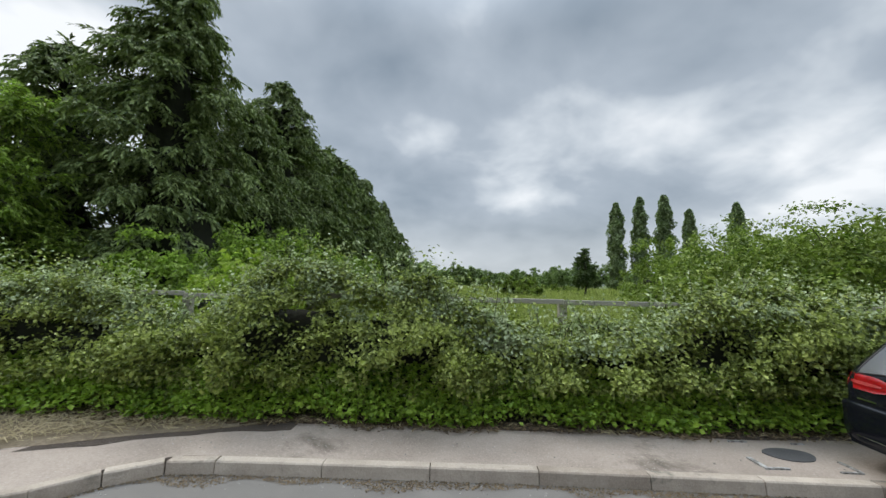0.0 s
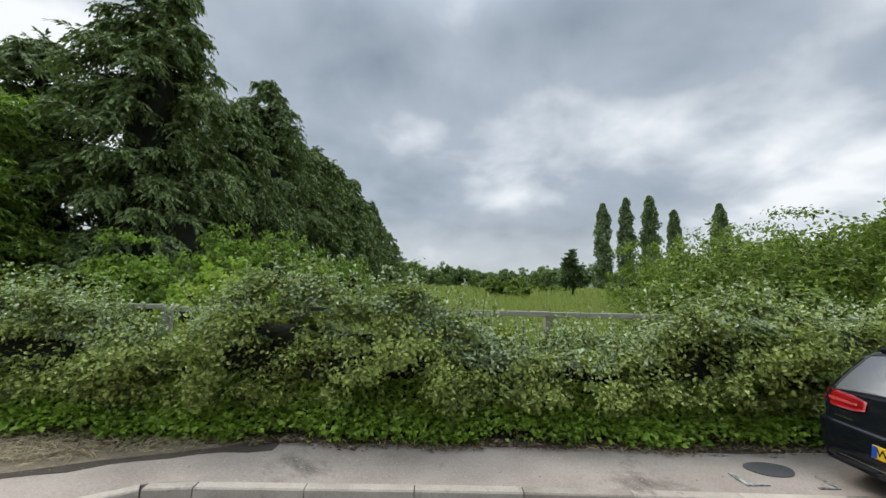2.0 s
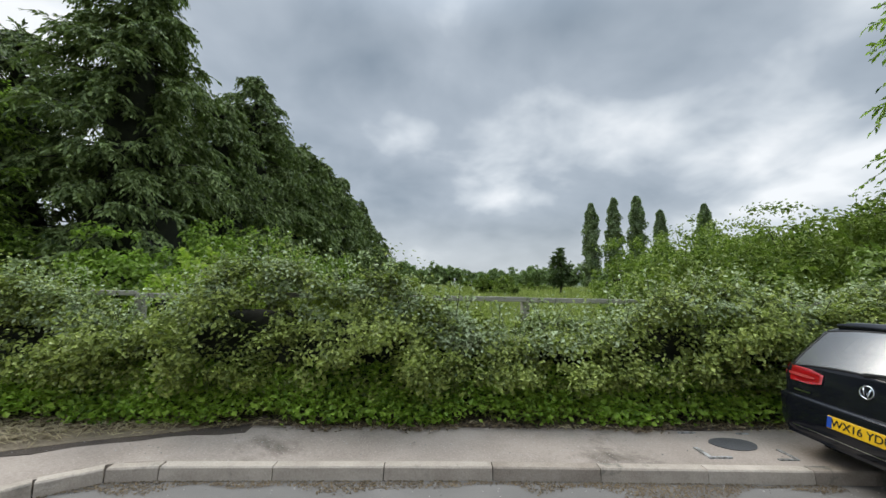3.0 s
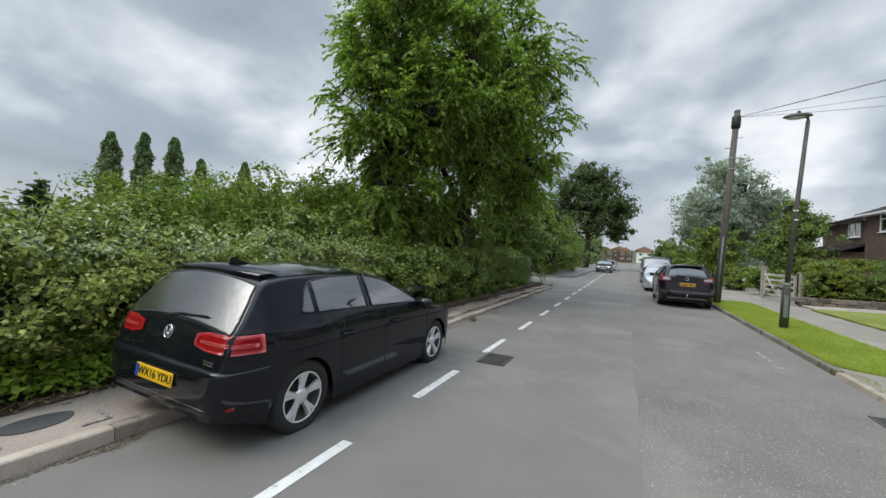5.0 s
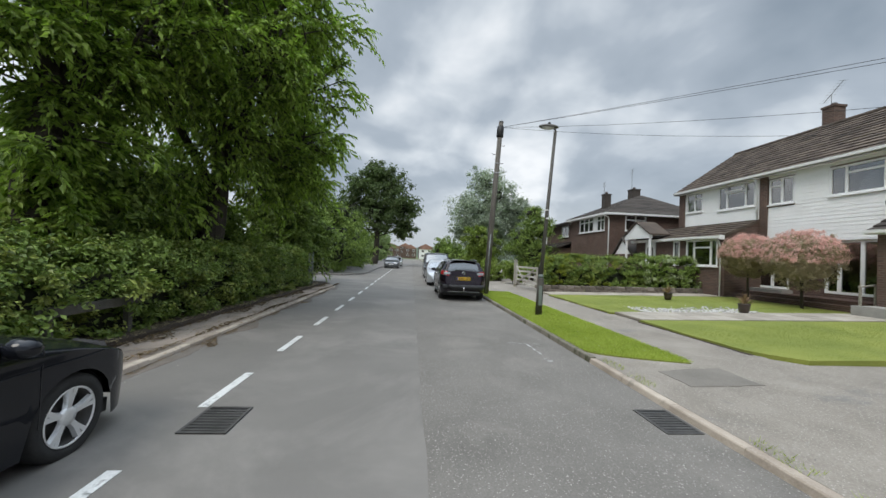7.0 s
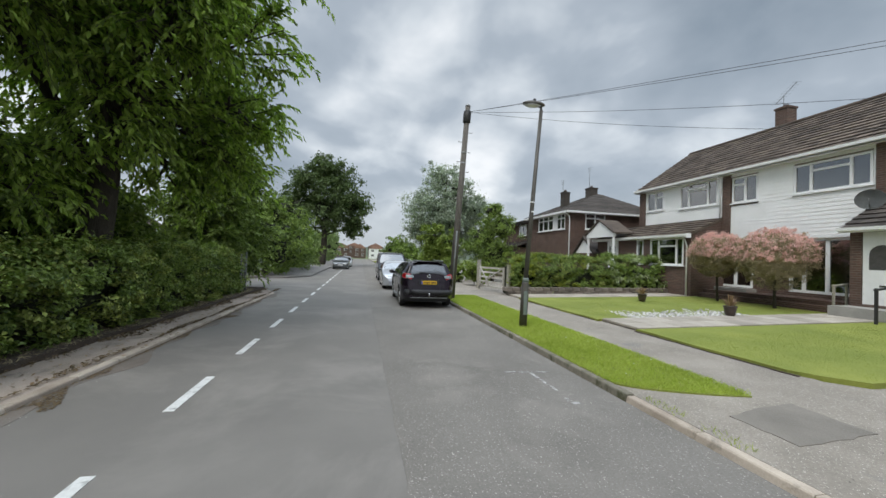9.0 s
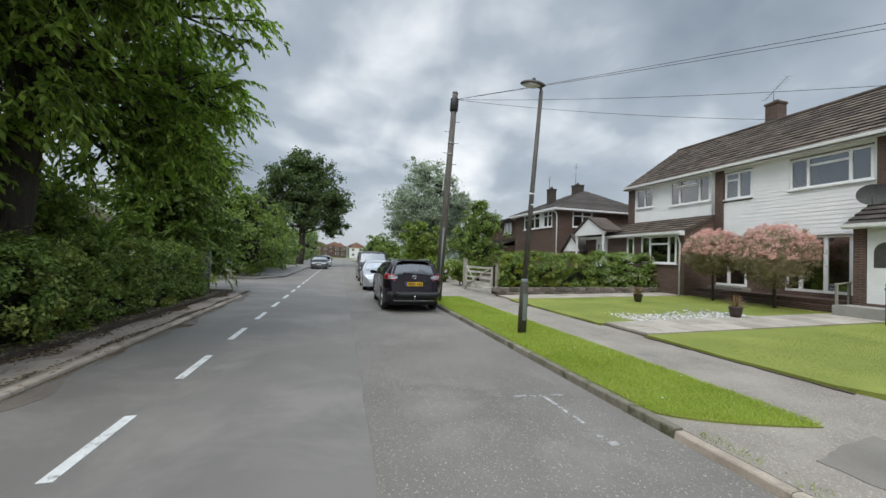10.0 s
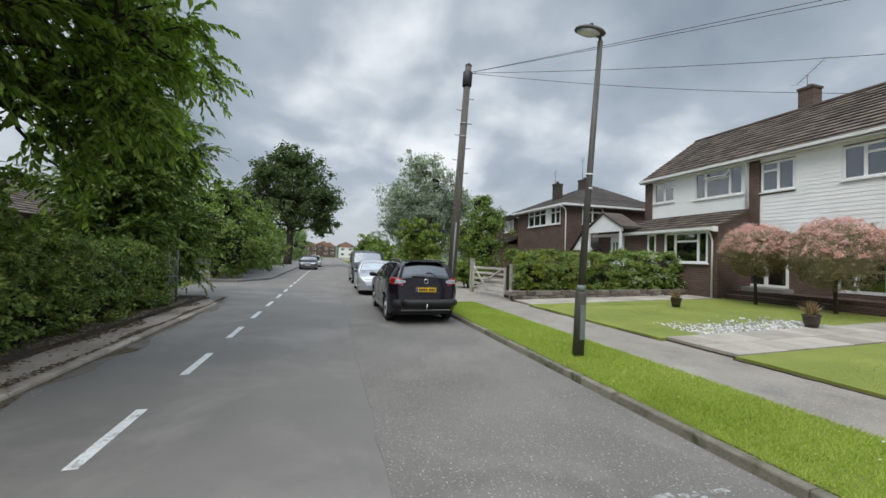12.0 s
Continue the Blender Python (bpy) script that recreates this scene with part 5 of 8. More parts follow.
def tiled_slope(parent, x0, x1, y_eave, z_eave, y_ridge, z_ridge, mat, course=0.33, tile=0.36, name="roof_slope", label="", clip=None):
    """Interlocking roof tiles laid in lapped courses up a slope, over a thin deck."""
    up = Vector((0, y_ridge - y_eave, z_ridge - z_eave))
    L = up.length
    up.normalize()
    nrm = Vector((1, 0, 0)).cross(up)
    if nrm.z < 0:
        nrm = -nrm
    verts, faces = [], []

    def slab(xa, xb, s0, s1, h0, h1, th):
        i = len(verts)
        e = Vector((0, y_eave, z_eave))
        for x, s, h in ((xa, s0, h0), (xb, s0, h0), (xb, s1, h1), (xa, s1, h1), (xa, s0, h0 - th), (xb, s0, h0 - th), (xb, s1, h1 - th), (xa, s1, h1 - th)):
            p = e + up * s + nrm * h
            verts.append((x, p.y, p.z))
        faces.extend([(i, i + 1, i + 2, i + 3), (i + 4, i + 7, i + 6, i + 5), (i, i + 4, i + 5, i + 1), (i + 1, i + 5, i + 6, i + 2), (i + 2, i + 6, i + 7, i + 3), (i + 3, i + 7, i + 4, i)])
    slab(x0, x1, 0, L, -0.04, -0.04, 0.05)
    n = int(L / course)
    for j in range(n + 1):
        s0 = j * course - 0.03
        s1 = min(L, s0 + course + 0.05)
        if s0 >= L - 0.05:
            break
        a, b = (x0, x1) if clip is None else clip((s0 + s1) / 2 / L)
        x = a - (tile * 0.5 if j % 2 else 0)
        while x < b:
            xa, xb = max(a, x + 0.006), min(b, x + tile)
            if xb - xa > 0.03:
                dz = rng.normal(0, 0.003)
                slab(xa, xb, s0, s1, 0.062 + dz, 0.010 + dz, 0.05)
            x += tile
    me = sheet_mesh(name, verts, faces, mat)
    ob = new(name, me)
    ob.parent = parent
    return tagged(ob, label or "lapped concrete roof tiles", kind="stuff")


def gutter(parent, x0, x1, y, z, name="gutter"):
    bm = prism(bmesh.new(), [(y - 0.02, z - 0.13), (y + 0.0, z - 0.13), (y + 0.0, z - 0.08), (y + 0.10, z - 0.08), (y + 0.11, z + 0.02), (y + 0.09, z + 0.02), (y + 0.08, z - 0.05), (y - 0.02, z - 0.05)], "x", x0, x1)
    return part(name, bm, M["upvc"], parent, "white plastic gutter and fascia")


def terrace():
    X0, X1, Y, YB = -3.0, 25.4, -16.36, -23.8
    h = thing("terraced_house", "row of two-storey houses with white weatherboarding, brown brick and tiled roof", "house", pose(0, 0, 0))
    op = [(18.66, 20.25, 0.82, 2.86), (15.25, 17.25, 0.82, 2.88)]
    up = [(23.6, 24.85, 4.78, 5.86), (20.3, 22.5, 4.66, 5.88), (18.44, 19.6, 4.58, 5.74), (14.72, 17.08, 4.6, 5.72), (10.4, 12.8, 4.6, 5.72)]
    part("ground_floor_wall", wall_cells(bmesh.new(), X0, X1, 0.1, 2.95, Y - 0.36, Y - 0.08, op), M["brick_wall"], h, "brown brick ground floor wall")
    part("upper_wall", wall_cells(bmesh.new(), X0, X1, 2.95, 6.02, Y - 0.30, Y - 0.03, up), M["mortar"], h)
    part("end_wall", boxes((X1 - 0.25, X1, YB, Y - 0.36, 0.1, 6.0)), M["brick_wall"], h)
    bm = prism(bmesh.new(), [(Y - 0.3, 6.0), (YB, 6.0), (-20.0, 8.6)], "x", X1 - 0.25, X1)
    part("gable", bm, M["brick_wall"], h)
    part("back_wall", boxes((X0, X1, YB - 0.25, YB, 0.1, 6.0), (X0, X0 + 0.2, YB, Y - 0.36, 0.1, 6.0)), M["brick_wall"], h)
    # unseen floors and partitions, coloured dark to give unlit rooms
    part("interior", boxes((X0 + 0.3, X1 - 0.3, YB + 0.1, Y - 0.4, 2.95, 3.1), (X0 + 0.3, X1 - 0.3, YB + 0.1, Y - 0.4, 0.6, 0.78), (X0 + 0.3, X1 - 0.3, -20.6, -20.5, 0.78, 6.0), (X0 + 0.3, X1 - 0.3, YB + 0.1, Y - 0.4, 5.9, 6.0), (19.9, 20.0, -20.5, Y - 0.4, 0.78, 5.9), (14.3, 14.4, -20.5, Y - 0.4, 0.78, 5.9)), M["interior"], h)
    # brick piers between the houses
    for x0, x1 in ((24.95, 25.4), (19.64, 20.02), (14.05, 14.62)):
        part("pier", boxes((x0, x1, Y - 0.05, Y + 0.07, 2.2 if x0 > 15 else 0.5, 5.98)), M["brick_wall"], h)
    # weatherboards, cut round the windows
    runs = ((20.02, 24.95, 3.9, up[0:2]), (14.62, 19.64, 2.98, up[2:4]), (9.0, 14.05, 3.3, up[4:5]))
    for xa, xb, zb, ops in runs:
        z = zb
        while z < 5.95:
            cuts = [(o[0] - 0.01, o[1] + 0.01) for o in ops if o[2] - 0.06 < z + 0.07 < o[3] + 0.01]
            edges = [xa] + [v for c in sorted(cuts) for v in c] + [xb]
            for a, b in zip(edges[::2], edges[1::2]):
                if b - a > 0.03:
                    bm = prism(bmesh.new(), [(Y - 0.03, z), (Y + 0.014, z), (Y + 0.004, z + 0.15), (Y - 0.03, z + 0.15)], "x", a, b)
                    part("board", bm, M["cladding"], h)
            z += 0.148
    part("soffit_band", boxes((14.62, 19.64, Y - 0.06, Y + 0.03, 2.88, 2.975)), M["upvc"], h)
    window(h, *up[0], Y - 0.01, (24.2,), transom=((23.65, 24.2, 5.52),), sky_sheet=True)
    window(h, *up[1], Y - 0.01, (20.85, 21.95), transom=((20.85, 21.95, 5.5),), sky_sheet=True)
    # the open top light
    bm = bmesh.new()
    tube(bm, [(20.9, Y + 0.03, 5.80), (20.9, Y + 0.17, 5.56), (21.9, Y + 0.17, 5.56), (21.9, Y + 0.03, 5.80)], 0.03, 5)
    part("open_top_light", bm, M["upvc"], h, "small white top light standing open")
    window(h, *up[2], Y - 0.01, (19.0,), transom=((19.0, 19.55, 5.4),), sky_sheet=True)
    window(h, *up[3], Y - 0.01, (15.3, 16.5), transom=((15.3, 16.5, 5.42),), sky_sheet=True)
    window(h, *up[4], Y - 0.01, (11.0, 12.2), transom=((11.0, 12.2, 5.42),))
    window(h, *op[0], Y - 0.09, (19.45,), name="patio_door", label="white framed sliding patio door", sill=False, fw=0.10)
    window(h, *op[1], Y - 0.09, (16.0, 16.75), name="patio_door", label="wide white framed sliding patio door", sill=False, fw=0.10)
    # main roof
    tiled_slope(h, X0, X1 + 0.12, Y + 0.32, 6.02, -20.0, 8.74, M["roof"])
    tiled_slope(h, X0, X1 + 0.12, YB - 0.3, 6.0, -20.0, 8.74, M["roof"])
    part("ridge", tube(bmesh.new(), [(X0, -20.0, 8.74), (X1 + 0.14, -20.0, 8.74)], 0.10, 8), M["roof"], h)
    gutter(h, X0, X1 + 0.1, Y + 0.33, 6.02)
    part("soffit", boxes((X0, X1 + 0.1, Y - 0.02, Y + 0.33, 5.90, 5.93)), M["upvc"], h)
    part("verge_board", prism(bmesh.new(), [(Y + 0.34, 5.9), (Y + 0.34, 6.06), (-20.0, 8.72), (-20.0, 8.56)], "x", X1 + 0.10, X1 + 0.125), M["upvc"], h)
    part("downpipe", tube(bmesh.new(), [(20.08, Y + 0.38, 5.95), (20.08, Y + 0.2, 5.78), (20.08, Y + 0.12, 5.6), (20.08, Y + 0.12, 3.9)], 0.04, 8), M["upvc"], h, "white plastic downpipe")
    # chimney and aerial
    c = part("chimney", boxes((19.95, 20.5, -20.55, -19.95, 8.3, 9.72), (19.91, 20.54, -20.59, -19.91, 9.6, 9.70)), M["brick_wall"], h, "square brown brick chimney stack")
    part("flashing", boxes((19.9, 20.55, -20.6, -19.85, 8.5, 8.7)), M["lead"], c)
    part("pot", tube(bmesh.new(), [(20.22, -20.25, 9.7), (20.22, -20.25, 9.85)], [0.14, 0.12], 10), M["terracotta"], c)
    bm = tube(bmesh.new(), [(20.3, -20.2, 9.5), (20.3, -20.2, 10.35)], 0.015, 5)
    tube(bm, [(20.9, -20.5, 10.15), (19.3, -19.6, 10.5)], 0.012, 5)
    for i in range(9):
        p = Vector((20.9, -20.5, 10.15)).lerp(Vector((19.3, -19.6, 10.5)), i / 8)
        tube(bm, [p + Vector((-0.09, -0.16, 0)), p + Vector((0.09, 0.16, 0))], 0.006, 4)
    solid("tv_aerial", bm, M["galv"], "thin metal television aerial on the chimney", "aerial")
    # lean-to front of the end house
    EY = -14.62
    eo = [(20.42, 22.5, 1.7, 3.0), (23.0, 23.5, 1.7, 3.0)]
    part("lean_to_wall", wall_cells(bmesh.new(), 20.26, 27.0, 0.1, 3.1, EY - 0.25, EY, eo), M["brick_wall"], h)
    part("lean_to_side", prism(bmesh.new(), [(EY, 0.1), (EY, 3.1), (Y, 3.95), (Y - 0.1, 3.95), (Y - 0.1, 0.1)], "x", 20.02, 20.25), M["brick_wall"], h, "brown brick side wall")
    tiled_slope(h, 19.98, 27.1, EY + 0.22, 3.10, Y, 3.98, M["roof"], name="lean_to_roof")
    gutter(h, 19.95, 27.1, EY + 0.22, 3.12)
    part("barge_board", boxes((19.93, 20.0, EY + 0.1, EY + 0.34, 2.96, 3.16)), M["upvc"], h)
    part("downpipe", tube(bmesh.new(), [(20.3, EY + 0.28, 3.05), (20.25, EY + 0.12, 2.9), (20.2, EY + 0.06, 2.6), (20.2, EY + 0.06, 0.3)], 0.035, 8), M["upvc"], h, "white plastic downpipe")
    window(h, *eo[0], EY, (20.85, 21.95), transom=((20.85, 21.95, 2.62),), curtain=False)
    window(h, *eo[1], EY, (), curtain=False)
    # a dark sheet close behind the glass paints the unlit room
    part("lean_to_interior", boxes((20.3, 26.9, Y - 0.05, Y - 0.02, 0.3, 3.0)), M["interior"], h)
    # gabled porch
    px0, px1, pm = 24.3, 26.9, 25.6
    for s, (xa, xb) in (("a", (px0 - 0.1, pm)), ("b", (px1 + 0.1, pm))):
        bm = prism(bmesh.new(), [(xa, 3.38), (xa, 3.46), (xb, 4.26), (xb, 4.18)], "y", EY - 0.3, EY + 0.95)
        part("porch_roof", bm, M["roof"], h)
    part("porch_gable", prism(bmesh.new(), [(px0 + 0.02, 3.38), (px1 - 0.02, 3.38), (pm, 4.16)], "y", EY + 0.80, EY + 0.86), M["upvc"], h, "white boarded porch gable")
    part("porch_beam", boxes((px0, px1, EY + 0.72, EY + 0.86, 3.2, 3.375)), M["upvc"], h)
    for x in (px0 + 0.05, px1 - 0.15):
        part("porch_post", boxes((x, x + 0.1, EY + 0.74, EY + 0.84, 0.3, 3.2)), M["upvc"], h)
    d = part("front_door", boxes((25.0, 25.95, EY + 0.005, EY + 0.06, 0.9, 3.0)), M["upvc"], h, "white front door with slim glazed lights")
    for x in (25.2, 25.42, 25.64):
        part("light", boxes((x, x + 0.1, EY + 0.062, EY + 0.068, 1.7, 2.7)), M["interior"], d)
    # neighbour's porch with a white door
    PY = -15.0
    part("porch_wall", wall_cells(bmesh.new(), 10.8, 14.5, 0.1, 3.0, PY - 0.2, PY, [(13.05, 14.22, 0.7, 2.9)]), M["brick_wall"], h)
    part("porch_side", boxes((14.28, 14.5, Y, PY - 0.2, 0.1, 3.0)), M["brick_wall"], h)
    tiled_slope(h, 10.5, 14.62, PY + 0.25, 3.0, Y, 3.95, M["roof_dark"], name="porch_slope")
    gutter(h, 10.5, 14.65, PY + 0.25, 3.02)
    d = part("front_door", boxes((13.07, 14.2, PY - 0.09, PY - 0.03, 0.7, 2.9)), M["upvc"], h, "white panelled front door with an arched light")
    arch = [(13.45 + 0.3 + 0.3 * math.cos(a), 2.2 + 0.3 * math.sin(a)) for a in np.linspace(0, math.pi, 9)] + [(13.45, 1.75), (14.05, 1.75)]
    part("arched_light", prism(bmesh.new(), arch, "y", PY - 0.03, PY - 0.022), M["interior"], d)
    for z in (0.9, 1.35):
        part("panel", boxes((13.3, 13.6, PY - 0.03, PY - 0.015, z, z + 0.3), (13.72, 14.02, PY - 0.03, PY - 0.015, z, z + 0.3)), M["upvc"], d)
    part("letter_plate", boxes((13.55, 13.8, PY - 0.03, PY - 0.01, 1.24, 1.3)), M["chrome"], d)
    # raised terrace and its steps
    part("terrace", boxes((14.55, 20.4, Y - 0.08, -15.35, 0.1, 0.66), (14.55, 20.45, -15.35, -15.05, 0.1, 0.50), bevel=0.01), M["brick_dark"], h, "low brick terrace before the patio doors")
    part("door_step", boxes((18.5, 20.4, Y - 0.08, -15.9, 0.66, 0.80)), M["concrete"], h)
    part("door_step", boxes((12.6, 14.5, PY, PY + 0.9, 0.1, 0.62)), M["concrete"], h)


terrace()


def dish():
    bm = bmesh.new()
    rings = []
    for k in range(5):
        r = 0.36 * k / 4
        rings.append([bm.verts.new((math.cos(a) * r, 0.35 * r * r, math.sin(a) * r * 0.9)) for a in np.linspace(0, 2 * math.pi, 17)[:-1]] if k else [bm.verts.new((0, 0, 0))])
    for i in range(16):
        bm.faces.new((rings[0][0], rings[1][i], rings[1][(i + 1) % 16]))
        for k in range(1, 4):
            bm.faces.new((rings[k][i], rings[k + 1][i], rings[k + 1][(i + 1) % 16], rings[k][(i + 1) % 16]))
    d = thing("satellite_dish", "round grey satellite dish on the house wall", "satellite dish", pose(14.5, -15.85, 4.02, 0, 0, 25))
    bmesh.ops.solidify(bm, geom=bm.faces[:], thickness=0.012)
    part("reflector", bm, M["galv"], d)
    part("arm", tube(bmesh.new(), [(0, 0.0, -0.3), (0, 0.35, -0.2), (0, 0.42, -0.02)], 0.015, 6), M["galv"], d)
    part("bracket", tube(bmesh.new(), [(0, -0.02, 0), (0, -0.25, 0), (0, -0.45, -0.15)], 0.02, 6), M["galv"], d)


dish()


def brick_house():
    h = thing("brick_house", "two-storey dark brown brick house with a hipped tiled roof", "house", pose(0, 0, 0))
    x0, x1, y1, y0, z1 = 29.1, 35.2, -13.8, -21.2, 5.2
    fo = [(31.25, 33.65, 3.98, 5.12), (29.6, 30.75, 3.98, 5.12)]
    so = [(-16.57, -15.03, 3.98, 5.12)]
    part("front_wall", wall_cells(bmesh.new(), x0, x1, 0.1, z1, y1 - 0.25, y1, fo), M["brick_dark"], h)
    part("side_wall", wall_cells(bmesh.new(), y0, y1 - 0.25, 0.1, z1, x0, x0 + 0.25, so, "x"), M["brick_dark"], h)
    part("back_wall", boxes((x0, x1, y0 - 0.25, y0, 0.1, z1), (x1 - 0.25, x1, y0, y1 - 0.25, 0.1, z1)), M["brick_dark"], h)
    # unseen inner slabs with the rooms' dimness in their colour
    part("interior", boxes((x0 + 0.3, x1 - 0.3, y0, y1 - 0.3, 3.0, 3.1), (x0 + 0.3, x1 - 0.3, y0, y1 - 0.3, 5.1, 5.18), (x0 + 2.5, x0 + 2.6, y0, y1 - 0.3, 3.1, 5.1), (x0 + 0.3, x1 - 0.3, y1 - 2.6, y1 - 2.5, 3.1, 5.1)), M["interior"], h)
    window(h, *fo[0], y1, (32.05, 32.85), transom=((31.3, 33.6, 4.75),))
    window(h, *fo[1], y1, (30.17,), transom=((29.65, 30.7, 4.75),))
    part("panel", boxes((30.76, 31.24, y1 + 0.002, y1 + 0.03, 3.95, 5.14)), M["upvc"], h, "white panel between the windows")
    window(h, *so[0], x0, (-15.8,), transom=((-16.5, -15.1, 4.75),), axis="x", sign=-1)
    # hipped roof with lapped courses
    o = 0.4
    rx0, rx1, ry0, ry1, zr = x0 - o, x1 + o, y0 - o, y1 + o, 5.2
    ym, rz = (ry0 + ry1) / 2, 6.95
    ra, rb = rx0 + 2.6, rx1 - 2.6
    bm = bmesh.new()
    n = 13
    for k in range(n):
        f0, f1 = k / n, (k + 1) / n + 0.02
        for lift, f in ((0.0, None),):
            a = [(rx0 + (ra - rx0) * f0, ry0 + (ym - ry0) * f0), (rx1 + (rb - rx1) * f0, ry0 + (ym - ry0) * f0), (rx1 + (rb - rx1) * f0, ry1 + (ym - ry1) * f0), (rx0 + (ra - rx0) * f0, ry1 + (ym - ry1) * f0)]
            f1 = min(f1, 1.0)
            b = [(rx0 + (ra - rx0) * f1, ry0 + (ym - ry0) * f1), (rx1 + (rb - rx1) * f1, ry0 + (ym - ry0) * f1), (rx1 + (rb - rx1) * f1, ry1 + (ym - ry1) * f1), (rx0 + (ra - rx0) * f1, ry1 + (ym - ry1) * f1)]
            za, zb = zr + (rz - zr) * f0 + 0.035, zr + (rz - zr) * f1 + 0.005
            va = [bm.verts.new((*p, za)) for p in a]
            vl = [bm.verts.new((*p, za - 0.05)) for p in a]
            vb = [bm.verts.new((*p, zb)) for p in b]
            for i in range(4):
                j = (i + 1) % 4
                bm.faces.new((va[i], va[j], vb[j], vb[i]))
                bm.faces.new((vl[i], vl[j], va[j], va[i]))
    tagged(part("roof", bm, M["roof_dark"], h, "dark brown hipped tile roof"), kind="stuff")
    part("fascia", boxes((rx0, rx1, ry1 - 0.03, ry1, 5.06, 5.2), (rx0, rx0 + 0.03, ry0, ry1 - 0.03, 5.06, 5.2), (rx0 + 0.03, rx1, ry0, ry1 - 0.03, 5.06, 5.09)), M["upvc"], h)
    part("downpipe", tube(bmesh.new(), [(29.0, -13.4, 5.05), (29.03, -13.75, 4.85), (29.04, -13.8, 4.6), (29.04, -13.8, 0.2)], 0.04, 8), M["upvc"], h, "white plastic downpipe")
    for x, y, z, w in ((31.9, -15.2, 7.05, 0.5), (31.9, -17.5, 7.55, 0.65)):
        c = part("chimney", boxes((x, x + w, y - w / 2, y + w / 2, 5.6, z - 0.1), (x - 0.03, x + w + 0.03, y - w / 2 - 0.03, y + w / 2 + 0.03, z - 0.1, z)), M["roof_dark"], h, "dark chimney stack")
        part("pot", tube(bmesh.new(), [(x + w / 2, y, z), (x + w / 2, y, z + 0.18)], [0.12, 0.1], 8), M["terracotta"], c)
        a = tube(bmesh.new(), [(x + w / 2, y + 0.2, z - 0.3), (x + w / 2, y + 0.2, z + (1.6 if w > 0.6 else 0.9))], 0.018, 5)
        top = z + (1.6 if w > 0.6 else 0.9)
        for q in (0.0, 0.14, 0.28):
            tube(a, [(x + w / 2 - 0.25, y + 0.2, top - q), (x + w / 2 + 0.25, y + 0.2, top - q)], 0.01, 4)
        solid("tv_aerial", a, M["galv"], "thin television aerial above the brick house", "aerial")
    # set-back wing further along
    w = thing("brick_house", "further brick house with grey upper panels and a low roof", "house", pose(0, 0, 0))
    part("wall", wall_cells(bmesh.new(), 36.2, 42.5, 0.1, 5.0, -14.6, -14.3, [(37.0, 38.6, 3.9, 4.9)]), M["brick_dark"], w)
    part("side_wall", boxes((36.2, 36.45, -21, -14.6, 0.1, 5.0), (42.3, 42.5, -21, -14.6, 0.1, 5.0), (36.45, 42.3, -21, -20.8, 0.1, 5.0), (36.45, 42.3, -16.9, -16.8, 0.1, 5.0)), M["brick_dark"], w)
    window(w, 37.0, 38.6, 3.9, 4.9, -14.3, (37.8,))
    tiled_slope(w, 35.9, 42.8, -13.9, 5.0, -17.6, 6.2, M["roof_dark"], name="roof")
    tiled_slope(w, 35.9, 42.8, -21.3, 5.0, -17.6, 6.2, M["roof_dark"], name="roof")
    tiled_slope(w, 35.9, 42.8, -12.8, 2.9, -14.3, 3.4, M["roof_dark"], name="porch_roof")
    part("porch_wall", boxes((36.2, 42.5, -14.3, -13.1, 0.1, 2.85)), M["brick_dark"], w)
    # small gabled garage between the houses
    g = thing("garage", "small garage with a white boarded gable", "garage", pose(0, 0, 0))
    part("wall", boxes((26.9, 28.9, -18, -14.2, 0.1, 2.3)), M["brick_dark"], g)
    part("gable", prism(bmesh.new(), [(26.9, 2.3), (28.9, 2.3), (27.9, 3.3)], "y", -14.4, -14.25), M["upvc"], g)
    for xa in (26.75, 29.05):
        part("roof", prism(bmesh.new(), [(xa, 2.22), (xa, 2.32), (27.9, 3.42), (27.9, 3.32)], "y", -18.1, -14.1), M["roof_dark"], g)


brick_house()


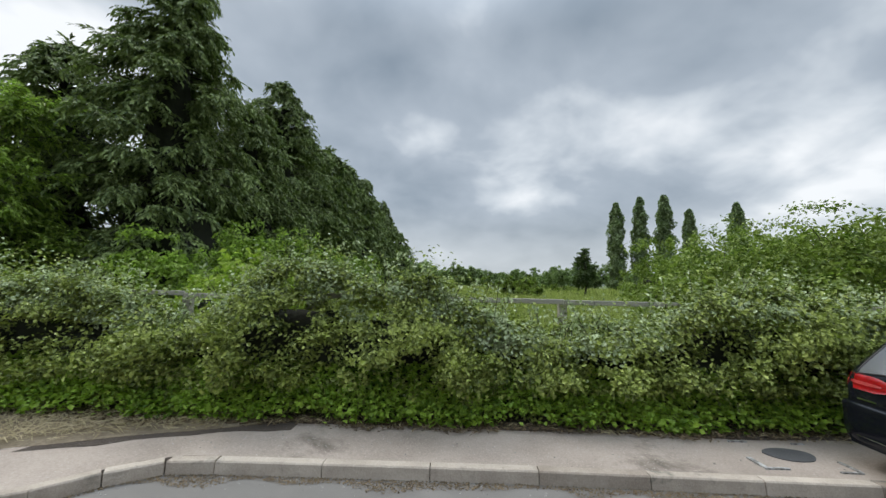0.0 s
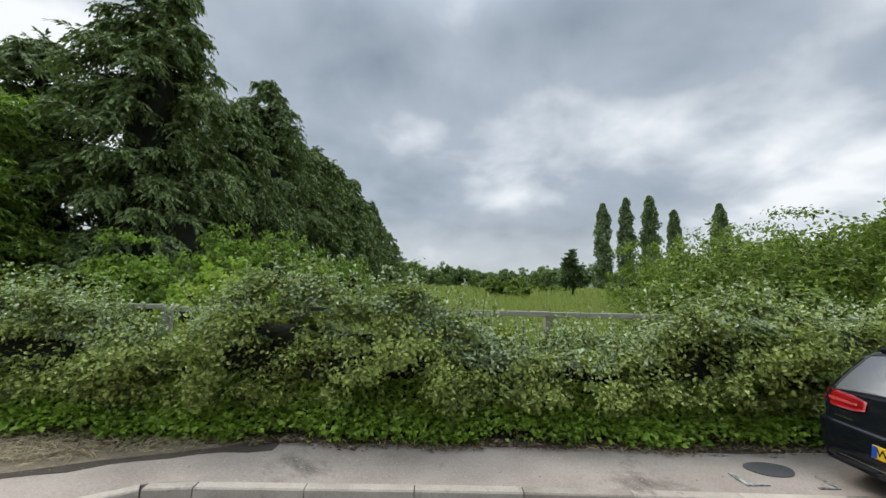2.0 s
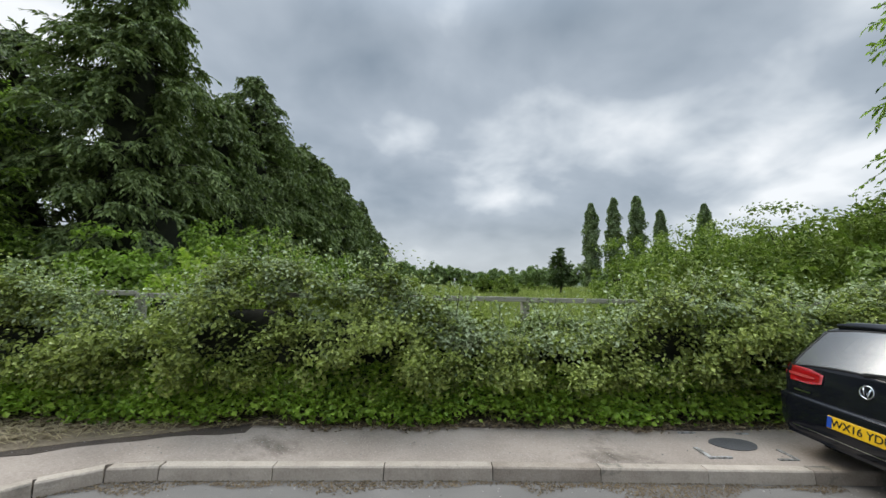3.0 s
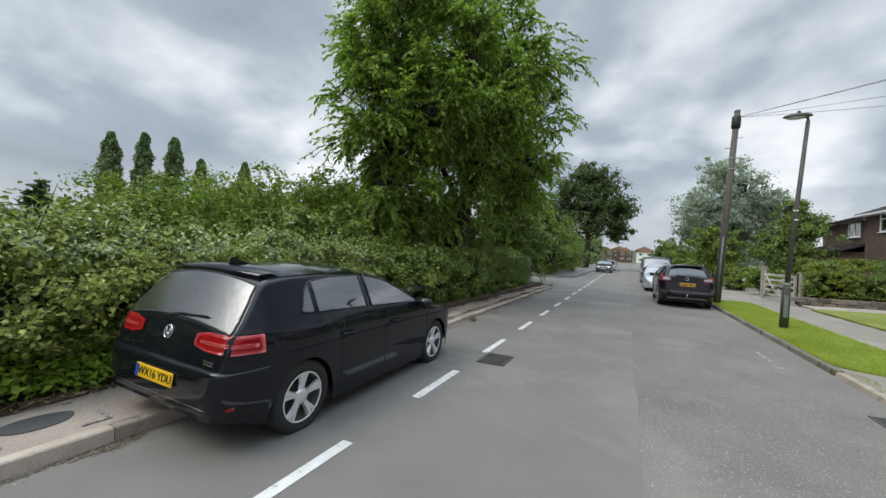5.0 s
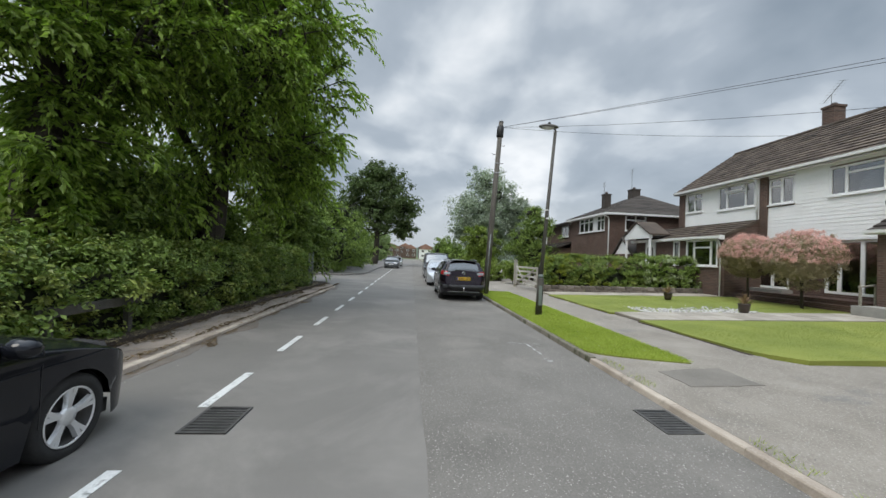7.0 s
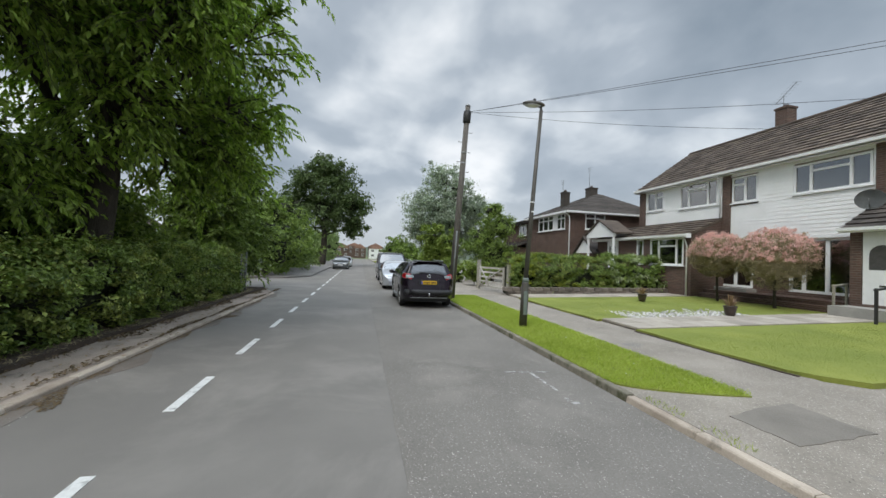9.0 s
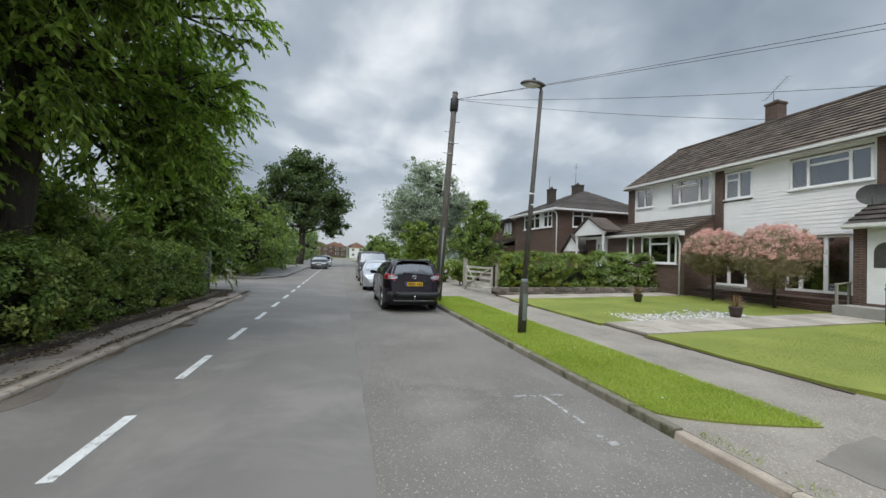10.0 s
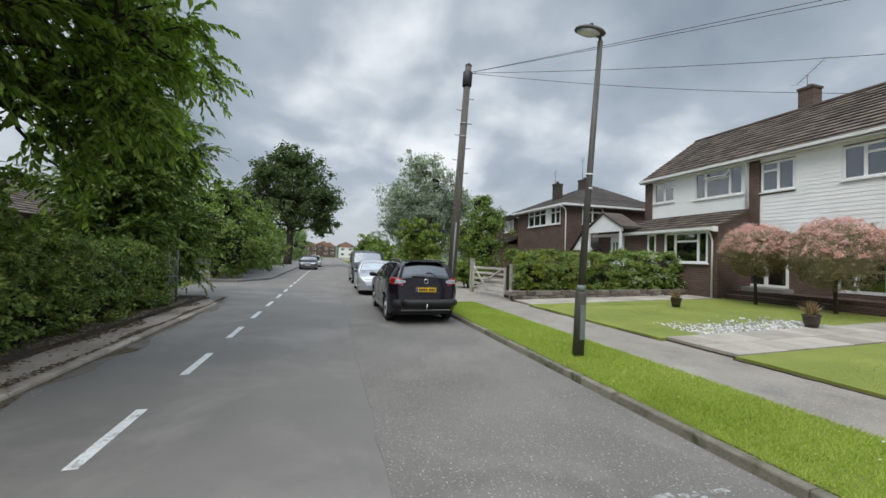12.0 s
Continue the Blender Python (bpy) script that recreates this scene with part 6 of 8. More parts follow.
def distant_houses():
    rows = [(205, 9.0, 6.5, 5.0, "brick_wall"), (208, 0.5, 6.0, 5.2, "brick_wall"), (203, -7.5, 7.0, 5.0, "cladding"), (214, -17.0, 7.0, 5.2, "brick_wall"), (222, 19.0, 8.0, 5.0, "brick_wall"),
            (250, 4.0, 9.0, 7.0, "brick_wall"), (254, -9.0, 9.0, 7.2, "brick_wall"), (258, 15.0, 10.0, 7.4, "cladding"), (262, -22.0, 10.0, 7.2, "brick_wall")]
    for x, y, w, hh, mat in rows:
        d = 8.0
        h = thing("distant_house", "distant terraced house with a reddish tiled roof", "house", pose(x, y, -0.05), "houses down the road")
        part("wall", boxes((-d / 2, d / 2, -w / 2, w / 2, 0, hh)), M[mat], h)
        part("roof", prism(bmesh.new(), [(-w / 2 - 0.3, hh), (w / 2 + 0.3, hh), (0, hh + 2.2)], "x", -d / 2 - 0.2, d / 2 + 0.2), M["rust_panel"], h)
        for yy in (-w / 4, w / 4):
            for z in (hh - 3.9, hh - 1.5):
                p = part("window", boxes((-d / 2 - 0.05, -d / 2 - 0.005, yy - 0.7, yy + 0.7, z, z + 1.1)), M["upvc"], h)
                # dark plates on solid walls paint unlit rooms behind the windows
                part("pane", boxes((-d / 2 - 0.06, -d / 2 - 0.052, yy - 0.6, yy + 0.6, z + 0.1, z + 1.0)), M["interior"], p)
    bm = bmesh.new()
    n = 60
    lo, hi = [], []
    for i in range(n + 1):
        a = radians(-75 + 150 * i / n)
        r = 620
        z = 17 + 5 * noise.noise(Vector((i * 0.13, 0, 0))) + 1.6 * noise.noise(Vector((i * 0.9, 2, 0)))
        lo.append(bm.verts.new((r * math.cos(a), r * math.sin(a), -2)))
        hi.append(bm.verts.new((r * 1.25 * math.cos(a), r * 1.25 * math.sin(a), z)))
    for i in range(n):
        bm.faces.new((lo[i], lo[i + 1], hi[i + 1], hi[i]))
    solid("backdrop", bm, M["far_wood"], "low wooded hillside on the horizon", "hill", "structure", smooth=True)


distant_houses()


def bungalow():
    """A roof seen over the hedge by the roadside tree."""
    h = thing("house_behind_hedge", "low house with a brown tiled roof behind the hedge", "house", pose(0, 0, 0))
    part("wall", boxes((25.5, 42, 17, 25, 0, 3.4)), M["brick_dark"], h)
    tiled_slope(h, 25, 42.5, 16.5, 3.4, 21, 6.2, M["roof"], name="roof")
    tiled_slope(h, 25, 42.5, 25.5, 3.4, 21, 6.2, M["roof"], name="roof")
    part("gable", prism(bmesh.new(), [(17, 3.4), (25, 3.4), (21, 6.05)], "x", 25.5, 25.7), M["brick_dark"], h)
    part("window", boxes((27, 29.5, 16.93, 16.99, 1.2, 2.4)), M["upvc"], h)


bungalow()


# ---------------------------------------------------------------- vehicles
def lathe_x(bm, prof, sides=28):
    """Turns (y, r) pairs round the y axis."""
    rings = [[bm.verts.new((math.cos(a) * r, y, math.sin(a) * r)) for a in (2 * math.pi * k / sides for k in range(sides))] for y, r in prof]
    for a, b in zip(rings, rings[1:]):
        for k in range(sides):
            bm.faces.new((a[k], b[k], b[(k + 1) % sides], a[(k + 1) % sides])).smooth = True
    return bm


def wheel_meshes(R, rim, width, spokes=5, twin=True):
    w = width / 2
    tyre = lathe_x(bmesh.new(), [(-w * 0.8, rim * 0.98), (-w, rim + 0.02), (-w, R - 0.035), (-w * 0.8, R - 0.006), (0, R), (w * 0.8, R - 0.006), (w, R - 0.035), (w, rim + 0.02), (w * 0.8, rim * 0.98)])
    barrel = lathe_x(bmesh.new(), [(-w * 0.9, rim), (-w * 0.95, rim * 0.965), (-w * 0.75, rim * 0.93), (w * 0.2, rim * 0.88), (w * 0.3, 0.02)])
    disc = lathe_x(bmesh.new(), [(w * 0.05, rim * 0.85), (w * 0.05, 0.06), (-w * 0.2, 0.055), (-w * 0.2, 0.001)])
    sp = bmesh.new()
    for k in range(spokes):
        base = 2 * math.pi * k / spokes + 0.3
        for off in ((-0.13, 0.13) if twin else (0,)):
            a = base + off
            d = Vector((math.cos(a), 0, math.sin(a)))
            c = Vector((math.cos(base), 0, math.sin(base)))
            s = Vector((-math.sin(a), 0, math.cos(a)))
            pts = []
            for r, dirn, hw, y in ((0.045, c, 0.028, -w * 0.72), (rim * 0.55, (c + d).normalized(), 0.024, -w * 0.82), (rim * 0.97, d, 0.028, -w * 0.92)):
                p = dirn * r
                pts.append([sp.verts.new(p + s * q * hw + Vector((0, yy, 0))) for q, yy in ((-1, y + 0.03), (-0.6, y), (0.6, y), (1, y + 0.03))])
            for a4, b4 in zip(pts, pts[1:]):
                for i in range(3):
                    sp.faces.new((a4[i], a4[i + 1], b4[i + 1], b4[i]))
    lathe_x(sp, [(-w * 0.55, 0.075), (-w * 0.74, 0.07), (-w * 0.78, 0.03), (-w * 0.78, 0.001)], 16)
    lathe_x(sp, [(-w * 0.9, rim), (-w * 0.97, rim * 0.965), (-w * 0.86, rim * 0.925)])
    bmesh.ops.recalc_face_normals(sp, faces=sp.faces)
    # the alloy rim's barrel is coloured dark to paint shade behind the spokes
    return (mesh_of("tyre", tyre, M["tyre"]), mesh_of("rim", barrel, M["iron"]), mesh_of("brake_disc", disc, M["iron"]), mesh_of("spokes", sp, M["alloy"]))


class Shape:
    """A car's outer surface: x runs from the rear (0) to the nose, z up from the ground."""

    def __init__(self, length, half, top, belt, tumble, sill, hubs, arch, crown=0.05, nose=0.45, tail=0.45, crease=None, taper=0.24, pinch=0.09):
        self.L, self.half, self.belt, self.tumble, self.sill = length, half, belt, tumble, sill
        self.hubs, self.arch, self.crown, self.nose, self.tail = hubs, arch, crown, nose, tail
        self.crease, self.taper, self.pinch = crease, taper, pinch
        self.tx, self.tz = zip(*top)
        self.roof = max(self.tz)

    def top(self, x):
        return sum(float(np.interp(x + d, self.tx, self.tz)) * w for d, w in ((-0.03, 0.25), (0, 0.5), (0.03, 0.25)))

    def plan(self, x):
        f = 1.0
        if x < self.tail:
            f -= self.taper * ((self.tail - x) / self.tail) ** 2.0
        if x > self.L - self.nose:
            f -= 0.30 * ((x - self.L + self.nose) / self.nose) ** 2.2
        return self.half * f

    def side(self, x, z):
        w = self.plan(x)
        if z > self.belt:
            w *= 1 - self.tumble * ((z - self.belt) / (self.roof - self.belt)) ** 1.15
            w *= 1 - self.pinch * max(0.0, 1 - x / 0.9) * min(1.0, (z - self.belt) / 0.25)
            if self.crease:
                w *= 0.966
        elif self.crease:
            if z > self.crease:
                w *= 1 - 0.034 * (z - self.crease) / (self.belt - self.crease)
            else:
                u = (self.crease - z) / (self.crease - self.sill)
                w *= 1 - 0.022 * min(1.0, u / 0.10) * (1 - 0.75 * min(1.0, u / 0.55)) - 0.05 * max(0.0, u - 0.5) ** 1.2
        else:
            u = (self.belt - z) / (self.belt - self.sill)
            w *= 1.0 - 0.012 * math.cos(u * 9) * (u < 0.6) - 0.07 * max(0, u - 0.45) ** 1.4
        if z < 0.42:
            w *= 1 - 0.10 * max(0, 1 - x / 0.5) * (0.42 - z) / 0.2
        for hx, _ in self.hubs:
            d = abs(x - hx)
            if d < self.arch + 0.12 and z < self.belt:
                w += 0.018 * (1 - d / (self.arch + 0.12))
        return w

    def bottom(self, x):
        z = self.sill + 0.15 * max(0, (0.46 - x) / 0.46) ** 0.7 + 0.04 * max(0, (x - self.L + 0.6) / 0.6)
        for hx, hz in self.hubs:
            d = abs(x - hx)
            if d < self.arch:
                z = max(z, hz + math.sqrt(self.arch ** 2 - d * d))
        return z

    def on_top(self, x, y):
        e = max(0.1, self.side(x, self.top(x) - self.crown))
        return self.top(x) - self.crown * min(1.0, abs(y) / e) ** 2.0

    def rear_x(self, y, z):
        lo, hi = 0.0, 0.75
        for _ in range(26):
            m = (lo + hi) / 2
            e = self.side(m, z)
            if self.on_top(m, y) < z or abs(y) > e:
                lo = m
            else:
                hi = m
        return hi

    def front_x(self, y, z):
        lo, hi = self.L - 1.1, self.L
        for _ in range(26):
            m = (lo + hi) / 2
            if self.on_top(m, y) < z or abs(y) > self.side(m, z):
                hi = m
            else:
                lo = m
        return lo


def car(name, label, at, S, paint, windows, rear_glass, front_glass, glass, R, rim, back=None, twin=True, spokes=5, detail=None, lean=0.0):
    """windows: list of side panes, each a list of (x, z low, z high)."""
    t = thing(name, label, "car", at, "parked cars")

    def in_side(x, z):
        for w in windows:
            xs = [p[0] for p in w]
            if xs[0] + 0.03 < x < xs[-1] - 0.03 and np.interp(x, xs, [p[1] for p in w]) + 0.02 < z < np.interp(x, xs, [p[2] for p in w]) - 0.02:
                return True
        return False
    xs = sorted({*np.round(np.concatenate([[0, 0.003, 0.007, 0.012, 0.018, 0.025, 0.033, 0.042, 0.05, 0.06, 0.07, 0.08, 0.09, 0.105, 0.12, 0.14, 0.155, 0.17, 0.185, 0.2, 0.22], np.arange(0.24, S.L - 0.3, 0.045), S.L - np.array([0.3, 0.25, 0.2, 0.16, 0.12, 0.09, 0.06, 0.04, 0.02, 0.008, 0])]), 3)})
    bm = bmesh.new()
    rows = []
    NZ, NY = 30, 12
    for x in xs:
        zb, zt = S.bottom(x), S.top(x)
        ze = max(zt - S.crown, zb + 0.02)
        half = []
        for j in range(NZ + 1):
            z = zb + (ze - zb) * j / NZ
            half.append((S.side(x, z), z))
        e = half[-1][0]
        for j in range(1, NY + 1):
            y = e * (1 - j / NY)
            half.append((y, zt - S.crown * (abs(y) / e) ** 2.0))
        ring = [bm.verts.new((x, -y, z)) for y, z in half] + [bm.verts.new((x, y, z)) for y, z in half[-2::-1]]
        rows.append(ring)
    n = len(rows[0])
    for a, b in zip(rows, rows[1:]):
        for k in range(n - 1):
            c = (a[k].co + a[k + 1].co + b[k].co + b[k + 1].co) / 4
            side_face = k < NZ or k >= n - 1 - NZ
            if side_face and in_side(c.x, c.z):
                continue
            if not side_face and any(g and g[0] + 0.03 < c.x < g[1] - 0.03 and abs(c.y) < S.side(c.x, c.z) - g[2] - 0.02 for g in (rear_glass, front_glass)):
                continue
            bm.faces.new((a[k], b[k], b[k + 1], a[k + 1])).smooth = True
    bm.faces.new(rows[0])
    bm.faces.new(rows[-1][::-1])
    bmesh.ops.recalc_face_normals(bm, faces=bm.faces)
    body = part("body", bm, paint, t)
    part("underbody", boxes((0.42, S.L - 0.25, -S.half * 0.82, S.half * 0.82, S.sill - 0.02, S.sill + 0.10), (S.hubs[0][0] + S.arch, S.hubs[1][0] - S.arch, -S.half * 0.9, S.half * 0.9, S.sill, S.sill + 0.09)), M["black_plastic"], t)
    # inner arches keep light out of the wheel wells
    for hx, hz in S.hubs:
        for sg in (-1, 1):
            bm = bmesh.new()
            pts = [(hx + S.arch * math.cos(a), hz + S.arch * math.sin(a)) for a in np.linspace(-0.3, math.pi + 0.3, 15)]
            va = [bm.verts.new((x, sg * (S.half * 0.93), z)) for x, z in pts]
            vb = [bm.verts.new((x, sg * (S.half * 0.45), z)) for x, z in pts]
            for i in range(14):
                bm.faces.new((va[i], va[i + 1], vb[i + 1], vb[i]))
            bm.faces.new(vb)
            part("arch_liner", bm, M["black_plastic"], t)
    # glazing with black seals
    for w in windows:
        for sg in (-1, 1):
            wx = [p[0] for p in w]
            X = np.linspace(wx[0], wx[-1], max(3, int((wx[-1] - wx[0]) / 0.09)))
            lo, hi = np.interp(X, wx, [p[1] for p in w]), np.interp(X, wx, [p[2] for p in w])

            def grid(f0, f1, off, bm, xa=0, xb=None, nz=5):
                cols = []
                for x, a, b in list(zip(X, lo, hi))[xa:xb]:
                    cols.append([bm.verts.new((x, sg * (S.side(x, z) + off), z)) for z in np.linspace(a + f0 * (b - a), a + f1 * (b - a), nz)])
                for p, q in zip(cols, cols[1:]):
                    for k in range(nz - 1):
                        bm.faces.new((p[k], p[k + 1], q[k + 1], q[k]) if sg > 0 else (p[k], q[k], q[k + 1], p[k + 1])).smooth = True
            bm = bmesh.new()
            grid(0, 1, 0.004, bm)
            g = part("side_window", bm, glass, t)
            g.visible_shadow = False
            bm = bmesh.new()
            for a, b, path in ((0, 0, lo), (0, 0, hi)):
                tube(bm, [(x, sg * (S.side(x, z) + 0.004), z) for x, z in zip(X, path)], 0.008, 5)
            for i in (0, -1):
                tube(bm, [(X[i], sg * (S.side(X[i], z) + 0.004), z) for z in np.linspace(lo[i], hi[i], 5)], 0.011, 5)
            part("seal", bm, M["black_plastic"], g)
    for g, nm in ((rear_glass, "rear_window"), (front_glass, "windscreen")):
        if not g:
            continue
        xa, xb, inset = g[:3]
        bm = bmesh.new()
        cols = []
        sgn = -1 if nm == "rear_window" else 1
        edge = [[], []]
        for x in np.linspace(xa, xb, 9):
            e = S.side(x, S.top(x) - S.crown) - inset
            ys = np.linspace(-e, e, 13)
            cols.append([bm.verts.new((x + sgn * 0.004, y, S.on_top(x, y) + 0.003)) for y in ys])
            edge[0].append((x, -e, S.on_top(x, -e) + 0.002))
            edge[1].append((x, e, S.on_top(x, e) + 0.002))
        for p, q in zip(cols, cols[1:]):
            for k in range(12):
                bm.faces.new((p[k], q[k], q[k + 1], p[k + 1])).smooth = True
        ob = part(nm, bm, back if back and nm == "rear_window" else glass, t)
        ob.visible_shadow = False
        bm = bmesh.new()
        for e in edge:
            tube(bm, e, 0.011, 5)
        for x in (xa, xb):
            e = S.side(x, S.top(x) - S.crown) - inset
            tube(bm, [(x, y, S.on_top(x, y) + 0.002) for y in np.linspace(-e, e, 9)], 0.011, 5)
        part("seal", bm, M["black_plastic"], ob)
    # seats and dashboard inside
    hw = S.half
    for x in (S.L * 0.33, S.L * 0.52):
        for sg in (-1, 1):
            bm = boxes((x, x + 0.14, sg * hw * 0.42 - 0.22, sg * hw * 0.42 + 0.22, 0.5, 1.02), (x - 0.02, x + 0.08, sg * hw * 0.42 - 0.12, sg * hw * 0.42 + 0.12, 1.04, 1.2), (x + 0.1, x + 0.55, sg * hw * 0.42 - 0.22, sg * hw * 0.42 + 0.22, 0.42, 0.56), bevel=0.03)
            part("seat", bm, M["interior"], t)
    part("dashboard", boxes((S.L * 0.64, S.L * 0.74, -hw * 0.8, hw * 0.8, 0.6, 0.9), (0.5, S.L * 0.74, -hw * 0.8, hw * 0.8, 0.3, 0.4), bevel=0.02), M["black_plastic"], t)
    # wheels
    meshes = wheel_meshes(R, rim, 0.2, spokes, twin)
    for hx, hz in S.hubs:
        for sg in (-1, 1):
            w = new("wheel", meshes[0])
            w.parent = t
            w.matrix_basis = pose(hx, sg * (S.half - 0.115), hz, 0, 0, 0 if sg < 0 else 180)
            for nm, me in zip(("rim", "brake_disc", "spokes"), meshes[1:]):
                ob = new(nm, me)
                ob.parent = w
    if detail:
        detail(t, S)
    return t


def rear_patch(t, S, name, z0, z1, y0, wrap, mat, sg, label="", proud=0.012, slope=0.0):
    """A lamp lens round a rear corner: from y0 across the tail and on along the side to x = wrap."""
    bm = bmesh.new()
    cols = []
    zs = np.linspace(z0, z1, 5)
    for i in range(15):
        f = i / 14
        col = []
        for j, z in enumerate(zs):
            zz = (z0 + z1) / 2 + (z - (z0 + z1) / 2) * min(1.0, 0.6 + f * 1.6) + slope * (f - 0.5)
            if f < 0.6:
                yc = S.plan(S.rear_x(0, zz)) * 0.90
                y = y0 + (yc - y0) * f / 0.6
                x = S.rear_x(y, zz)
                p = Vector((x - proud, sg * y, zz))
            else:
                yc = S.plan(S.rear_x(0, zz)) * 0.90
                xc = S.rear_x(yc, zz)
                x = xc + (wrap - xc) * ((f - 0.6) / 0.4)
                p = Vector((x - proud * 0.3, sg * (S.side(x, zz) + proud * 0.8), zz))
            col.append(bm.verts.new(p))
        cols.append(col)
    for p, q in zip(cols, cols[1:]):
        for k in range(4):
            bm.faces.new((p[k], p[k + 1], q[k + 1], q[k]) if sg < 0 else (p[k], q[k], q[k + 1], p[k + 1])).smooth = True
    bmesh.ops.solidify(bm, geom=bm.faces[:], thickness=0.02)
    bmesh.ops.recalc_face_normals(bm, faces=bm.faces)
    return part(name, bm, mat, t, label)


def rear_bumper(t, S, prof, wrap, mat):
    """A bumper skin that stands proud of the tail and runs round both corners. prof: (z, how far it stands out)."""
    bm = bmesh.new()
    cols = []
    for s in np.linspace(-1, 1, 45):
        f, sg = abs(s), -1 if s < 0 else 1
        col = []
        for z, d in prof:
            yc = S.plan(S.rear_x(0, z)) * 0.90
            if f < 0.62:
                y = yc * f / 0.62
                p = Vector((S.rear_x(y, z) - d, sg * y * (1 + 0.2 * d * f), z))
            else:
                xc = S.rear_x(yc, z)
                g = (f - 0.62) / 0.38
                x = xc + (wrap - xc) * g
                fade = 1 - 0.75 * g
                p = Vector((x - d * (1 - g), sg * (S.side(x, z) + d * 0.7 * fade), z))
            col.append(bm.verts.new(p))
        cols.append(col)
    for p, q in zip(cols, cols[1:]):
        for k in range(len(prof) - 1):
            bm.faces.new((p[k], p[k + 1], q[k + 1], q[k])).smooth = True
    bmesh.ops.recalc_face_normals(bm, faces=bm.faces)
    return part("rear_bumper", bm, mat, t, "glossy black rear bumper")


def text_mesh(body, size, depth=0.002):
    cu = bpy.data.curves.new("lettering", "FONT")
    cu.body, cu.size, cu.align_x, cu.align_y, cu.extrude = body, size, "CENTER", "CENTER", depth
    ob = bpy.data.objects.new("lettering", cu)
    scene.collection.objects.link(ob)
    me = bpy.data.meshes.new_from_object(ob.evaluated_get(bpy.context.evaluated_depsgraph_get()))
    bpy.data.objects.remove(ob)
    return me


def number_plate(t, x, y, z, tilt, letters=None, w=0.5, h=0.108):
    p = part("number_plate", boxes((-0.012, 0, -w / 2, w / 2, -h / 2, h / 2), bevel=0.004), M["plate_yellow"], t, "yellow rear number plate")
    p.matrix_basis = pose(x, y, z, 0, tilt, 0)
    b = part("band", boxes((-0.0145, -0.0125, w / 2 - 0.045, w / 2 - 0.004, -h / 2 + 0.006, h / 2 - 0.006)), M["plate_blue"], p)
    if letters:
        me = text_mesh(letters, 0.09)
        me.materials.append(M["plate_black"])
        ob = new("lettering", me)
        ob.parent = p
        ob.matrix_basis = pose(-0.014, -0.018, 0, 90, 0, -90)
    else:
        for k, yy in enumerate((0.155, 0.1, 0.045, -0.01, -0.09, -0.145, -0.2)):
            part("character", boxes((-0.0145, -0.0125, yy - 0.019, yy + 0.019, -0.032, 0.032)), M["plate_black"], p)
    return p


def mirror(t, S, x, z, paint):
    for sg in (-1, 1):
        y = S.side(x, z)
        bm = ball(bmesh.new(), (0, 0, 0), 0.1, 2, 0.0)
        for v in bm.verts:
            v.co = Vector((x + v.co.x * 0.9, sg * (y + 0.10) + v.co.y * 1.05, z + v.co.z * 0.72))
        part("wing_mirror", bm, paint, t, smooth=True)
        part("mirror_stalk", boxes((x - 0.03, x + 0.03, min(sg * (y - 0.02), sg * (y + 0.05)), max(sg * (y - 0.02), sg * (y + 0.05)), z - 0.06, z - 0.03)), M["black_plastic"], t)


def handles(t, S, xs, z, mat):
    for x in xs:
        for sg in (-1, 1):
            y = S.side(x, z)
            bm = tube(bmesh.new(), [(x - 0.10, sg * (y + 0.002), z), (x - 0.07, sg * (y + 0.03), z + 0.004), (x + 0.07, sg * (y + 0.03), z + 0.004), (x + 0.10, sg * (y + 0.002), z)], 0.013, 6)
            part("door_handle", bm, mat, t)


def door_gaps(t, S, xs, z0=0.34, z1=None):
    for x in xs:
        for sg in (-1, 1):
            pts = [(x + 0.04 * (z - 0.7) ** 2, sg * (S.side(x, z) + 0.0015), z) for z in np.linspace(z0, z1 or S.belt, 8)]
            part("door_gap", tube(bmesh.new(), pts, 0.0035, 4), M["black_plastic"], t)


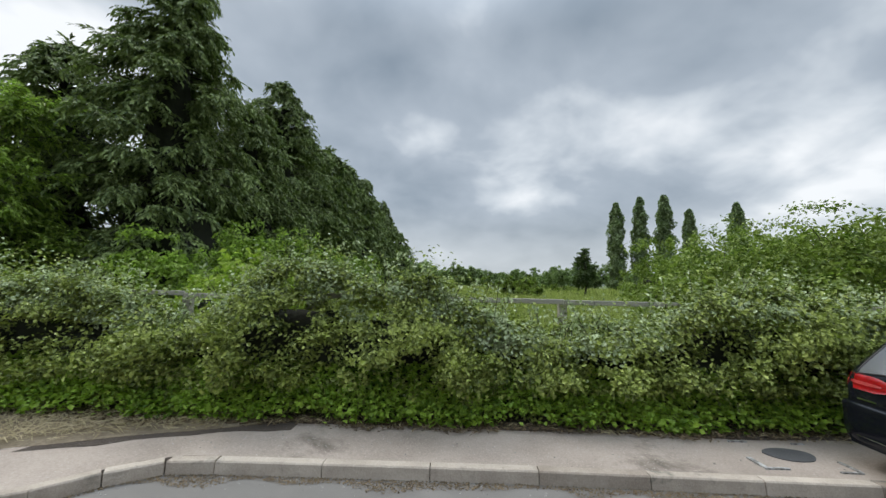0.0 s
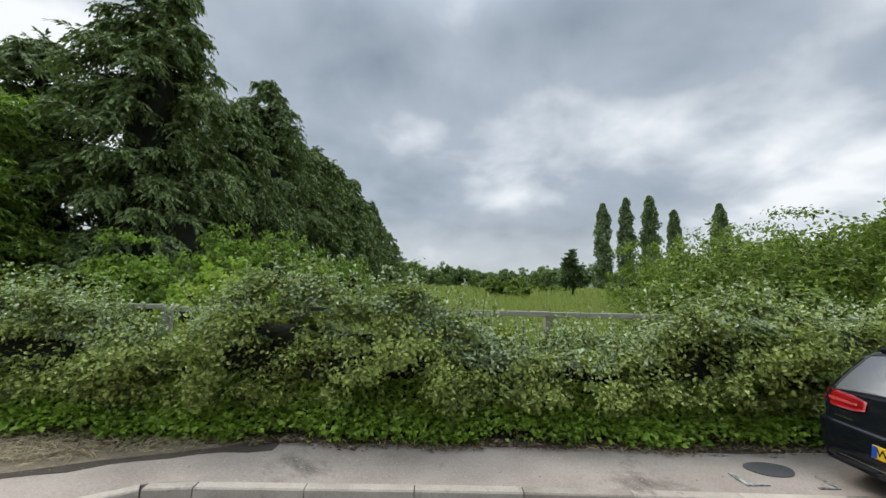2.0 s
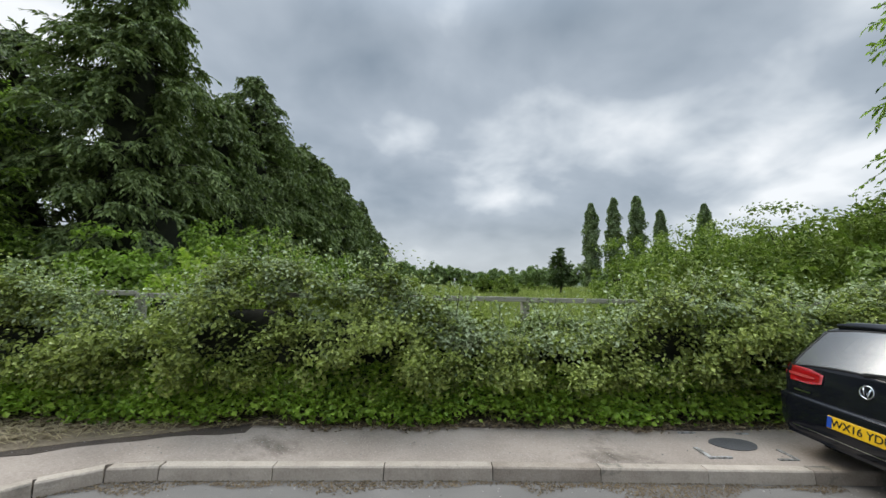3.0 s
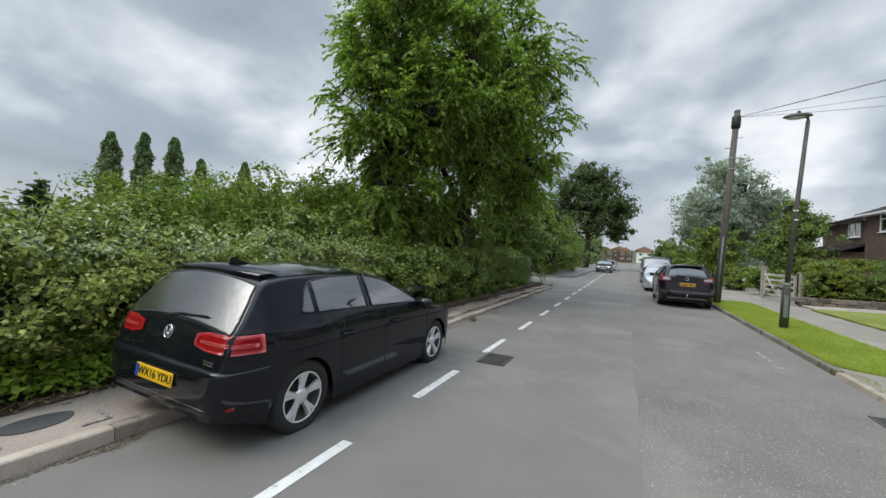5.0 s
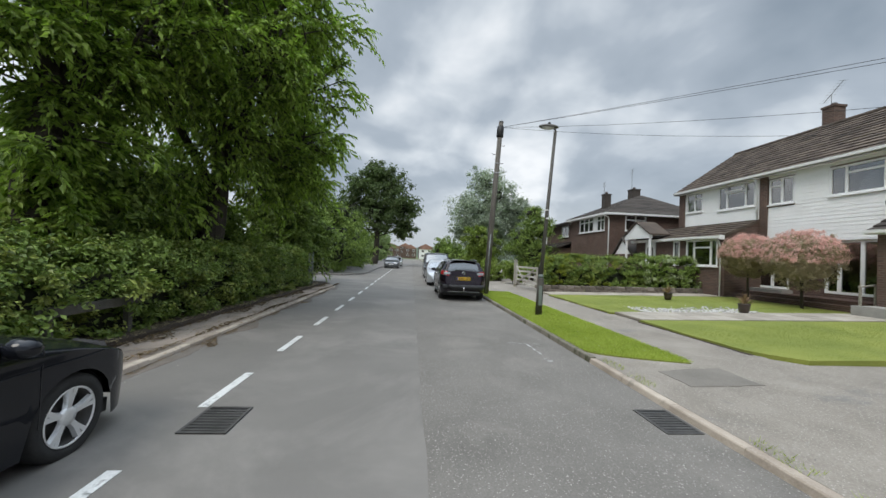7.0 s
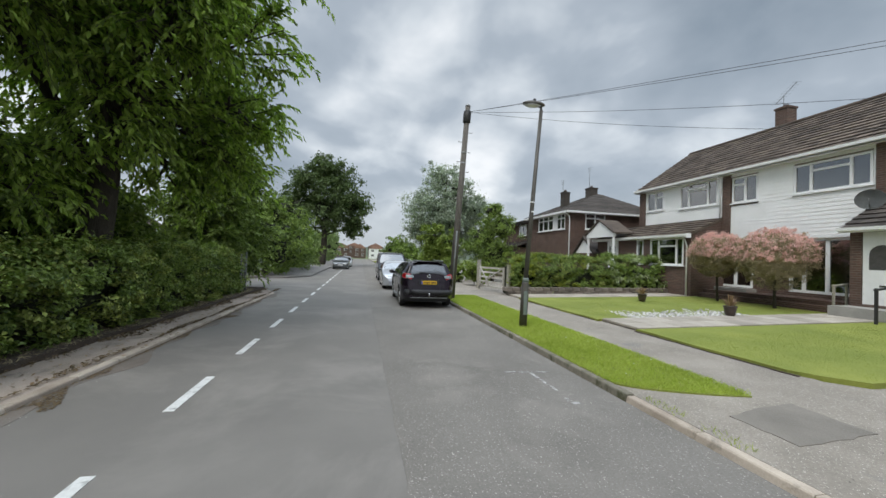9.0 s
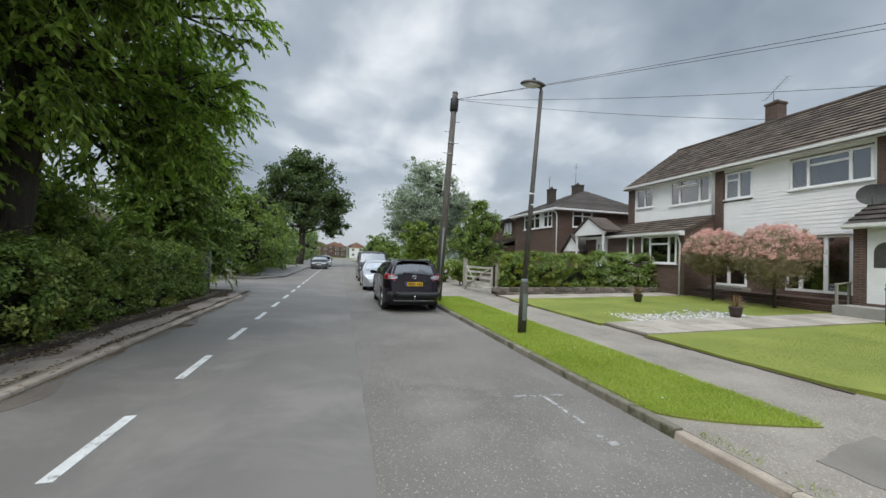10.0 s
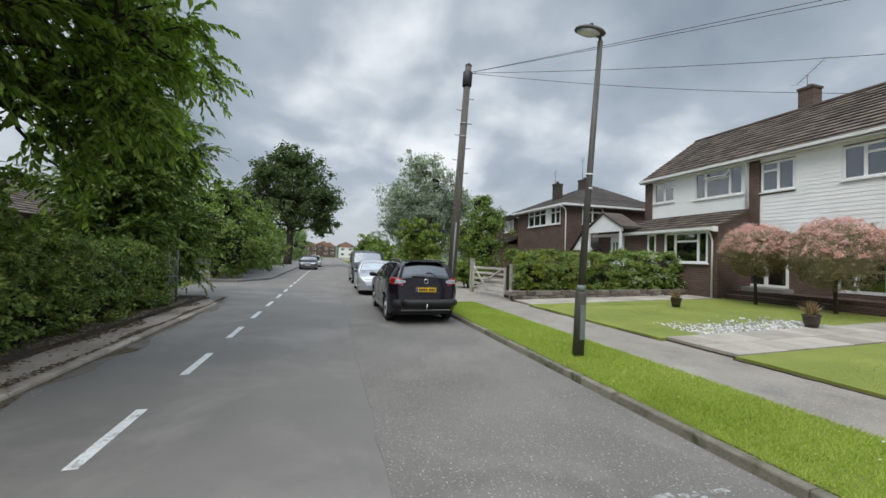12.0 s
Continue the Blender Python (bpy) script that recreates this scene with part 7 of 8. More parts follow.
def hatch_detail(t, S):
    for sg in (-1, 1):
        rear_patch(t, S, "tail_light", 0.815, 0.955, 0.36, 0.31, M["tail_red"], sg, "red tail light")
        rear_patch(t, S, "tail_light_band", 0.868, 0.892, 0.43, 0.26, M["tail_pale"], sg, proud=0.016)
        rear_patch(t, S, "fog_reflector", 0.40, 0.43, 0.46, 0.12, M["tail_red"], sg, "red bumper reflector")
    # plate recess lip, badge, wiper, spoiler, aerial fin
    rear_bumper(t, S, [(0.335, -0.01), (0.37, 0.012), (0.45, 0.02), (0.56, 0.026), (0.64, 0.036), (0.668, 0.040), (0.682, 0.034), (0.690, 0.012), (0.692, -0.01)], 0.37, M["car_black"])
    tube_pts = [(S.rear_x(abs(y), 0.40) - 0.004, y, 0.385) for y in np.linspace(-0.6, 0.6, 13)]
    part("diffuser", tube(bmesh.new(), [(x + 0.02, y, z) for x, y, z in tube_pts], 0.03, 6), M["black_plastic"], t)
    part("bright_strip", tube(bmesh.new(), [(x - 0.008, y, z + 0.02) for x, y, z in tube_pts], 0.005, 5), M["chrome"], t)
    number_plate(t, S.rear_x(0, 0.56) - 0.034, 0, 0.555, 6, "WX16 YDU")
    xb = S.rear_x(0, 0.885) - 0.006
    bm = bmesh.new()
    for r0, r1 in ((0.048, 0.056),):
        ring = [(math.cos(a), math.sin(a)) for a in np.linspace(0, 2 * math.pi, 25)[:-1]]
        tube(bm, [(0, c * 0.052, s * 0.052) for c, s in ring + ring[:1]], 0.006, 5, cap=False)
    tube(bm, [(0, -0.03, 0.035), (0, -0.012, -0.035), (0, 0, 0.0), (0, 0.012, -0.035), (0, 0.03, 0.035)], 0.005, 5)
    b = part("badge", bm, M["chrome"], t, "round chrome badge")
    b.matrix_basis = pose(xb, 0, 0.885, 0, 12, 0)
    for y0, y1, z in ((-0.62, -0.50, 0.745), (-0.615, -0.505, 0.725), (0.46, 0.62, 0.735)):
        x = S.rear_x(abs((y0 + y1) / 2), z) - 0.006
        part("model_badge", boxes((x - 0.003, x + 0.004, y0, y1, z - 0.007, z + 0.007)), M["chrome"], t)
    part("rear_wiper", tube(bmesh.new(), [(S.rear_x(0, 1.03) - 0.02, 0.05, 1.015), (S.rear_x(0.1, 1.05) - 0.025, -0.1, 1.04), (S.rear_x(0.35, 1.05) - 0.02, -0.38, 1.05)], [0.022, 0.014, 0.008], 6), M["black_plastic"], t)
    sp = bmesh.new()
    rows = []
    for y in np.linspace(-0.55, 0.55, 13):
        z = 1.40 - 0.03 * (abs(y) / 0.62) ** 2
        x = 0.365 + 0.06 * (abs(y) / 0.55) ** 2
        rows.append([sp.verts.new(p) for p in ((x + 0.25, y, z + 0.028), (x, y, z + 0.008), (x + 0.005, y, z - 0.03), (x + 0.12, y, z - 0.06))])
    for a, b in zip(rows, rows[1:]):
        for k in range(3):
            sp.faces.new((a[k], a[k + 1], b[k + 1], b[k])).smooth = True
    bmesh.ops.recalc_face_normals(sp, faces=sp.faces)
    part("spoiler", sp, M["car_black"], t, "black roof spoiler")
    fin = prism(bmesh.new(), [(0.54, 1.405), (0.76, 1.43), (0.64, 1.468), (0.585, 1.496), (0.565, 1.493)], "y", -0.014, 0.014)
    part("shark_fin_aerial", fin, M["car_black"], t)
    mirror(t, S, 2.75, 0.96, M["car_black"])
    handles(t, S, (1.28, 2.16), 0.80, M["car_black"])
    door_gaps(t, S, (1.22, 1.98, 2.98))
    part("side_crease", tube(bmesh.new(), [(x, -(S.side(x, 0.80) + 0.001), 0.76) for x in np.linspace(0.4, 3.6, 20)], 0.004, 4), M["car_black"], t)
    for sg in (-1, 1):
        bm = bmesh.new()
        pts = [Vector((S.front_x(y, 0.66) + 0.004, sg * y, 0.66)) for y in np.linspace(0.3, 0.62, 6)]
        for a, b in zip(pts, pts[1:]):
            bm.faces.new([bm.verts.new(a), bm.verts.new(b), bm.verts.new(b + Vector((-0.06, 0, 0.1))), bm.verts.new(a + Vector((-0.05, 0, 0.09)))])
        part("headlight", bm, M["lamp_clear"], t)


hatch = Shape(4.04, 0.845, [(0, 0.46), (0.008, 0.60), (0.03, 0.68), (0.045, 0.82), (0.06, 0.96), (0.10, 1.005), (0.38, 1.375), (0.44, 1.405), (0.64, 1.43), (1.16, 1.448), (1.66, 1.43), (2.11, 1.355), (2.91, 0.965), (3.26, 0.905), (3.71, 0.80), (3.94, 0.66), (4.04, 0.42)],
              0.955, 0.30, 0.17, ((0.75, 0.315), (3.27, 0.315)), 0.35, crown=0.075, crease=0.83, taper=0.17, pinch=0.05)
car("black_hatchback", "glossy black five-door hatchback parked half on the pavement", pose(3.37, 3.19, 0.0, 1.6, 0, 0.0), hatch, M["car_black"],
    [[(0.72, 1.065, 1.09), (0.78, 1.055, 1.22), (0.87, 1.05, 1.315)], [(0.90, 1.048, 1.32), (1.16, 1.04, 1.35), (1.62, 1.025, 1.35)], [(1.70, 1.02, 1.345), (2.06, 1.005, 1.28), (2.41, 0.99, 1.125), (2.66, 0.975, 1.0)]],
    (0.105, 0.375, 0.05), (2.14, 2.86, 0.10), M["side_glass"], 0.322, 0.222, back=M["tail_glass"], detail=hatch_detail)


def suv_detail(t, S):
    for sg in (-1, 1):
        rear_patch(t, S, "tail_light", 0.94, 1.10, 0.55, 0.30, M["tail_red"], sg, "red and clear tail light", slope=0.08)
        rear_patch(t, S, "tail_light_lens", 0.98, 1.06, 0.50, 0.10, M["lamp_clear"], sg, proud=0.02)
    bm = bmesh.new()
    tube(bm, [(S.rear_x(abs(y), 0.50) - 0.02, y, 0.52) for y in np.linspace(-0.74, 0.74, 15)], 0.09, 8)
    part("bumper", bm, M["black_plastic"], t, "dull black rear bumper")
    part("bumper_strip", tube(bmesh.new(), [(S.rear_x(abs(y), 0.36) - 0.03, y, 0.35) for y in np.linspace(-0.6, 0.6, 13)], 0.018, 6), M["galv"], t)
    number_plate(t, S.rear_x(0, 0.82) - 0.012, 0, 0.83, 4, None)
    part("plate_recess", boxes((S.rear_x(0, 0.8) - 0.008, S.rear_x(0, 0.8) + 0.03, -0.33, 0.33, 0.75, 0.92)), M["black_plastic"], t)
    b = part("badge", tube(bmesh.new(), [(0, c * 0.05, s * 0.05) for c, s in [(math.cos(a), math.sin(a)) for a in np.linspace(0, 2 * math.pi, 17)]], 0.012, 5, cap=False), M["chrome"], t)
    b.matrix_basis = pose(S.rear_x(0, 1.0) - 0.012, 0, 1.03, 0, 6, 0)
    part("rear_wiper", tube(bmesh.new(), [(S.rear_x(0, 1.13) - 0.02, 0.02, 1.13), (S.rear_x(0.3, 1.14) - 0.02, 0.33, 1.15)], 0.014, 5), M["black_plastic"], t)
    bm = bmesh.new()
    tube(bm, [(0.02, 0, 0.40), (-0.1, 0, 0.38), (-0.12, 0, 0.46)], 0.02, 6)
    part("tow_bar", ball(bm, (-0.12, 0, 0.48), 0.028, 1, 0), M["chrome"], t)
    for sg in (-1, 1):
        part("roof_rail", tube(bmesh.new(), [(0.5, sg * 0.53, 1.46), (0.6, sg * 0.54, 1.53), (2.1, sg * 0.54, 1.54), (2.3, sg * 0.53, 1.46)], 0.018, 6), M["galv"], t)
        part("side_step", tube(bmesh.new(), [(1.2, sg * 0.86, 0.30), (2.9, sg * 0.86, 0.30)], 0.035, 6), M["galv"], t)
    part("spoiler", boxes((0.14, 0.4, -0.5, 0.5, 1.485, 1.515), bevel=0.01), M["car_plum"], t)
    mirror(t, S, 2.95, 1.05, M["car_plum"])
    handles(t, S, (1.3, 2.2), 0.93, M["chrome"])
    door_gaps(t, S, (1.25, 2.1, 3.05))


suv = Shape(4.35, 0.865, [(0, 0.50), (0.02, 0.75), (0.05, 0.98), (0.08, 1.12), (0.26, 1.49), (0.6, 1.535), (1.4, 1.55), (2.0, 1.52), (2.4, 1.43), (3.05, 1.06), (3.6, 0.99), (4.0, 0.9), (4.25, 0.72), (4.35, 0.45)], 1.03, 0.31, 0.20, ((0.82, 0.335), (3.4, 0.335)), 0.385, crown=0.085)
car("dark_suv", "dark plum compact SUV parked against the kerb", pose(17.5, -2.12, 0.0), suv, M["car_plum"],
    [[(0.62, 1.10, 1.2), (0.72, 1.08, 1.36), (1.05, 1.07, 1.39)], [(1.13, 1.06, 1.4), (1.9, 1.05, 1.41)], [(2.0, 1.05, 1.40), (2.35, 1.05, 1.34), (2.85, 1.05, 1.08)]],
    (0.09, 0.222, 0.12), (2.45, 3.0, 0.10), M["dark_glass"], 0.335, 0.225, detail=suv_detail)


def saloon_detail(t, S):
    for sg in (-1, 1):
        bm = bmesh.new()
        pts = [Vector((S.front_x(y, 0.60) + 0.01, sg * y, 0.56)) for y in np.linspace(0.32, 0.66, 7)]
        for a, b in zip(pts, pts[1:]):
            bm.faces.new([bm.verts.new(a), bm.verts.new(b), bm.verts.new(b + Vector((-0.05, 0, 0.12))), bm.verts.new(a + Vector((-0.05, 0, 0.1)))])
        part("headlight", bm, M["lamp_clear"], t)
        rear_patch(t, S, "tail_light", 0.72, 0.86, 0.45, 0.25, M["tail_red"], sg)
    x = S.front_x(0, 0.5) + 0.006
    part("grille", boxes((x - 0.02, x + 0.006, -0.34, 0.34, 0.50, 0.60), bevel=0.004), M["black_plastic"], t)
    part("lower_grille", boxes((x - 0.02, x + 0.01, -0.5, 0.5, 0.28, 0.40), bevel=0.004), M["black_plastic"], t)
    number = part("front_plate", boxes((x, x + 0.014, -0.25, 0.25, 0.42, 0.52)), M["upvc"], t, "white front number plate")
    mirror(t, S, 2.85, 0.95, M["car_grey"])
    door_gaps(t, S, (1.2, 2.0, 3.0))


saloon = Shape(4.3, 0.85, [(0, 0.45), (0.02, 0.7), (0.08, 0.92), (0.5, 0.97), (1.1, 1.33), (1.6, 1.41), (2.1, 1.40), (2.5, 1.29), (3.1, 0.95), (3.6, 0.88), (4.05, 0.76), (4.25, 0.62), (4.3, 0.40)], 0.93, 0.28, 0.18, ((0.85, 0.30), (3.45, 0.30)), 0.35)
SW = [[(0.95, 0.97, 1.05), (1.15, 0.95, 1.22), (1.6, 0.95, 1.29)], [(1.68, 0.95, 1.29), (2.1, 0.945, 1.27), (2.75, 0.945, 0.97)]]
car("silver_car", "silver family car parked facing along the road", pose(28.3, -1.9, 0, 0, 0, 180), saloon, M["car_silver"], SW, (0.52, 1.08, 0.12), (2.52, 3.05, 0.1), M["car_glass"], 0.30, 0.2, detail=saloon_detail)
car("dark_car", "dark grey car parked on the far bend", pose(52.3, 2.15, 0, 0, 0, 180), saloon, M["car_grey"], SW, (0.52, 1.08, 0.12), (2.52, 3.05, 0.1), M["dark_glass"], 0.30, 0.2, detail=saloon_detail)
car("blue_grey_car", "blue-grey car parked behind another car", pose(60.5, 2.0, 0, 0, 0, 180), saloon, M["car_silver"], SW, (0.52, 1.08, 0.12), (2.52, 3.05, 0.1), M["car_glass"], 0.30, 0.2, detail=saloon_detail)
van = Shape(4.8, 0.92, [(0, 0.5), (0.02, 1.2), (0.06, 1.75), (0.3, 1.86), (2.9, 1.88), (3.2, 1.8), (3.9, 1.15), (4.5, 0.98), (4.75, 0.7), (4.8, 0.45)], 1.1, 0.12, 0.22, ((0.9, 0.33), (3.8, 0.33)), 0.38)
car("black_van", "black panel van parked behind the silver car", pose(34.6, -2.0, 0, 0, 0, 180), van, M["car_black"], [[(2.7, 1.15, 1.65), (3.1, 1.15, 1.62), (3.6, 1.12, 1.2)]], None, (3.25, 3.85, 0.12), M["dark_glass"], 0.33, 0.22)


# ---------------------------------------------------------------- street furniture and gardens
def lamp_post():
    t = thing("street_lamp", "grey steel street lamp with a stout base column", "street lamp", pose(13.92, -3.76, 0.08))
    part("base_column", tube(bmesh.new(), [(0, 0, 0), (0, -0.03, 1.02), (0, -0.033, 1.1)], [0.092, 0.088, 0.06], 12), M["lamp_steel"], t, "stout grey base column")
    part("base_door", boxes((-0.1, -0.085, -0.05, 0.04, 0.3, 0.85), bevel=0.003), M["green_steel"], t)
    part("collar", tube(bmesh.new(), [(0, -0.032, 1.06), (0, -0.034, 1.16)], [0.075, 0.066], 12), M["green_steel"], t)
    part("pole", tube(bmesh.new(), [(0, -0.033, 1.1), (0, -0.15, 3.0), (0, -0.30, 5.2)], [0.055, 0.05, 0.042], 12), M["lamp_steel"], t)
    part("bracket", tube(bmesh.new(), [(0, -0.30, 5.15), (0, -0.295, 5.27), (0, -0.18, 5.31), (0, 0.0, 5.31)], 0.03, 8), M["lamp_steel"], t)
    bm = ball(bmesh.new(), (0, 0, 0), 1.0, 3, 0.0)
    for v in bm.verts:
        z = v.co.z
        v.co = Vector((v.co.x * 0.14, -0.10 + v.co.y * 0.29, 5.32 + (z * 0.085 if z > 0 else z * 0.03)))
    h = part("lantern", bm, M["lamp_steel"], t, "flat oval grey lantern", smooth=True)
    bm = ball(bmesh.new(), (0, 0, 0), 1.0, 2, 0.0)
    for v in bm.verts:
        v.co = Vector((v.co.x * 0.115, -0.07 + v.co.y * 0.22, 5.305 + v.co.z * 0.055))
    part("lens", bm, M["lamp_clear"], h, smooth=True)
    part("photocell", tube(bmesh.new(), [(0, -0.12, 5.39), (0, -0.12, 5.46)], 0.035, 8), M["black_plastic"], h)
    for z in (2.72, 2.95):
        part("band", tube(bmesh.new(), [(0, -0.14, z), (0, -0.142, z + 0.03)], 0.056, 10), M["upvc"], t)


lamp_post()


def telegraph_pole():
    b = Vector((19.6, -3.36, 0.08))
    top = Vector((-0.08, -0.39, 7.45))
    t = thing("telegraph_pole", "tall leaning wooden telegraph pole with climbing pegs", "telegraph pole", pose(*b))
    part("pole", tube(bmesh.new(), [(0, 0, -0.1), top * 0.5, top], [0.135, 0.115, 0.095], 12), M["pole_wood"], t)
    f = lambda z: top * (z / top.z)
    part("junction_box", tube(bmesh.new(), [f(6.75), f(6.8), f(7.2), f(7.25)], [0.11, 0.15, 0.15, 0.11], 10), M["black_plastic"], t, "black cable terminal near the top")
    part("cap", tube(bmesh.new(), [f(7.42), f(7.5)], [0.11, 0.06], 10), M["lead"], t)
    for k in range(11):
        z = 2.6 + 0.38 * k
        sg = 1 if k % 2 else -1
        p = f(z)
        part("step_peg", tube(bmesh.new(), [p + Vector((0, sg * 0.09, 0)), p + Vector((0, sg * 0.25, 0)), p + Vector((0, sg * 0.25, 0.03))], 0.011, 5), M["iron"], t)
    part("cable_guard", tube(bmesh.new(), [f(0.1) + Vector((-0.13, 0.02, 0)), f(2.6) + Vector((-0.12, 0.02, 0))], 0.03, 6), M["galv"], t)
    for z in (5.6, 5.2, 3.0):
        part("band", tube(bmesh.new(), [f(z), f(z + 0.04)], 0.118, 10), M["lead"], t)
    head = b + f(7.2)
    ends = [(3.4, -16.1, 5.8, 0.12), (4.3, -16.1, 5.85, 0.1), (9.4, -16.1, 5.8, 0.25), (12.5, -16.1, 5.75, 0.3)]
    for x, y, z, sag in ends:
        e = Vector((x, y, z))
        pts = [head.lerp(e, i / 24) - Vector((0, 0, sag * 4 * (i / 24) * (1 - i / 24))) for i in range(25)]
        solid("overhead_wire", tube(bmesh.new(), pts, 0.0065, 5), M["black_plastic"], "thin black overhead telephone wire from the pole", "wire", group="overhead wires")


telegraph_pole()


def field_fence():
    t = thing("field_fence", "old grey timber rail fence swallowed by brambles", "fence", pose(0, 5.5, 0.0))
    xs = np.arange(-8.0, 9.0, 1.83)
    for x in xs:
        part("post", boxes((x - 0.055, x + 0.055, 5.56 - 5.5, 5.68 - 5.5, -0.05, 1.49), bevel=0.008), M["fence_wood"], t)
    for a, b in zip(xs, xs[1:]):
        for z in (0.42, 0.93, 1.50):
            dz = rng.normal(0, 0.012)
            part("rail", boxes((a + 0.0, b - 0.01, 0.0, 0.055, z + dz - 0.03, z + dz + 0.04), bevel=0.006), M["fence_wood"], t)
    bm = bmesh.new()
    # diamond wire mesh above the rails
    for i in range(64):
        x = -8 + i * 0.265
        for d in (1, -1):
            tube(bm, [(x, 0.065, 0.3), (x + d * 0.6, 0.065, 1.5)], 0.0022, 3, cap=False)
    w = part("wire_mesh", bm, M["galv"], t)
    tagged(w, "thin grey wire mesh", kind="stuff")
    # short broken rail under the tree
    r = thing("low_rail", "low weathered timber rail under the roadside tree", "fence", pose(8.62, 4.52, 0.1))
    part("rail", boxes((0.1, 1.95, -0.03, 0.03, 0.5, 0.64), bevel=0.008), M["dark_timber"], r)
    for x in (0.3, 1.75):
        part("post", boxes((x, x + 0.1, 0.035, 0.135, -0.02, 0.58), bevel=0.008), M["dark_timber"], r)


field_fence()


def gate_post_left():
    t = thing("metal_fence_panel", "narrow galvanised mesh panel and post ending the hedge", "fence", pose(21.35, 4.36, 0.1))
    part("post", tube(bmesh.new(), [(0.12, 0, -0.05), (0.12, 0, 1.5)], 0.035, 8), M["galv"], t)
    part("post", tube(bmesh.new(), [(-0.5, 0, -0.05), (-0.5, 0, 1.42)], 0.03, 8), M["galv"], t)
    for z in (0.12, 0.75, 1.4):
        part("rail", tube(bmesh.new(), [(-0.5, 0, z), (0.12, 0, z)], 0.018, 6), M["galv"], t)
    for i in range(9):
        x = -0.44 + i * 0.06
        part("bar", tube(bmesh.new(), [(x, 0, 0.12), (x, 0, 1.4)], 0.006, 5), M["galv"], t)
    s = thing("entrance_sign", "small grey sign board beside the side road", "sign", pose(30.5, 6.2, 0.1))
    part("board", boxes((-0.02, 0.02, -0.3, 0.3, 0.8, 1.1), bevel=0.004), M["galv"], s)
    part("post", boxes((-0.03, 0.03, -0.28, -0.22, 0, 0.8)), M["fence_wood"], s)
    part("post", boxes((-0.03, 0.03, 0.22, 0.28, 0, 0.8)), M["fence_wood"], s)


gate_post_left()


def garden_gate():
    t = thing("field_gate", "pale weathered five-bar timber gate with a diagonal brace", "gate", pose(22.35, -6.55, 0.12, 0, 0, 8))
    L = 2.6
    part("hanging_stile", boxes((L - 0.09, L, -0.04, 0.04, 0.12, 1.28), bevel=0.006), M["gate_wood"], t)
    part("shutting_stile", boxes((0, 0.08, -0.04, 0.04, 0.12, 1.16), bevel=0.006), M["gate_wood"], t)
    for z in (0.18, 0.40, 0.63, 0.88, 1.10):
        part("bar", boxes((0.08, L - 0.09, -0.022, 0.022, z - 0.045, z + 0.045), bevel=0.005), M["gate_wood"], t)
    part("brace", tube(bmesh.new(), [(0.15, 0.04, 1.1), (L - 0.12, 0.04, 0.16)], 0.04, 4), M["gate_wood"], t)
    part("brace", tube(bmesh.new(), [(L * 0.5, 0.04, 0.16), (L - 0.12, 0.04, 1.15)], 0.035, 4), M["gate_wood"], t)
    for x, h in ((L + 0.12, 1.5), (-0.45, 1.32)):
        p = thing("gate_post", "weathered square timber gate post", "gate post", pose(22.35, -6.55, 0.08, 0, 0, 8) @ pose(x, 0, 0), "gate posts")
        part("shaft", boxes((-0.08, 0.08, -0.08, 0.08, -0.05, h), bevel=0.012), M["fence_wood"], p)
        part("cap", boxes((-0.095, 0.095, -0.095, 0.095, h, h + 0.04), bevel=0.012), M["fence_wood"], p)


garden_gate()


def garden_wall():
    t = thing("garden_wall", "low garden wall of rough brown stones below the hedge", "wall", pose(21.3, -6.35, 0.1))
    part("core", boxes((0.06, 0.22, -9.4, -0.05, -0.05, 0.36)), M["mortar"], t)
    meshes = []
    for k in range(6):
        bm = boxes((0, 0.29, 0, 0.36, 0, 0.175), bevel=0.025)
        for v in bm.verts:
            v.co += Vector((noise.noise(v.co * 9 + Vector((k, 0, 0))), noise.noise(v.co * 9 + Vector((0, k, 3))), noise.noise(v.co * 9 + Vector((5, 0, k))))) * 0.035
        meshes.append(mesh_of("stone", bm, M["stone"]))
    for row in range(2):
        y = -0.02 + row * 0.18
        for k in range(26):
            ob = new("stone", meshes[(k * 5 + row) % 6])
            ob.parent = t
            ob.matrix_basis = pose(rng.normal(0, 0.008), -0.37 * (k + 1) + row * 0.17, 0.02 * k * 0.37 * 0.6 + row * 0.178, 0, 0, rng.normal(0, 1.2))
    g = [(M["leaf_hedge"], 0.66), (M["leaf_bramble"], 0.2), (M["leaf_hedge_gold"], 0.14)]
    hedge("garden_hedge", "thick mixed garden hedge with golden shoots above the wall", [(21.55, -6.6), (21.55, -11.8)], lambda s: 1.82 + 0.08 * noise.noise(Vector((s * 1.5, 0, 0))), 0.0 + 1.2, 30000, 0.075, g, bulge=0.14, seed=11, tip=0.12)
    hedge("garden_hedge", "dark glossy laurel hedge above the wall", [(21.55, -11.6), (21.55, -15.2)], lambda s: 1.95 + 0.08 * noise.noise(Vector((s * 1.5, 4, 0))), 1.2, 14000, 0.10, [(M["leaf_hedge"], 0.8), (M["leaf_silver"], 0.2)], bulge=0.2, seed=12, tip=0.12)
    bush("golden_shrub", "golden-leaved shrub at the end of the hedge", 22.1, -7.3, 0.8, 2.25, 2600, 0.11, M["leaf_hedge_gold"], z=0.1)


garden_wall()


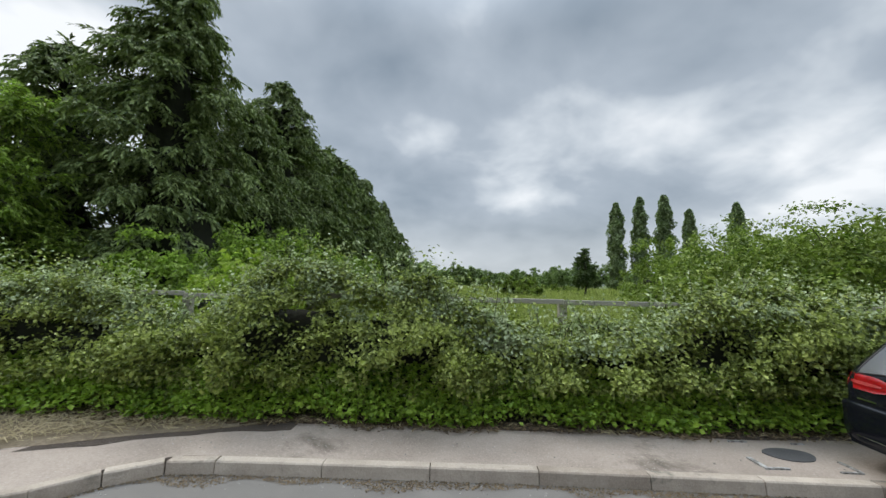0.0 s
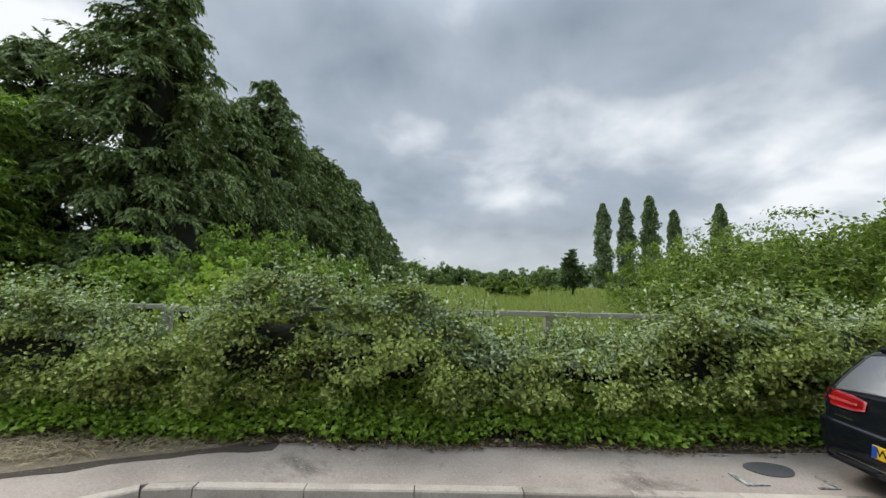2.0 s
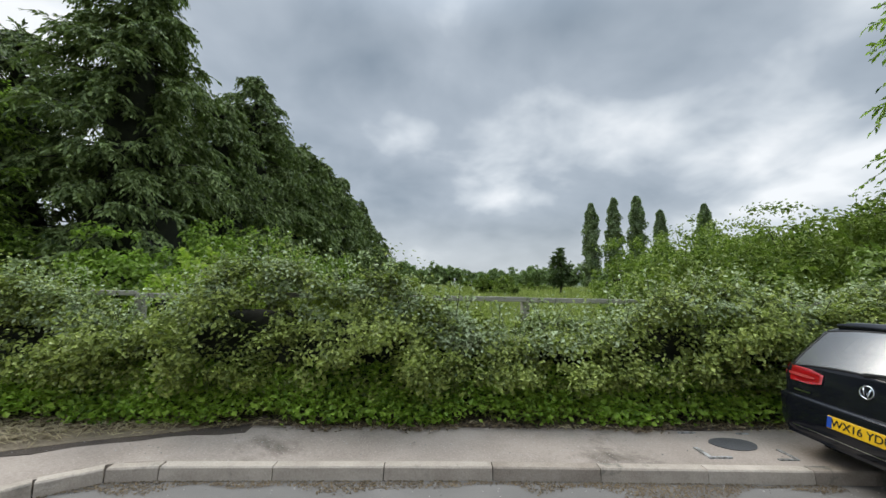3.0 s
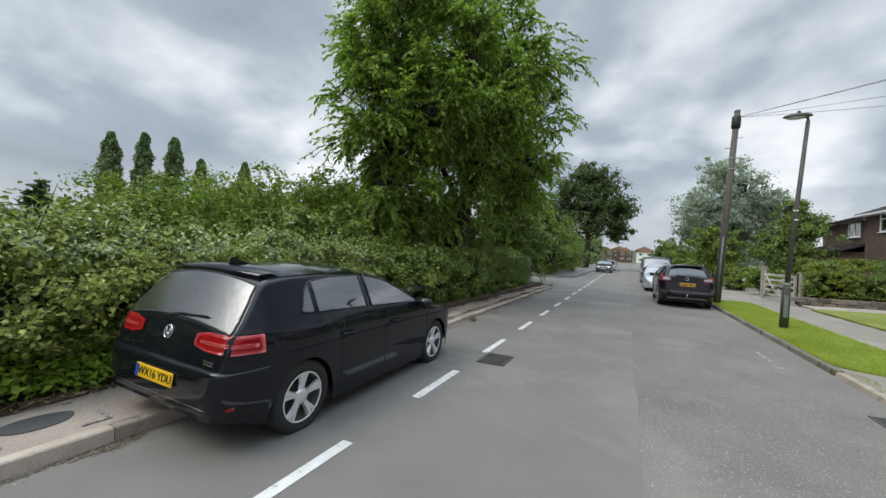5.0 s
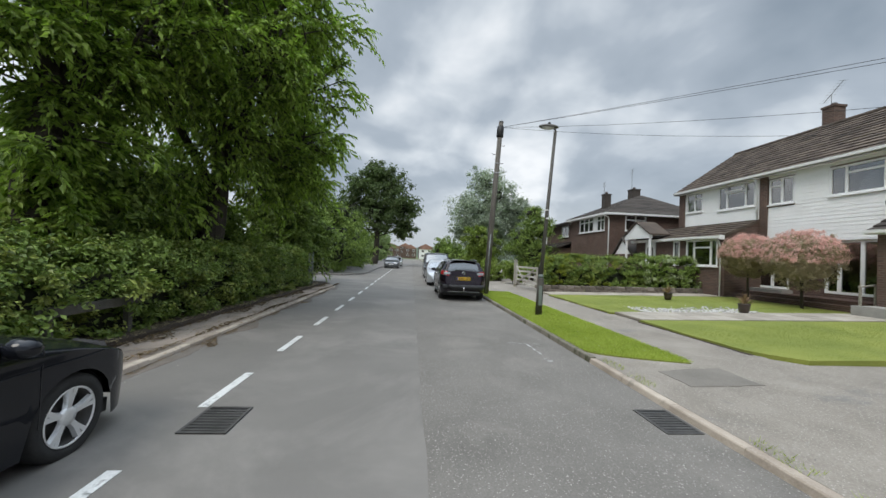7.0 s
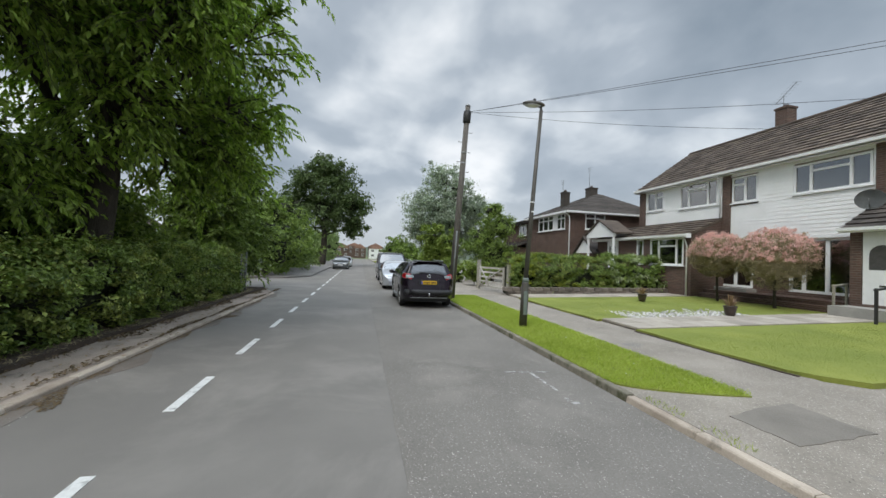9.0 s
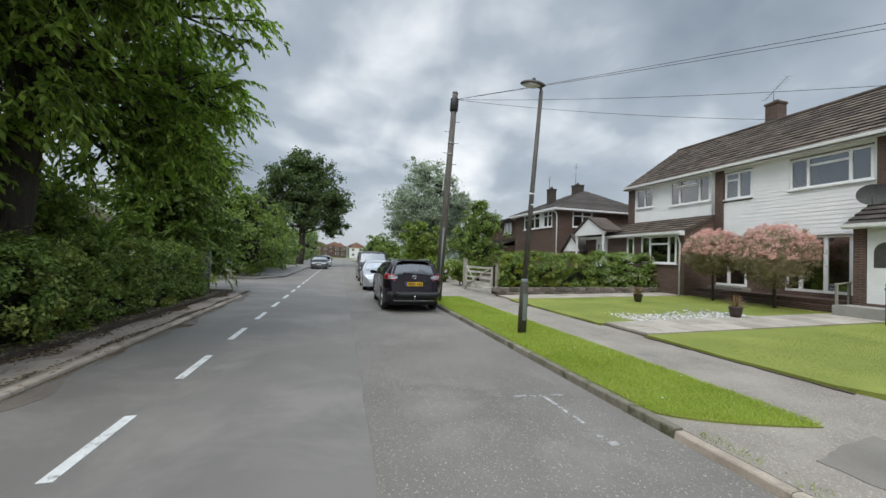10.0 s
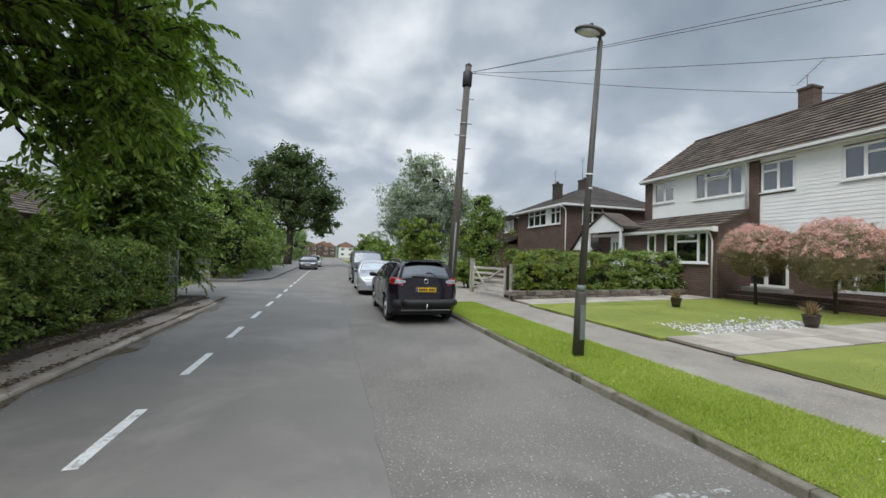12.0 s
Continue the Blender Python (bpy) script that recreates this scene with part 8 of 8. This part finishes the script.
def pink_tree(x, y, zc, r, hz, label):
    t = thing("dappled_willow", label, "tree", pose(x, y, garden_z(y)), "pink standard willows")
    part("trunk", tube(bmesh.new(), [(0, 0, -0.05), (0.02, 0.01, zc * 0.4), (0, 0, zc - 0.1)], [0.055, 0.045, 0.04], 8), M["bark"], t)
    bm = bmesh.new()
    for i in range(14):
        a = i * 2.4
        tube(bm, limb_path((0, 0, zc - 0.45), (math.cos(a) * r * 0.75, math.sin(a) * r * 0.75, zc + hz * 0.3 * math.sin(i)), 0.1, 4), [0.025, 0.018, 0.012, 0.005], 5)
    part("limb", bm, M["bark"], t)
    # bronze leaves give the olive tint and also paint the dome's darker underside
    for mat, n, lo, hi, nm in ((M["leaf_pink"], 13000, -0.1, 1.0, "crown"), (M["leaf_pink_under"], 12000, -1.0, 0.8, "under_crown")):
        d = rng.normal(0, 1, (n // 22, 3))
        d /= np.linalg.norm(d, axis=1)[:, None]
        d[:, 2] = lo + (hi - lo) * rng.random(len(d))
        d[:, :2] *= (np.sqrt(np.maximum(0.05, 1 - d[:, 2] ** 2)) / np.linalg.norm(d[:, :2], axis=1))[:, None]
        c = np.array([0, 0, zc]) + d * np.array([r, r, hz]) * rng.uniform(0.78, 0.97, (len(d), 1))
        p, o = clumps(c, rng.uniform(0.08, 0.16, len(d)), 22, 0.9, 0.1)
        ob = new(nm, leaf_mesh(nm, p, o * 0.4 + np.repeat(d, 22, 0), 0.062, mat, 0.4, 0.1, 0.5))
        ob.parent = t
    # inner ball in the same darker bronze
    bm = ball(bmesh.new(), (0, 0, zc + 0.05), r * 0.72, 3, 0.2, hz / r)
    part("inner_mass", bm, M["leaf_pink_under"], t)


pink_tree(18.3, -14.2, 1.88, 1.1, 0.95, "pink-tipped standard willow clipped to a flat dome")
pink_tree(16.1, -14.2, 1.75, 1.22, 1.15, "pink-tipped standard willow clipped to a round dome")


def potted(x, y, s, label):
    t = thing("potted_plant", label, "potted plant", pose(x, y, garden_z(y) + 0.012), "potted plants by the path")
    bm = lathe_bowl([(0.0, 0.0), (0.115, 0.0), (0.15, 0.14), (0.165, 0.26), (0.18, 0.27), (0.18, 0.30), (0.15, 0.30), (0.14, 0.25), (0.0, 0.25)], s)
    part("pot", bm, M["terracotta"], t, "dark glazed pot")
    n = 60
    verts, faces = [], []
    for k in range(n):
        a, el = rng.uniform(0, 2 * math.pi), rng.uniform(0.35, 1.45)
        L = rng.uniform(0.3, 0.5) * s
        d = Vector((math.cos(a) * math.cos(el), math.sin(a) * math.cos(el), math.sin(el)))
        sd = Vector((-math.sin(a), math.cos(a), 0)) * 0.016 * s
        b = Vector((0, 0, 0.26 * s))
        m = b + d * L * 0.55
        e = b + d * L + Vector((0, 0, -0.12 * L))
        i = len(verts)
        verts += [b - sd * 0.6, b + sd * 0.6, m + sd, m - sd, e]
        faces += [(i, i + 1, i + 2, i + 3), (i + 3, i + 2, i + 4)]
    ob = new("spiky_leaves", sheet_mesh("spiky_leaves", verts, faces, M["leaf_bronze"]))
    ob.parent = t
    tagged(ob, "bronze spiky leaves", kind="stuff")


def lathe_bowl(prof, s, sides=20):
    bm = bmesh.new()
    rings = [[bm.verts.new((math.cos(a) * r * s, math.sin(a) * r * s, z * s)) for a in (2 * math.pi * k / sides for k in range(sides))] if r else [bm.verts.new((0, 0, z * s))] for r, z in prof]
    for a, b in zip(rings, rings[1:]):
        for k in range(sides):
            j = (k + 1) % sides
            if len(a) == 1:
                bm.faces.new((a[0], b[k], b[j]))
            elif len(b) == 1:
                bm.faces.new((a[k], a[j], b[0]))
            else:
                bm.faces.new((a[k], a[j], b[j], b[k])).smooth = True
    bmesh.ops.recalc_face_normals(bm, faces=bm.faces)
    return bm


potted(14.72, -10.68, 1.0, "bronze spiky plant in a dark pot beside the path")
potted(18.4, -10.75, 0.95, "bronze spiky plant in a dark pot on the lawn edge")


def paths():
    p = tagged(new("garden_path"), "garden path of pale worn paving slabs", "path", kind="structure")
    me = mesh_of("slab", boxes((0, 0.70, 0, 0.58, -0.04, 0.022), bevel=0.006), M["slab"])
    for k in range(14):
        for i in range(2):
            y = -6.42 - 0.595 * (k + 1)
            ob = new("slab", me)
            ob.parent = p
            ob.matrix_world = pose(13.32 + i * 0.715 + rng.normal(0, 0.004), y, garden_z(y) + 0.002, -1.2, 0, rng.normal(0, 0.4))
    q = tagged(new("side_path"), "side path of pale worn paving slabs beside the low wall", "path", kind="structure")
    for k in range(15):
        for i in range(2):
            y = -6.42 - 0.595 * (k + 1)
            ob = new("slab", me)
            ob.parent = q
            ob.matrix_world = pose(20.02 + i * 0.63, y, garden_z(y) - 0.006 + 0.001 * i, -1.2, 0, rng.normal(0, 0.4))
    # white pebbles strewn beside the path
    verts, faces = [], []
    for k in range(900):
        x, y = 14.75 + abs(rng.normal(0, 0.5)), rng.uniform(-11.4, -7.4)
        r = rng.uniform(0.02, 0.05)
        z = garden_z(y) + r * 0.25
        i = len(verts)
        verts += [(x + r * a, y + r * b, z + r * c) for a, b, c in ((1, 0.2, 0), (-0.2, 1, 0), (-1, -0.1, 0), (0.1, -1, 0), (0.1, 0.1, 0.6), (0, 0, -0.4))]
        faces += [(i + a, i + b, i + c) for a, b, c in ((0, 1, 4), (1, 2, 4), (2, 3, 4), (3, 0, 4), (1, 0, 5), (2, 1, 5), (3, 2, 5), (0, 3, 5))]
    tagged(new("pebbles", sheet_mesh("pebbles", verts, faces, M["pebble"])), "white pebbles strewn beside the garden path", "pebbles", kind="stuff")


paths()


def handrail():
    for x, y0 in ((14.75, -15.3), (13.0, -14.0)):
        t = thing("handrail", "short brown timber handrail by the steps" if x > 14 else "dark metal handrail by the door steps", "handrail", pose(x, y0, 0.3))
        mat = M["fence_wood"] if x > 14 else M["black_plastic"]
        for y in (0.0, 0.55):
            part("post", boxes((-0.03, 0.03, y - 0.03, y + 0.03, -0.1, 0.95), bevel=0.004), mat, t)
        part("rail", tube(bmesh.new(), [(0, -0.08, 0.98), (0, 0.62, 0.90)], 0.032, 6), mat, t)


handrail()

# grass
scatter_stuff("verge_grass", "bright green uncut verge grass with tiny daisies", 9.28, 21, -4.72, -3.2, lambda x, y: 0.095, 95000, "blades", 0.05, M["grass_verge"], "grass",
              keep=lambda x, y: y < np.array([verge_edge(v) for v in x]) + 0.03 * rng.random(len(x)), width=0.0042, lean=0.8)
scatter_stuff("lawn_grass", "short mown lawn grass by the hedge", 14.78, 20.0, -14.9, -6.3, lambda x, y: garden_z(y), 26000, "blades", 0.016, M["grass"], "grass", width=0.004, lean=0.5)
scatter_stuff("lawn_grass", "short mown lawn grass by the drive", 9.4, 13.28, -15.0, -6.35, lambda x, y: garden_z(y), 26000, "blades", 0.016, M["grass"], "grass", width=0.004, lean=0.5, keep=lambda x, y: y < -6.33 - np.maximum(0, 9.9 - x) * 0.9)
scatter_stuff("verge_grass", "verge grass further along the road", 27, 100, -4.6, -3.25, lambda x, y: 0.11, 9000, "blades", 0.12, M["grass_verge"], "grass", width=0.02, lean=0.5)


def grit():
    """Loose grit, stones and dead leaves on the road and pavement edges."""
    verts, faces = [], []
    for k in range(2200):
        f = rng.random()
        if f < 0.45:
            x, y, z = rng.uniform(-5, 22), None, 0.0
            y = bay_edge(x) - abs(rng.normal(0, 0.12)) - 0.01
        elif f < 0.75:
            x = rng.uniform(-5, 16)
            y, z = rng.uniform(3.75, 4.7), 0.11
        else:
            x, y, z = rng.uniform(4, 14), rng.uniform(-6.2, -0.4), 0.0
            z = 0.08 if y < -3.2 else 0.006
            if -4.7 < y < -3.1 and x > 9:
                continue
        r = rng.uniform(0.003, 0.010)
        i = len(verts)
        verts += [(x + r * a, y + r * b, z + r * c) for a, b, c in ((1, 0.2, 0), (-0.2, 1, 0), (-1, -0.1, 0), (0.1, -1, 0), (0.1, 0.1, 0.8))]
        faces += [(i + a, i + b, i + c) for a, b, c in ((0, 1, 4), (1, 2, 4), (2, 3, 4), (3, 0, 4))]
    tagged(new("loose_grit", sheet_mesh("loose_grit", verts, faces, M["grit"])), "loose pale grit scattered along the kerbs", "grit", kind="stuff")


grit()
scatter_stuff("kerb_weeds", "tufts of dry grass along the dropped kerb", 5.2, 9.4, -3.38, -3.22, lambda x, y: 0.06, 900, "blades", 0.06, M["grass_meadow"], "weeds", keep=lambda x, y: np.sin(x * 7.0) + np.sin(x * 2.3) > 0.3, width=0.005, lean=0.8)
scatter_stuff("fallen_leaves", "brown fallen leaves and twigs on the pavement by the hedge", 4, 21, 3.3, 4.6, lambda x, y: 0.115 - sunk(x), 1500, "leaf", 0.06, M["leaf_bronze"], "leaf litter", aspect=0.5, spread=0.3, droop=0.0, fold=0.08,
              keep=lambda x, y: rng.random(len(x)) < (y - 3.1) / 1.5)
scatter_stuff("verge_daisies", "tiny white daisies in the verge grass", 9.5, 20, -4.6, -3.3, lambda x, y: 0.145, 45, "leaf", 0.022, M["upvc"], "flowers", aspect=0.9, spread=0.3, droop=0.0, fold=0.05, keep=lambda x, y: y < np.array([verge_edge(v) for v in x]) - 0.05)
